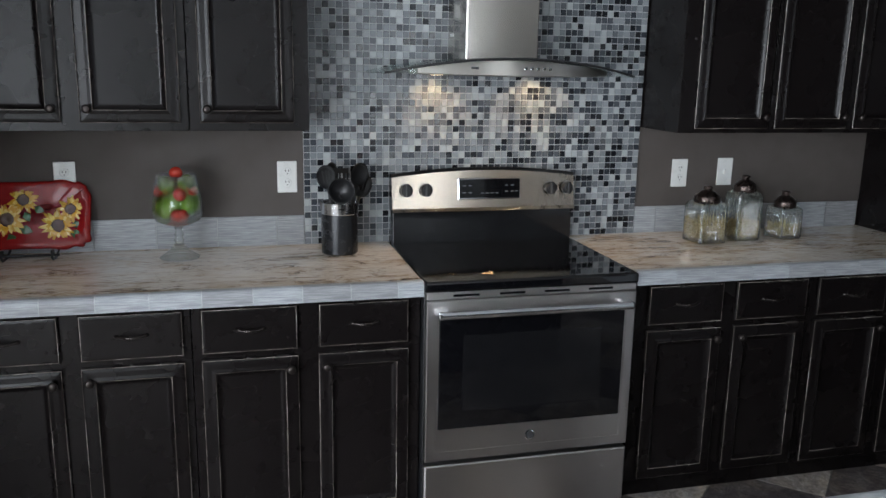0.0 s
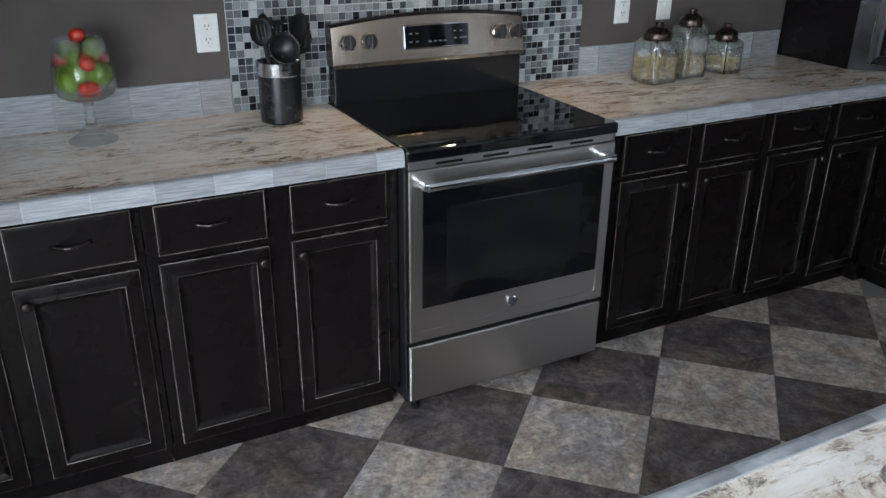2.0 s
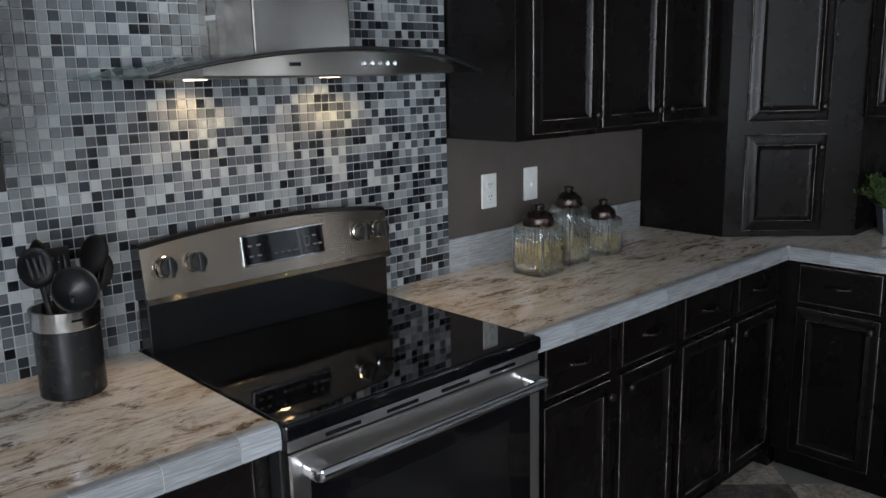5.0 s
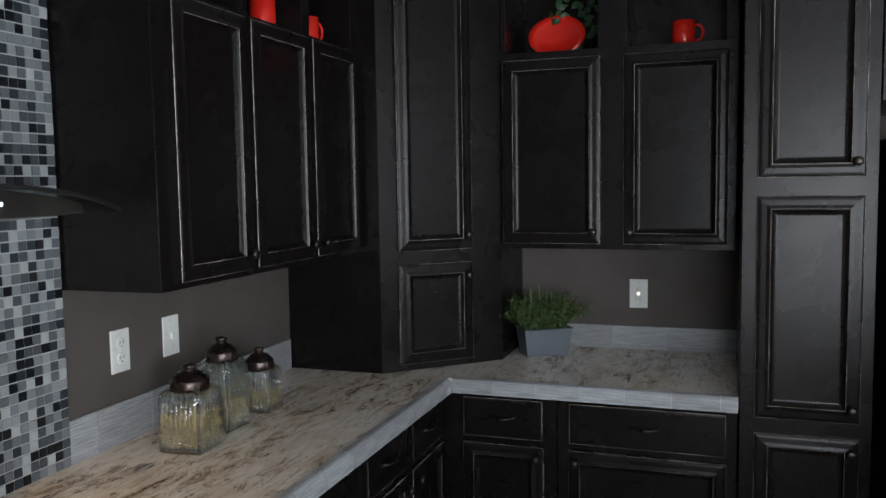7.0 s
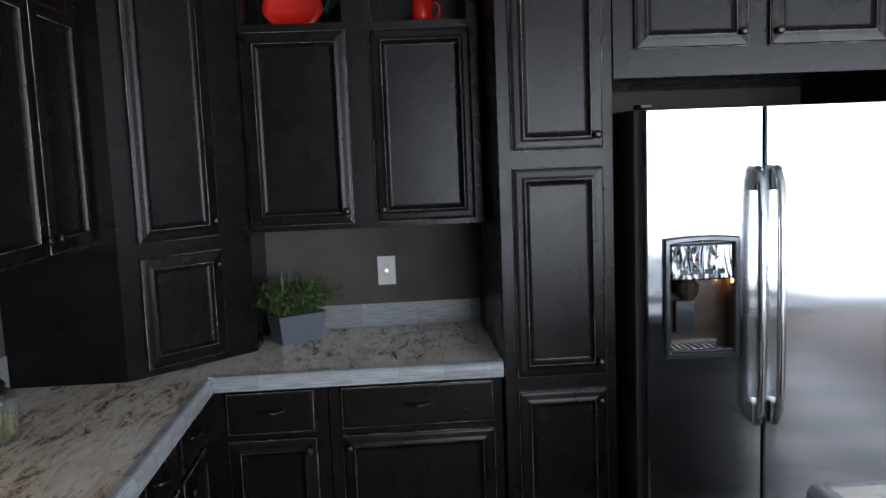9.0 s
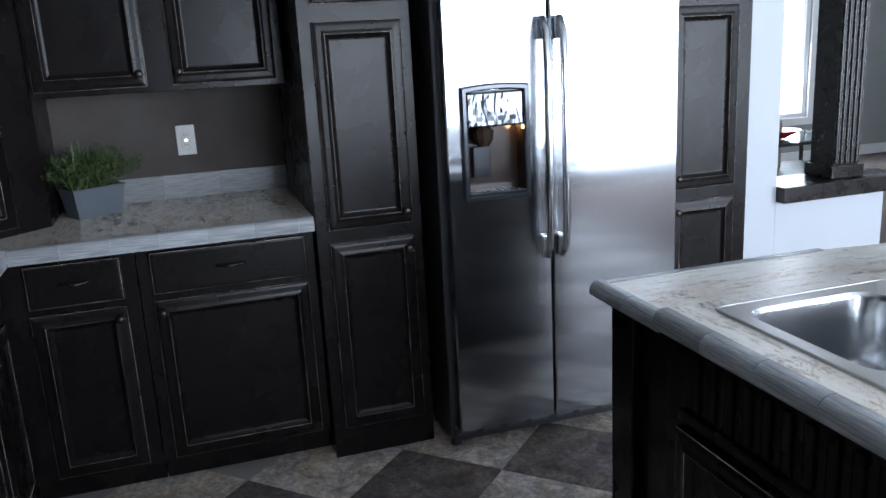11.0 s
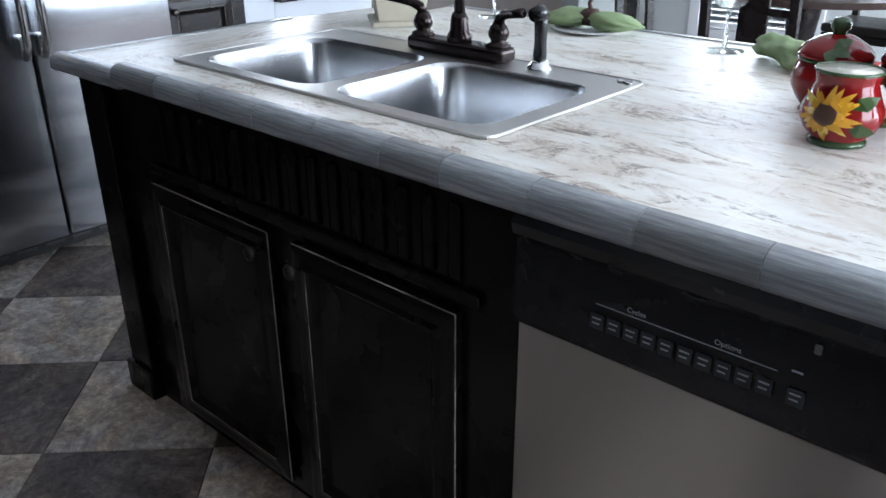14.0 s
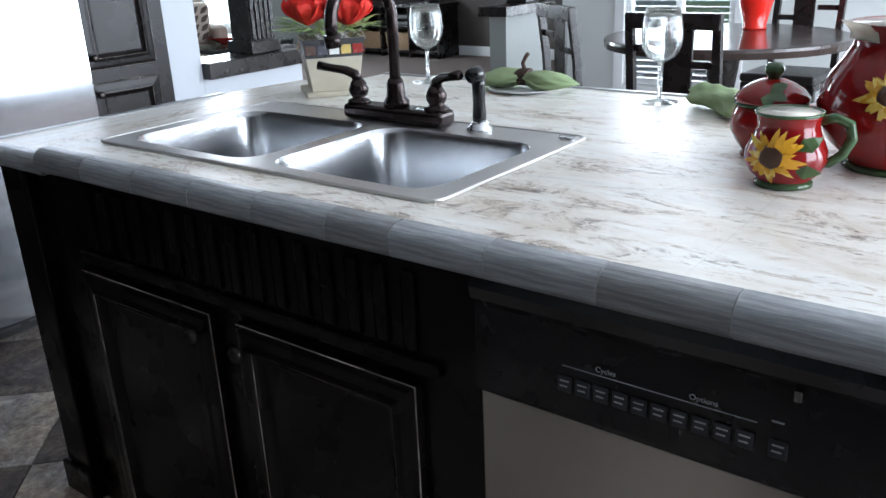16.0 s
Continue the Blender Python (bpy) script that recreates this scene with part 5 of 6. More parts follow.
RIB_GLASS = bending_glass("ribbed_glass", 0.4, ior=1.9)


def canister(x, y, w, h, fill, turn, seed):
    c = empty("glass_canister", pose(x, y, TOP, 0, 0, turn), "ribbed square glass canister with dark metal lid, part-filled", "canister", "canisters on the worktop")
    body = h - 0.066
    per = 64

    def loop(half, z, rib):
        """A square outline with rounded corners and upright ribs in the middle of each side."""
        pts = []
        for s_ in range(4):
            for k in range(per):
                u = -1 + 2 * (k + 0.5) / per
                corner = max(0.0, abs(u) - 0.8) / 0.2
                out = half - 0.16 * half * corner * corner
                if abs(u) < 0.7:
                    out += rib * math.cos(u / 0.7 * 6.5 * math.pi)
                a = s_ * math.pi / 2
                x, y = u * half * 0.97, -out
                pts.append((x * math.cos(a) - y * math.sin(a), x * math.sin(a) + y * math.cos(a), z))
        return pts

    hw = w / 2
    stack = [(hw - 0.006, 0.0, 0), (hw, 0.005, 0), (hw, body * 0.10, 0), (hw, body * 0.13, 0.0034), (hw, body * 0.76, 0.0034), (hw, body * 0.79, 0), (hw - 0.001, body * 0.86, 0), (hw * 0.93, body * 0.925, 0), (hw * 0.80, body * 0.965, 0), (hw * 0.70, body * 0.985, 0), (hw * 0.69, body, 0),
             (hw * 0.64, body, 0), (hw * 0.65, body * 0.98, 0), (hw * 0.76, body * 0.955, 0), (hw * 0.88, body * 0.915, 0), (hw - 0.006, body * 0.855, 0), (hw - 0.005, body * 0.78, 0), (hw - 0.005, 0.010, 0)]
    bm, lp = rings([(loop(*row), 0) for row in stack])
    bm.faces.new(lp[0][::-1]), bm.faces.new(lp[-1])
    bmesh.ops.recalc_face_normals(bm, faces=bm.faces)
    part("jar", bm, RIB_GLASS, c, "clear ribbed glass jar", smooth=True)
    lr = hw * 0.80
    part("lid", lathe([(0.0, body), (lr * 0.9, body - 0.012), (lr * 0.97, body - 0.012), (lr, body - 0.006), (lr, body + 0.016), (lr * 0.96, body + 0.020), (lr * 0.90, body + 0.021), (lr * 0.84, body + 0.027), (lr * 0.72, body + 0.029), (lr * 0.60, body + 0.036), (lr * 0.46, body + 0.038), (lr * 0.30, body + 0.043), (lr * 0.30, body + 0.047), (lr * 0.37, body + 0.051), (lr * 0.36, body + 0.057), (lr * 0.20, body + 0.060), (0, body + 0.060)], 32), LID, c, "dark pewter lid with knob", smooth=True)
    rng = random.Random(seed)
    verts, faces = [], []
    inner = hw - 0.012
    for k in range(int(330 * fill / 0.09)):
        p = Vector((rng.uniform(-inner, inner), rng.uniform(-inner, inner), 0.018 + rng.random() * fill))
        if rng.random() < 0.6:
            side_ = rng.choice((0, 1))
            p[side_] = inner * rng.choice((-1, 1))
        q = Euler((rng.uniform(0, 3), rng.uniform(0, 3), rng.uniform(0, 3))).to_matrix()
        b0 = len(verts)
        for sx in (-1, 1):
            for a in range(4):
                ang = a * math.pi / 2
                verts.append(tuple(p + q @ Vector((sx * 0.008, 0.0035 * math.cos(ang), 0.0035 * math.sin(ang)))))
        for a in range(4):
            faces.append((b0 + a, b0 + (a + 1) % 4, b0 + 4 + (a + 1) % 4, b0 + 4 + a))
        faces += [(b0 + 3, b0 + 2, b0 + 1, b0), (b0 + 4, b0 + 5, b0 + 6, b0 + 7)]
    verts = [(max(-inner - 0.004, min(inner + 0.004, a)), max(-inner - 0.004, min(inner + 0.004, b)), max(0.0135, d)) for a, b, d in verts]
    me = bpy.data.meshes.new("pasta")
    me.from_pydata(verts, [], faces)
    me.materials.append(PASTA)
    ob = new("pasta", me)
    ob.parent = c
    tagged(ob, "short yellow dry pasta", kind="stuff")


canister(1.905, 2.880, 0.132, 0.238, 0.080, 4, 1)
canister(2.094, 2.905, 0.116, 0.275, 0.066, -3, 2)
canister(2.296, 2.905, 0.113, 0.205, 0.044, 6, 3)

# planter
GRASS = plain("grass_blade", (0.085, 0.13, 0.045), 0.5, vary=0.6, scale=22)
pp = empty("planter", pose(3.335, 2.215, TOP, 0, 0, -58), "slate-blue metal planter with a bushy green plant", "potted plant")
bm = bmesh.new()
st = []
for hx, hy, z in ((0.085, 0.045, 0.0), (0.100, 0.058, 0.105), (0.104, 0.062, 0.112), (0.096, 0.054, 0.112), (0.092, 0.05, 0.09)):
    st.append(([(-hx, -hy, z), (hx, -hy, z), (hx, hy, z), (-hx, hy, z)], 0))
bm, lp = rings(st)
bm.faces.new(lp[0][::-1]), bm.faces.new(lp[-1])
part("pot", bm, plain("slate_metal", (0.13, 0.15, 0.175), 0.45, 0.3), pp, "slate-blue tapered pot")
rng = random.Random(8)
verts, faces = [], []
for k in range(330):
    a = rng.uniform(0, 2 * math.pi)
    lean = rng.random() ** 0.55
    ln = rng.uniform(0.10, 0.20)
    x, y = rng.uniform(-0.085, 0.085), rng.uniform(-0.045, 0.045)
    pts = [Vector((x + math.cos(a) * lean * ln * 1.15 * t, y + math.sin(a) * lean * ln * 0.9 * t, 0.095 + ln * (t - 0.55 * lean * t * t))) for t in (0, 0.3, 0.55, 0.8, 1.0)]
    w = rng.uniform(0.0010, 0.0018)
    sd = Vector((-math.sin(a), math.cos(a), 0)) * w
    b0 = len(verts)
    for t, p in enumerate(pts):
        verts += [tuple(p - sd), tuple(p + sd)]
    for t in range(4):
        faces.append((b0 + 2 * t, b0 + 2 * t + 1, b0 + 2 * t + 3, b0 + 2 * t + 2))
    # narrow leaves in tufts up the stalk
    for t in range(22):
        u = rng.uniform(0.25, 1.0)
        j = min(3, int(u * 4))
        p = pts[j].lerp(pts[j + 1], u * 4 - j if j < 3 else rng.random())
        d = Vector((rng.uniform(-1, 1), rng.uniform(-1, 1), rng.uniform(-0.2, 1))).normalized() * rng.uniform(0.014, 0.030)
        s2 = d.cross(Vector((rng.uniform(-1, 1), 0.2, 1))).normalized() * rng.uniform(0.0016, 0.0030)
        b1 = len(verts)
        verts += [tuple(p), tuple(p + d * 0.45 + s2), tuple(p + d), tuple(p + d * 0.45 - s2)]
        faces.append((b1, b1 + 1, b1 + 2, b1 + 3))
me = bpy.data.meshes.new("foliage")
me.from_pydata(verts, [], faces)
me.materials.append(GRASS)
ob = new("foliage", me)
ob.parent = pp
tagged(ob, "bushy fine green leaves", kind="stuff")


# ---- things on the open shelves ----
BRIGHT_RED = plain("bright_red_glaze", (0.58, 0.018, 0.010), 0.12, vary=0.08, bumps=0)


def mug(x, y, z, turn):
    m_ = empty("mug", pose(x, y, z, 0, 0, turn), "bright red glazed mug on the open shelf", "mug", "red mugs")
    part("cup", lathe([(0.0, 0), (0.034, 0), (0.038, 0.004), (0.041, 0.03), (0.042, 0.096), (0.039, 0.096), (0.037, 0.03), (0.033, 0.008), (0, 0.007)], 28), BRIGHT_RED, m_, smooth=True)
    pts = [(0.040, 0, 0.080), (0.058, 0, 0.082), (0.070, 0, 0.066), (0.070, 0, 0.042), (0.058, 0, 0.024), (0.040, 0, 0.024)]
    part("handle", tube(pts, 0.0055, 10), BRIGHT_RED, m_, smooth=True)


mug(3.31, 1.675, 2.1125, -80)
mug(2.375, 2.90, 2.1055, 20)
mug(2.665, 2.90, 2.1055, -20)
po = empty("oval_plate", pose(3.37, 2.165, 2.1125, 0, 0, -90), "bright red oval plate propped on the open shelf", "plate")
bm = bmesh.new()
st = []
for s_, y in ((0.0, 0), (0.6, 0.0), (0.75, -0.006), (1.0, -0.014), (1.0, -0.018), (0.75, -0.010), (0.6, -0.004), (0.02, -0.004)):
    st.append(([(max(s_, 0.01) * 0.115 * math.cos(a), y, 0.087 + max(s_, 0.01) * 0.085 * math.sin(a)) for a in (2 * math.pi * k / 36 for k in range(36))], 0))
bm, lp = rings(st)
part("dish", bm, BRIGHT_RED, po, "", pose(0, 0, 0, -14), smooth=True)
iv = empty("ivy_sprig", pose(3.42, 2.06, 2.1125, 0, 0, -90), "trailing green ivy sprig behind the red plate", "plant")
rng = random.Random(5)
bm = bmesh.new()
for k in range(46):
    p = Vector((rng.uniform(-0.14, 0.09), rng.uniform(-0.03, 0.05), rng.uniform(0.03, 0.26)))
    d = Vector((rng.uniform(-1, 1), rng.uniform(-0.6, 0.3), rng.uniform(-0.6, 0.8))).normalized() * rng.uniform(0.03, 0.05)
    blade(bm, p, p + d, 0.014, 0.004, 0, d.cross(Vector((0.2, 1, 0.1))).cross(d).normalized())
part("leaves", bm, plain("ivy_leaf", (0.03, 0.075, 0.03), 0.4, vary=0.5, scale=30), iv)
part("stem", tube([(0.0, 0.02, 0.0), (-0.02, 0.02, 0.1), (0.02, 0.01, 0.25)], 0.003, 6), IRON, iv)

# ---- things on the island ----
wine = bending_glass("wine_glass_crystal", 0.15)


def wine_glass(x, y):
    g = empty("wine_glass", pose(x, y, TOP + 0.0005) @ Matrix.Diagonal((1.14, 1.14, 0.99, 1)), "clear stemmed wine glass", "wine glass", "wine glasses")
    part("foot", lathe([(0.0, 0), (0.036, 0.0), (0.036, 0.0015), (0.012, 0.004), (0.0045, 0.008), (0.0, 0.009)], 32), wine, g, smooth=True)
    part("stem", lathe([(0.0042, 0.009), (0.0034, 0.04), (0.0036, 0.075), (0.0052, 0.086)], 16), wine, g, smooth=True)
    part("bowl", lathe([(0.0, 0.0862), (0.010, 0.087), (0.026, 0.097), (0.036, 0.118), (0.038, 0.142), (0.034, 0.178), (0.031, 0.196), (0.0302, 0.196), (0.0332, 0.178), (0.0371, 0.142), (0.0351, 0.119), (0.0252, 0.0985), (0.010, 0.0892), (0.0, 0.0885)], 40), wine, g, smooth=True)


wine_glass(1.240, 0.020)
wine_glass(0.592, 0.046)

LINEN = plain("green_linen", (0.24, 0.32, 0.16), 0.85, vary=0.2, scale=60, bumps=0.4)
RING = plain("brown_twine", (0.06, 0.03, 0.022), 0.7, vary=0.4, scale=80, bumps=0.5)


def place_setting(x, y, turn, ring):
    if ring:
        p = empty("side_plate", pose(x, y, TOP + 0.0005, 0, 0, turn), "small white plate under the napkin", "plate")
        part("dish", lathe([(0.0, 0), (0.05, 0), (0.085, 0.007), (0.086, 0.009), (0.05, 0.004), (0, 0.004)], 36), WHITE, p, smooth=True)
    nk = empty("napkin", pose(x, y, TOP + (0.010 if ring else 0.0025), 0, 0, turn), "green cloth napkin rolled in a brown ring" if ring else "green cloth napkin rolled up", "napkin", "napkins")
    nn, mm = 28, 26
    rng = random.Random(int(x * 100))
    st = []
    for i in range(mm + 1):
        u = -1 + 2 * i / mm
        pinch = (0.42 + 0.85 * math.sin(math.pi * abs(u) ** 0.9)) * (1 - 0.75 * abs(u) ** 8) if ring else 1.0
        flat = 1 - 0.45 * abs(u) if ring else 1.0
        pts = []
        for k in range(nn):
            a = 2 * math.pi * k / nn
            wob = 1 + 0.12 * math.sin(3 * a + 4 * u) + 0.07 * math.sin(7 * a - 9 * u) + 0.05 * math.sin(11 * a + 3 * u)
            pts.append((u * (0.140 if ring else 0.095), 0.040 * pinch * wob * math.cos(a), 0.022 * flat + 0.021 * flat * pinch * wob * math.sin(a)))
        st.append((pts, 0))
    bm, lp = rings(st)
    bm.faces.new(lp[0][::-1]), bm.faces.new(lp[-1])
    part("cloth", bm, LINEN, nk, smooth=True)
    if ring:
        bm = bmesh.new()
        for k in range(5):
            off = -0.012 + 0.006 * k
            tube([(off + 0.003 * math.sin(a * 3), 0.021 * math.cos(a), 0.023 + 0.017 * math.sin(a)) for a in (2 * math.pi * j / 18 for j in range(19))], 0.0042, 6, bm=bm)
        tube([(0, 0.0, 0.040), (0.004, 0.002, 0.055), (-0.003, 0.0, 0.070), (-0.010, 0.0, 0.078)], 0.005, 8, bm=bm)
        part("napkin_ring", bm, RING, nk, "brown twisted napkin ring", smooth=True)


place_setting(0.935, 0.035, 4, True)
place_setting(0.430, 0.100, -44, False)
for x in (0.99, 0.40):
    mt = box((x - 0.10, -0.045, TOP + 0.0003), (x + 0.12, -0.012, TOP + 0.0022), 0.0005)
    tagged(part("placemat", mt, plain("red_cloth", (0.38, 0.03, 0.02), 0.85, vary=0.2, scale=80)), "red cloth placemat edge under the place setting", "placemat")

# flower pot
fp = empty("flower_pot", pose(1.368, 0.243, TOP + 0.0005, 0, 0, -38) @ Matrix.Diagonal((1.13, 1.13, 1.08, 1)), "square cream pot with red silk flowers", "flower pot")
bm = bmesh.new()
st = []
for hw, z, mt in ((0.050, 0.012, 0), (0.060, 0.086, 1), (0.0605, 0.090, 1), (0.0645, 0.118, 1), (0.0665, 0.120, 1), (0.0665, 0.127, 0), (0.0605, 0.127, 0), (0.056, 0.10, 0)):
    st.append(([(-hw, -hw, z), (hw, -hw, z), (hw, hw, z), (-hw, hw, z)], mt))
bm, lp = rings(st)
bm.faces.new(lp[0][::-1]), bm.faces.new(lp[-1])
part("pot", bm, [plain("cream_stoneware", (0.50, 0.46, 0.36), 0.5, vary=0.15, scale=25), plain("dark_band_glaze", (0.05, 0.05, 0.055), 0.3)], fp, "cream stoneware pot with a dark tiled band")
part("saucer", box((-0.066, -0.066, 0), (0.066, 0.066, 0.012), 0.003), bpy.data.materials["cream_stoneware"], fp, "square cream saucer")
chips = [plain("chip_red", (0.30, 0.03, 0.025), 0.25), plain("chip_brown", (0.11, 0.07, 0.06), 0.25), plain("chip_grey", (0.10, 0.10, 0.12), 0.25), plain("chip_white", (0.7, 0.7, 0.68), 0.25), plain("chip_yellow", (0.6, 0.45, 0.15), 0.25)]
for side_ in range(4):
    for k in range(5):
        me_m = chips[(k + 2 * side_) % 5]
        c = part("chip", box((-0.0105, -0.0022, -0.010), (0.0105, 0.0, 0.010), 0.0006), me_m, fp)
        c.matrix_basis = pose(0, 0, 0, 0, 0, 90 * side_) @ pose(-0.050 + 0.025 * k, -0.0632, 0.103, -9)
MOSS = plain("grey_moss", (0.30, 0.29, 0.27), 0.9, vary=0.5, scale=60)
rng = random.Random(12)
bm = bmesh.new()
for k in range(40):
    a, r0 = rng.uniform(0, 6.28), rng.uniform(0.01, 0.055)
    p = Vector((math.cos(a) * r0, math.sin(a) * r0, 0.118))
    tube([p, p + Vector((rng.uniform(-0.03, 0.03), rng.uniform(-0.03, 0.03), rng.uniform(0.012, 0.028))), p + Vector((rng.uniform(-0.05, 0.05), rng.uniform(-0.05, 0.05), rng.uniform(0.0, 0.02)))], 0.0018, 4, bm=bm)
tagged(part("moss", bm, MOSS, fp, "curly grey moss"), kind="stuff")
SILK = plain("red_silk", (0.86, 0.045, 0.03), 0.6, vary=0.3, scale=18, bumps=0.2)
LEAFY = plain("silk_leaf", (0.28, 0.42, 0.14), 0.5, vary=0.4, scale=30)


def silk_flower(x, y, z, r, seed):
    rng = random.Random(seed)
    for lay, (n, tilt, rr) in enumerate(((7, 0.40, 0.98), (7, 0.75, 0.92), (6, 1.05, 0.80), (5, 1.3, 0.60))):
        for k in range(n):
            a = 2 * math.pi * k / n + lay * 0.5 + rng.uniform(-0.15, 0.15)
            bm = bmesh.new()
            grid = []
            for i in range(6):
                row = []
                for j in range(7):
                    u, v = i / 5, -1 + 2 * j / 6
                    wv = r * rr * 0.70 * math.sin(math.pi * min(1, 0.10 + u * 0.58)) * v
                    rad = r * rr * u * (1 - 0.24 * v * v * u)
                    cup = tilt + 0.55 * u
                    ruffle = (0.007 * math.sin(5 * v + seed + k) + 0.004 * math.sin(11 * v + 2 * k)) * u * u
                    lx, lz = rad * math.cos(cup) + 0.004, rad * math.sin(cup) - 0.01 * v * v * -1 + ruffle
                    row.append(bm.verts.new((lx, wv, lz)))
                grid.append(row)
            for i in range(5):
                for j in range(6):
                    bm.faces.new((grid[i][j], grid[i + 1][j], grid[i + 1][j + 1], grid[i][j + 1]))
            bmesh.ops.solidify(bm, geom=bm.faces[:], thickness=0.0008)
            part("petal", bm, SILK, fp, "", pose(x, y, z, 0, 0, math.degrees(a)), smooth=True)


silk_flower(-0.032, -0.040, 0.150, 0.066, 1)
silk_flower(0.040, -0.012, 0.156, 0.070, 2)
silk_flower(-0.012, 0.044, 0.154, 0.066, 3)
bm = bmesh.new()
for k in range(17):
    a = 2 * math.pi * k / 17 + rng.uniform(-0.1, 0.1)
    root = Vector((math.cos(a) * 0.035, math.sin(a) * 0.035, 0.136))
    ln = rng.uniform(0.07, 0.125)
    tip = root + Vector((math.cos(a) * ln, math.sin(a) * ln, rng.uniform(0.0, 0.035)))
    blade(bm, root, tip, rng.uniform(0.009, 0.015), 0.008, 0, (0, 0, 1))
    for sgn in (-1, 1):
        mid = root.lerp(tip, 0.45)
        blade(bm, mid, mid + Matrix.Rotation(0.75 * sgn, 3, "Z") @ (tip - root) * 0.5, 0.008, 0.004, 0, (0, 0, 1))
part("leaves", bm, LEAFY, fp, "bright green silk leaves")


# sunflower pottery
def on_round(r, z, a, lean=0.0):
    """A pose on a round body, its z axis pointing out at the angle a."""
    return pose(0, 0, z, 0, 0, a) @ pose(r, 0, 0, 0, 90 - lean, 0)


cr = empty("creamer_jug", pose(0.192, 0.548, TOP + 0.0005, 0, 0, 0) @ Matrix.Diagonal((0.95, 0.95, 0.92, 1)), "red ceramic creamer jug with a raised sunflower and green handle", "jug")
part("body", lathe([(0.0, 0.0), (0.038, 0.0), (0.040, 0.004), (0.037, 0.010), (0.050, 0.022), (0.0575, 0.040), (0.0565, 0.056), (0.047, 0.078), (0.0425, 0.092), (0.045, 0.106), (0.0475, 0.112), (0.0450, 0.112), (0.041, 0.098), (0.043, 0.08), (0.052, 0.055), (0.048, 0.028), (0.0, 0.012)], 40), GLAZE_DARK_RED, cr, "glossy red glazed body", smooth=True)
part("rim", lathe([(0.0474, 0.109), (0.0484, 0.112), (0.0465, 0.1140), (0.0448, 0.112), (0.0446, 0.109)], 40), GLAZE_GREEN, cr, "green glazed rim", smooth=True)
part("lining", lathe([(0.0448, 0.1118), (0.0400, 0.098), (0.042, 0.08), (0.0, 0.06)], 40), GLAZE_CREAM, cr, "cream glazed inside", smooth=True)
part("foot_ring", lathe([(0.036, 0.0), (0.0415, 0.001), (0.0412, 0.006), (0.037, 0.010)], 36), GLAZE_GREEN, cr, "", smooth=True)
ha = radians(200)
hpts = [(0.040, 0.098), (0.062, 0.104), (0.082, 0.094), (0.087, 0.072), (0.076, 0.048), (0.058, 0.034), (0.048, 0.034)]
part("handle", tube([(r * math.cos(ha), r * math.sin(ha), z) for r, z in hpts], 0.0085, 12, radii=[0.007, 0.0075, 0.008, 0.008, 0.0075, 0.007, 0.006]), GLAZE_GREEN, cr, "green looped handle", smooth=True)
sunflower(cr, on_round(0.0570, 0.054, 86), 0.045, 21, 2, 0.055, 0.95, 0.95)

sg = empty("sugar_bowl", pose(0.260, 0.396, TOP + 0.0005) @ Matrix.Diagonal((1, 1, 0.95, 1)), "red ceramic lidded sugar bowl with green knob", "sugar bowl")
part("body", lathe([(0.0, 0.0), (0.040, 0.0), (0.042, 0.004), (0.038, 0.010), (0.050, 0.026), (0.059, 0.045), (0.060, 0.060), (0.054, 0.080), (0.050, 0.090), (0.0, 0.090)], 40), GLAZE_DARK_RED, sg, "glossy red glazed body", smooth=True)
part("lid", lathe([(0.052, 0.0905), (0.057, 0.094), (0.056, 0.099), (0.046, 0.112), (0.030, 0.122), (0.016, 0.128), (0, 0.129)], 40), GLAZE_DARK_RED, sg, "domed red lid", smooth=True)
part("knob", lathe([(0.010, 0.126), (0.010, 0.132), (0.0150, 0.138), (0.0155, 0.146), (0.011, 0.153), (0, 0.155)], 24), GLAZE_GREEN, sg, "round green knob", smooth=True)
part("rim", lathe([(0.053, 0.086), (0.0565, 0.0885), (0.0545, 0.0925), (0.050, 0.090)], 40), GLAZE_GREEN, sg, "green glazed rim", smooth=True)
bm = bmesh.new()
for k in range(3):
    blade(bm, (0, 0, 0.001), (0.030 * math.cos(k * 1.1), 0.030 * math.sin(k * 1.1), 0.001), 0.011, 0.002, 0, (0, 0, 1))
part("leaves", bm, LEAF_GREEN, sg, "raised green leaves", on_round(0.044, 0.112, 100, 42))


pt = empty("pitcher", pose(0.074, 0.374, TOP + 0.0005) @ Matrix.Diagonal((1.12, 1.12, 0.84, 1)), "large red ceramic pitcher with raised sunflowers", "pitcher")
part("body", lathe([(0.0, 0.0), (0.066, 0.0), (0.070, 0.005), (0.066, 0.014), (0.092, 0.046), (0.108, 0.085), (0.110, 0.115), (0.098, 0.160), (0.082, 0.192), (0.074, 0.212), (0.073, 0.226), (0.081, 0.246), (0.083, 0.250), (0.078, 0.250), (0.068, 0.228), (0.069, 0.214), (0.09, 0.155), (0.10, 0.11), (0.0, 0.02)], 48), GLAZE_DARK_RED, pt, "glossy red glazed body", smooth=True)
part("lining", lathe([(0.0775, 0.2492), (0.0672, 0.228), (0.068, 0.214), (0.0, 0.18)], 40), GLAZE_CREAM, pt, "cream glazed inside", smooth=True)
bm = bmesh.new()
st = []
for s_ in range(6):
    u = s_ / 5
    pts = []
    for k in range(9):
        v = -1 + k / 4
        pts.append((0.072 + 0.032 * u * (1 - v * v), 0.034 * v * (1 - 0.25 * u), 0.222 + 0.026 * u + 0.010 * u * (1 - v * v)))
    st.append((pts, 0))
bm, lp = rings(st, close=False)
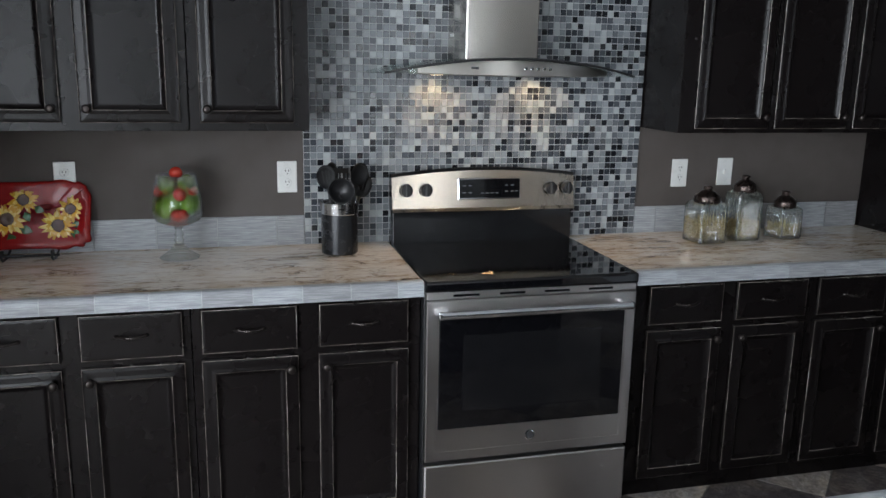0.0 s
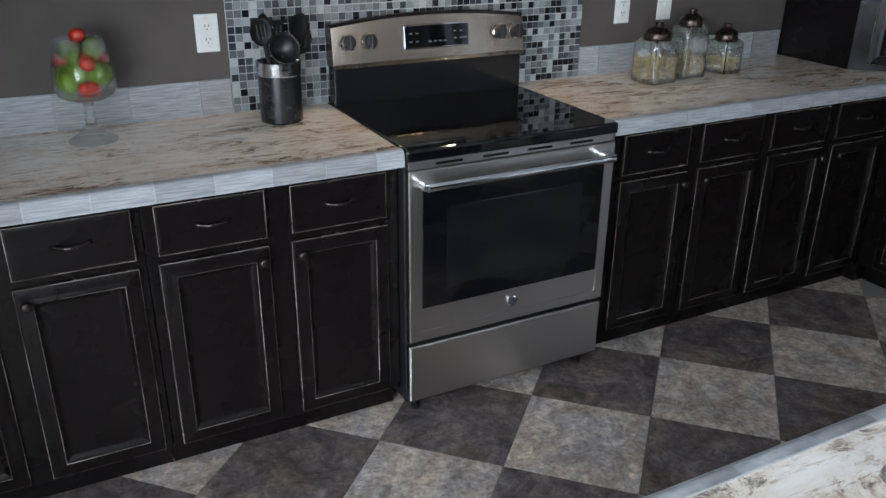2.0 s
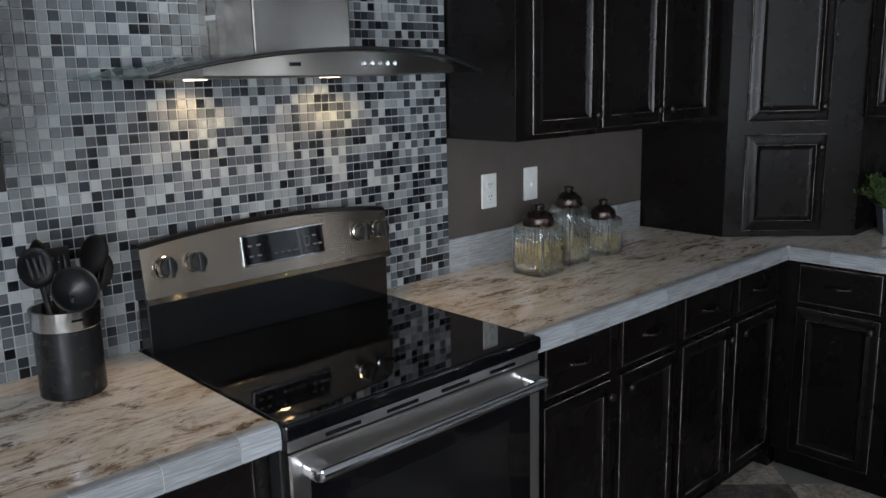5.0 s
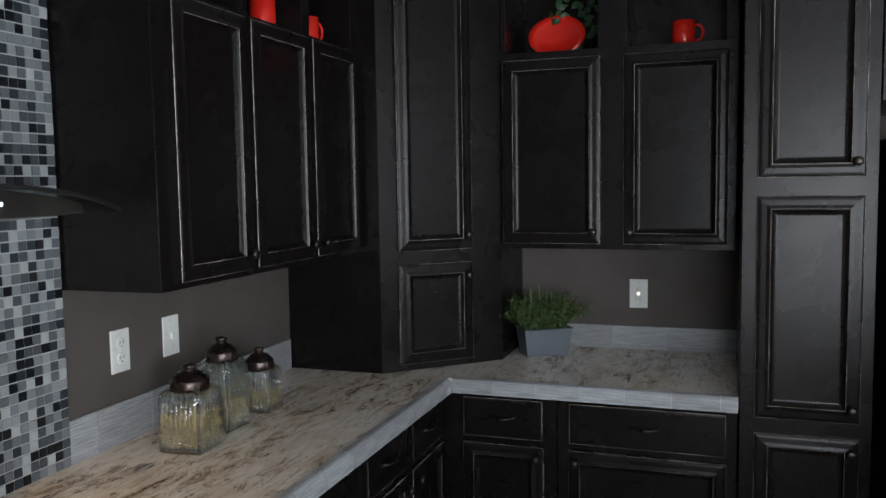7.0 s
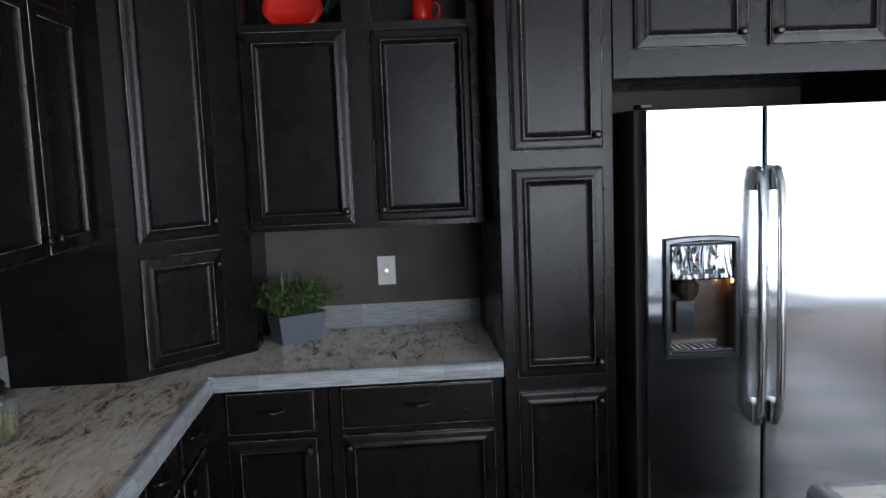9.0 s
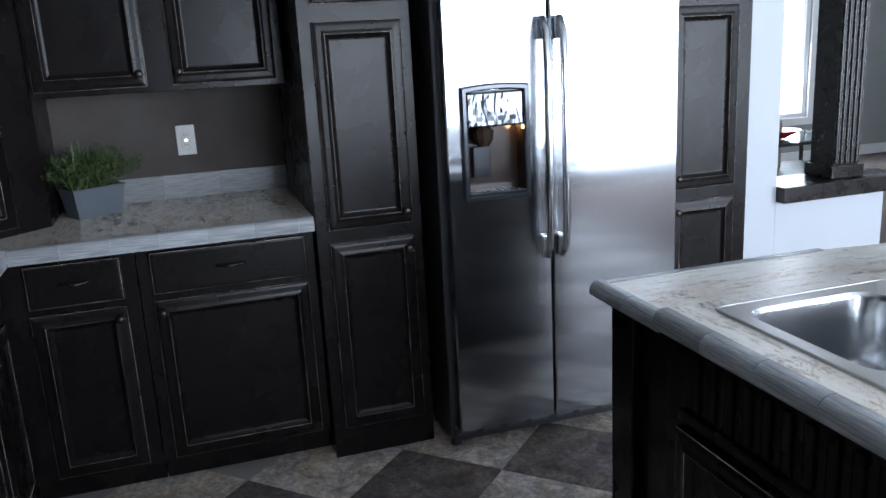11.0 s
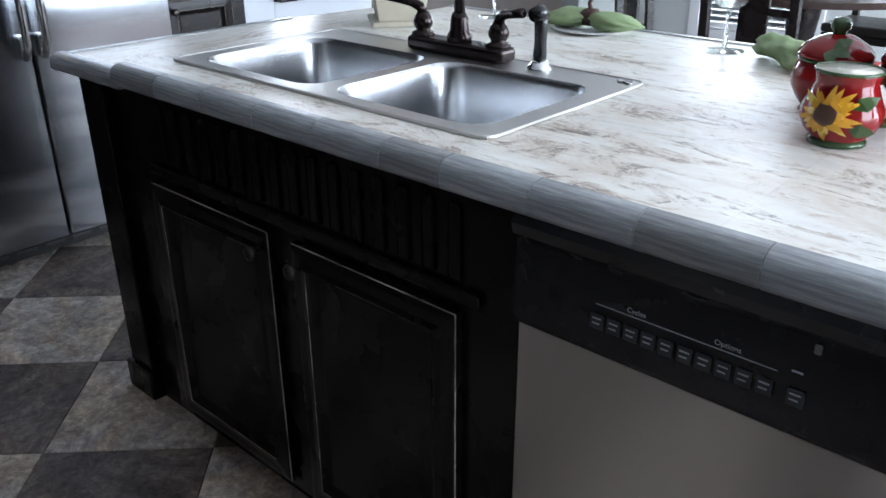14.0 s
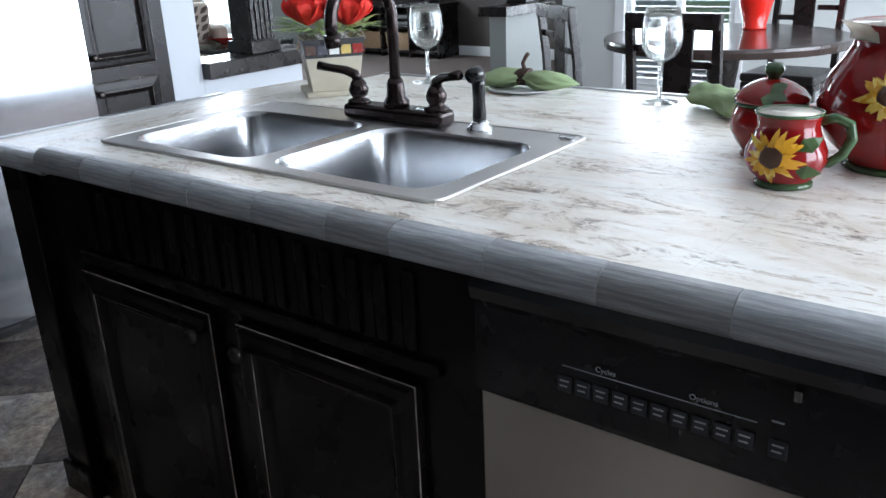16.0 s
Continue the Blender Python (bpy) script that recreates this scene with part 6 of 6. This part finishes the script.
bmesh.ops.solidify(bm, geom=bm.faces[:], thickness=0.004)
part("spout", bm, GLAZE_CREAM, pt, "cream-lined pouring lip", pose(0, 0, 0, 0, 0, 42), smooth=True)
ha = radians(205)
part("handle", tube([(r * math.cos(ha), r * math.sin(ha), z) for r, z in ((0.070, 0.225), (0.10, 0.238), (0.135, 0.215), (0.15, 0.165), (0.13, 0.115), (0.104, 0.095))], 0.012, 12), GLAZE_GREEN, pt, "green looped handle", smooth=True)
sunflower(pt, on_round(0.104, 0.145, 88, 14), 0.046, 41, 4, 0.10, 0.3, 0.7)
part("foot_ring", lathe([(0.066, 0.0), (0.0715, 0.001), (0.0712, 0.007), (0.067, 0.012)], 40), GLAZE_GREEN, pt, smooth=True)


# ---- dining corner ----
LEATHER = plain("black_leather", (0.018, 0.016, 0.015), 0.35, vary=0.2, scale=40, bumps=0.2)


def dining_chair(m):
    c = empty("dining_chair", m, "dark-stained wooden dining chair with black padded seat", "chair", "dining chairs")
    for sx in (-1, 1):
        part("front_leg", box((sx * 0.19 - 0.02, 0.17, 0), (sx * 0.19 + 0.02, 0.21, 0.42), 0.003), DARK_WOOD, c)
        bm = tube([(sx * 0.185, -0.20, 0), (sx * 0.185, -0.185, 0.44), (sx * 0.185, -0.20, 0.70), (sx * 0.185, -0.235, 0.955)], 0.024, 4)
        part("back_leg", bm, DARK_WOOD, c)
    part("seat_frame", box((-0.205, -0.195, 0.385), (0.205, 0.215, 0.425), 0.003), DARK_WOOD, c)
    part("seat", add_box(bmesh.new(), (-0.215, -0.175, 0.426), (0.215, 0.225, 0.478), 0.018, 0, 3), LEATHER, c, "black padded seat")
    part("top_rail", box((-0.20, -0.252, 0.895), (0.20, -0.212, 0.96), 0.005), DARK_WOOD, c)
    part("low_rail", box((-0.18, -0.215, 0.56), (0.18, -0.185, 0.60), 0.003), DARK_WOOD, c)
    part("splat", box((-0.035, -0.222, 0.60), (0.085, -0.205, 0.90), 0.003), DARK_WOOD, c)
    for bx, z in ((-0.11, 0.80), (0.13, 0.74)):
        part("cross_bar", box((bx - 0.06, -0.222, z), (bx + 0.06, -0.205, z + 0.03), 0.002), DARK_WOOD, c)
    return c


ch = dining_chair(pose(1.22, -1.79, 0, 0, 0, 180))
copy_thing(ch, pose(1.80, -2.06, 0, 0, 0, 143))
copy_thing(ch, pose(1.23, -3.40, 0, 0, 0, -4))
copy_thing(ch, pose(0.50, -2.75, 0, 0, 0, -92))
tbl = empty("dining_table", pose(1.38, -2.66, 0), "round dark-stained wooden dining table", "table")
part("tabletop", lathe([(0.0, 0.70), (0.58, 0.70), (0.615, 0.705), (0.62, 0.735), (0.616, 0.748), (0.60, 0.752), (0, 0.752)], 64), plain("table_top_wood", (0.03, 0.02, 0.017), 0.18, vary=0.4, scale=9), tbl)
part("pedestal", lathe([(0.0, 0.02), (0.10, 0.05), (0.08, 0.12), (0.06, 0.4), (0.09, 0.66), (0.2, 0.699), (0, 0.699)], 32), DARK_WOOD, tbl)
for k in range(4):
    part("foot", tube(arc((0.05, 0, 0.11), (0.36, 0, 0.022), (0, 0, 0.02), 6), 0.022, 8), DARK_WOOD, tbl, "", pose(0, 0, 0, 0, 0, 45 + 90 * k))
part_v = empty("vase", pose(1.33, -2.98, 0.7525) @ Matrix.Diagonal((1.12, 1.12, 1.12, 1)), "tall bright red glazed vase on the dining table", "vase")
part("body", lathe([(0.0, 0), (0.055, 0), (0.058, 0.006), (0.052, 0.012), (0.066, 0.08), (0.095, 0.20), (0.105, 0.27), (0.09, 0.31), (0.07, 0.33), (0.066, 0.33), (0.085, 0.30), (0, 0.1)], 40), BRIGHT_RED, part_v, smooth=True)


# windows
def window(name, m, w, h, label, blinds):
    """Frame, panes and, where it hangs, a slatted blind; x across, z up, y to the outside."""
    o = tagged(empty(name, m, label, "window"), kind="structure")
    bm = bmesh.new()
    t = 0.05
    for lo, hi in (((-w / 2, 0.02, 0), (-w / 2 + t, 0.07, h)), ((w / 2 - t, 0.02, 0), (w / 2, 0.07, h)), ((-w / 2 + t, 0.02, 0), (w / 2 - t, 0.07, t)), ((-w / 2 + t, 0.02, h - t), (w / 2 - t, 0.07, h)), ((-0.025, 0.02, t), (0.025, 0.07, h - t))):
        add_box(bm, lo, hi)
    part("window_frame", bm, WHITE, o)
    bm = bmesh.new()
    for lo, hi in (((-w / 2 - 0.08, -0.018, -0.08), (-w / 2, 0, h + 0.08)), ((w / 2, -0.018, -0.08), (w / 2 + 0.08, 0, h + 0.08)), ((-w / 2, -0.018, h), (w / 2, 0, h + 0.08)), ((-w / 2, -0.018, -0.08), (w / 2, 0, 0))):
        add_box(bm, lo, hi, 0.003)
    part("window_trim", bm, WHITE, o)
    for sx in (-1, 1):
        pn = part("pane", box((sx * w / 4 - w / 4 + 0.04, 0.043, t), (sx * w / 4 + w / 4 - 0.04, 0.047, h - t)), CLEAR, o)
        pn.visible_shadow = False
    if blinds:
        for k in range(int(h / 0.045)):
            part("slat", box((-w / 2 + 0.01, -0.012, 0.01 + 0.045 * k), (w / 2 - 0.01, 0.018, 0.013 + 0.045 * k)), WHITE, o, "", None)
    return o


window("window_1", pose(-2.301, -2.3, 0.04, 0, 0, 90), 3.9, 2.2, "wide white-framed glass door to the garden", False)
# added out of view as the opening for the kitchen fill light
window("fill_window", pose(-2.301, 0.575, 0.35, 0, 0, 90), 1.45, 1.8, "unseen white-framed window added to light the kitchen", False)
window("window_2", pose(2.325, -4.381, 0.15, 0, 0, 180), 0.85, 1.97, "white-framed window with white slatted blinds", True)
window("window_3", pose(7.399, -4.0, 0.48, 0, 0, -90), 1.2, 1.72, "bright white-framed living room window", False)

setting("backdrop", box((9.4, -9.0, -0.3), (9.45, 1.0, 4.0)), DAY_GLOW, "bright white daylight beyond the living room window", "backdrop")

# ---- living room ----
md = empty("media_console", pose(6.45, -6.36, 0, 0, 0, 180), "dark wood media console with open shelves", "media console")
part("top", box((-0.68, -0.42, 0.57), (0.68, 0.0, 0.61), 0.004), DARK_WOOD, md)
part("floor_board", box((-0.66, -0.40, 0.05), (0.66, 0.0, 0.08), 0.003), DARK_WOOD, md)
for x in (-0.66, -0.22, 0.22, 0.64):
    part("upright", box((x - 0.012, -0.40, 0.0), (x + 0.012, 0.0, 0.569), 0.002), DARK_WOOD, md)
for x in (-0.44, 0.0, 0.43):
    part("shelf", box((x - 0.205, -0.39, 0.33), (x + 0.205, 0.0, 0.35), 0.002), DARK_WOOD, md)
BASKET = plain("wicker", (0.24, 0.16, 0.09), 0.8, vary=0.5, scale=50, bumps=0.6)
for x in (-0.43, 0.0):
    b = empty("basket", pose(6.45 - x, -6.16, 0.0805), "woven wicker basket on the console shelf", "basket", "baskets")
    bm, lp = rings([([(-0.17, -0.14, 0), (0.17, -0.14, 0), (0.17, 0.14, 0), (-0.17, 0.14, 0)], 0), ([(-0.19, -0.16, 0.2), (0.19, -0.16, 0.2), (0.19, 0.16, 0.2), (-0.19, 0.16, 0.2)], 0), ([(-0.18, -0.15, 0.2), (0.18, -0.15, 0.2), (0.18, 0.15, 0.2), (-0.18, 0.15, 0.2)], 0), ([(-0.16, -0.13, 0.02), (0.16, -0.13, 0.02), (0.16, 0.13, 0.02), (-0.16, 0.13, 0.02)], 0)])
    bm.faces.new(lp[0][::-1]), bm.faces.new(lp[-1])
    part("weave", bm, BASKET, b)
for x, z in ((0.02, 0.351), (0.0, 0.4305)):
    bk = empty("av_box", pose(6.43 - x, -6.18, z), "flat black player box with pale front", "player")
    part("case", box((-0.17, -0.12, 0), (0.17, 0.12, 0.055), 0.003), BLACK_MATT, bk)
    part("front", box((-0.14, 0.1205, 0.012), (0.14, 0.124, 0.044), 0.001), CHROME, bk)
tv = empty("television", pose(6.22, -6.2, 0.6105, 0, 0, 180), "black flat-screen television on the console", "television")
part("foot", box((-0.2, -0.10, 0), (0.2, 0.10, 0.015), 0.004), BLACK, tv)
part("neck", box((-0.03, -0.015, 0.015), (0.03, 0.015, 0.08)), BLACK, tv)
part("case", box((-0.53, -0.02, 0.075), (0.53, 0.03, 0.70), 0.008), BLACK, tv)
part("screen", box((-0.50, -0.0225, 0.105), (0.50, -0.0202, 0.67)), BLACK_GLASS, tv, "dark glossy screen")
tc = empty("coffee_table", pose(6.55, -3.62, 0), "dark metal coffee table with glass top", "coffee table")
part("glass_top", box((-0.35, -0.5, 0.415), (0.35, 0.5, 0.427), 0.003), SMOKE, tc)
part("frame", add_box(box((-0.34, -0.49, 0.385), (0.34, -0.46, 0.4145)), (-0.34, 0.46, 0.385), (0.34, 0.49, 0.4145)), IRON, tc)
part("shelf", box((-0.33, -0.46, 0.10), (0.33, 0.46, 0.12)), IRON, tc)
for sx in (-0.32, 0.32):
    part("side_rail", box((sx - 0.015, -0.46, 0.385), (sx + 0.015, 0.46, 0.4145)), IRON, tc)
    for sy in (-0.475, 0.475):
        part("leg", box((sx - 0.014, sy - 0.014, 0), (sx + 0.014, sy + 0.014, 0.385)), IRON, tc)
rb = empty("red_bowl", pose(6.5, -3.52, 0.4275), "shallow dark red glazed bowl on the coffee table", "bowl")
part("dish", lathe([(0.0, 0), (0.06, 0), (0.07, 0.01), (0.17, 0.06), (0.19, 0.075), (0.18, 0.075), (0.07, 0.02), (0, 0.015)], 36), GLAZE_DARK_RED, rb, smooth=True)
FABRIC = plain("taupe_fabric", (0.27, 0.23, 0.19), 0.9, vary=0.2, scale=50, bumps=0.4)
so = empty("armchair", pose(7.0, -3.3, 0, 0, 0, -112), "taupe upholstered armchair by the window", "armchair")
part("seat", add_box(bmesh.new(), (-0.30, -0.36, 0.12), (0.30, 0.22, 0.43), 0.04, 0, 3), FABRIC, so)
part("backrest", add_box(bmesh.new(), (-0.36, 0.14, 0.12), (0.36, 0.34, 0.86), 0.06, 0, 3), FABRIC, so)
for sx in (-1, 1):
    part("arm", add_box(bmesh.new(), (sx * 0.36 - 0.07, -0.36, 0.10), (sx * 0.36 + 0.07, 0.20, 0.60), 0.05, 0, 3), FABRIC, so)
    for sy in (-0.3, 0.28):
        part("leg", box((sx * 0.33 - 0.02, sy - 0.02, 0), (sx * 0.33 + 0.02, sy + 0.02, 0.13)), DARK_WOOD, so)
pw = empty("throw_pillow", pose(6.86, -3.36, 0.43, 12, 0, -112), "cream throw pillow with dark leaf shapes", "pillow")
bm = add_box(bmesh.new(), (-0.20, -0.06, 0.0), (0.20, 0.06, 0.40), 0.055, 0, 4)
part("cushion", bm, plain("cream_fabric", (0.42, 0.37, 0.31), 0.9, bumps=0.4), pw, smooth=True)
bm = bmesh.new()
for i in range(4):
    for k in range(4):
        x, z = -0.135 + 0.09 * i, 0.06 + 0.085 * k
        blade(bm, (x - 0.035, -0.0612, z - 0.01), (x + 0.040, -0.0612, z + 0.065), 0.027, 0.0008, 0, (0, -1, 0))
part("leaf_print", bm, plain("leaf_print_brown", (0.09, 0.07, 0.06), 0.9), pw)


# ---- small pieces: mosaic and floor ----
def make_mosaic():
    x0, z0, pitch = 0.2915, TOP, 0.02545
    nx, nz = 55, 60
    wall = tagged(part("mosaic_panel", box((x0, BACK - 0.009, TOP), (x0 + nx * pitch, BACK - 0.0005, TOP + nz * pitch)), GROUT), "panel of small grey, white and black glass mosaic tiles", "mosaic")
    rng = random.Random(4)
    s, t = pitch / 2 - 0.0013, 0.003

    def quad(cx, cz, b):
        return [(cx - s, -0.0, cz - s), (cx + s, 0, cz - s), (cx + s, 0, cz + s), (cx - s, 0, cz + s)], [(cx - s + b, -t, cz - s + b), (cx + s - b, -t, cz - s + b), (cx + s - b, -t, cz + s - b), (cx - s + b, -t, cz + s - b)]

    a, c = quad(0, 0, 0.0008)
    single = bpy.data.meshes.new("mosaic_tile")
    single.from_pydata(a + c, [], [(4, 5, 6, 7), (0, 1, 5, 4), (1, 2, 6, 5), (2, 3, 7, 6), (3, 0, 4, 7)])
    single.materials.append(MOSAIC_ONE)
    verts, faces = [], []
    y = BACK - 0.0092
    for i in range(nx):
        for j in range(nz):
            cx, cz = x0 + (i + 0.5) * pitch, z0 + (j + 0.5) * pitch
            if 40 <= i < 55 and 2 <= j < 20:
                ob = new("mosaic_tile", single)
                ob.parent = wall
                ob.matrix_basis = pose(cx, y - 0.0004 - rng.random() * 0.0006, cz, rng.uniform(-1.6, 1.6), 0, rng.uniform(-1.6, 1.6))
            else:
                k = len(verts)
                a, c = quad(cx, cz, 0.0008)
                dy = y - rng.random() * 0.0006
                tx, tz = rng.uniform(-0.03, 0.03), rng.uniform(-0.03, 0.03)
                verts += [(px, py + dy + (0.0 if py == 0 else (px - cx) * tx + (pz - cz) * tz), pz) for px, py, pz in a + c]
                faces += [(k + 4, k + 5, k + 6, k + 7), (k, k + 1, k + 5, k + 4), (k + 1, k + 2, k + 6, k + 5), (k + 2, k + 3, k + 7, k + 6), (k + 3, k, k + 4, k + 7)]
    me = bpy.data.meshes.new("mosaic_tiles")
    me.from_pydata(verts, [], faces)
    me.materials.append(MOSAIC)
    ob = new("mosaic_tiles", me)
    ob.parent = wall
    tagged(ob, kind="stuff")


make_mosaic()


def make_floor():
    base = setting("floor", box((-2.3, -1.2, -0.1), (2.98, BACK, -0.004)), FLOOR_GROUT, "checked vinyl floor of grey-brown and charcoal tiles laid diagonally", "floor")
    setting("floor_under_cabinets", box((2.98, -0.302, -0.1), (EAST, BACK, -0.004)), FLOOR_GROUT, "plain grey floor under the cabinets", "floor")
    d, ox, oy = 0.575, 0.489, 2.372
    h, b = d / 2 - 0.0018, 0.001
    meshes = []
    for mat in (FLOOR_DARK, FLOOR_LIGHT):
        me = bpy.data.meshes.new("floor_tile")
        lowr = [(h, 0, -0.004), (0, h, -0.004), (-h, 0, -0.004), (0, -h, -0.004)]
        upr = [(h - b, 0, 0), (0, h - b, 0), (-h + b, 0, 0), (0, -h + b, 0)]
        me.from_pydata(lowr + upr, [], [(4, 5, 6, 7), (0, 1, 5, 4), (1, 2, 6, 5), (2, 3, 7, 6), (3, 0, 4, 7)])
        me.materials.append(mat)
        meshes.append(me)
    for i in range(-8, 6):
        for j in range(-7, 3):
            for k in range(2):
                x, y = ox + d * (i + (0.5 if k == 0 else 0)), oy + d * (j + (0 if k == 0 else 0.5))
                if -2.1 < x < 2.9 and -1.2 < y < 3.0:
                    ob = new("floor_tile", meshes[k])
                    ob.parent = base
                    ob.matrix_basis = pose(x, y, 0)


make_floor()
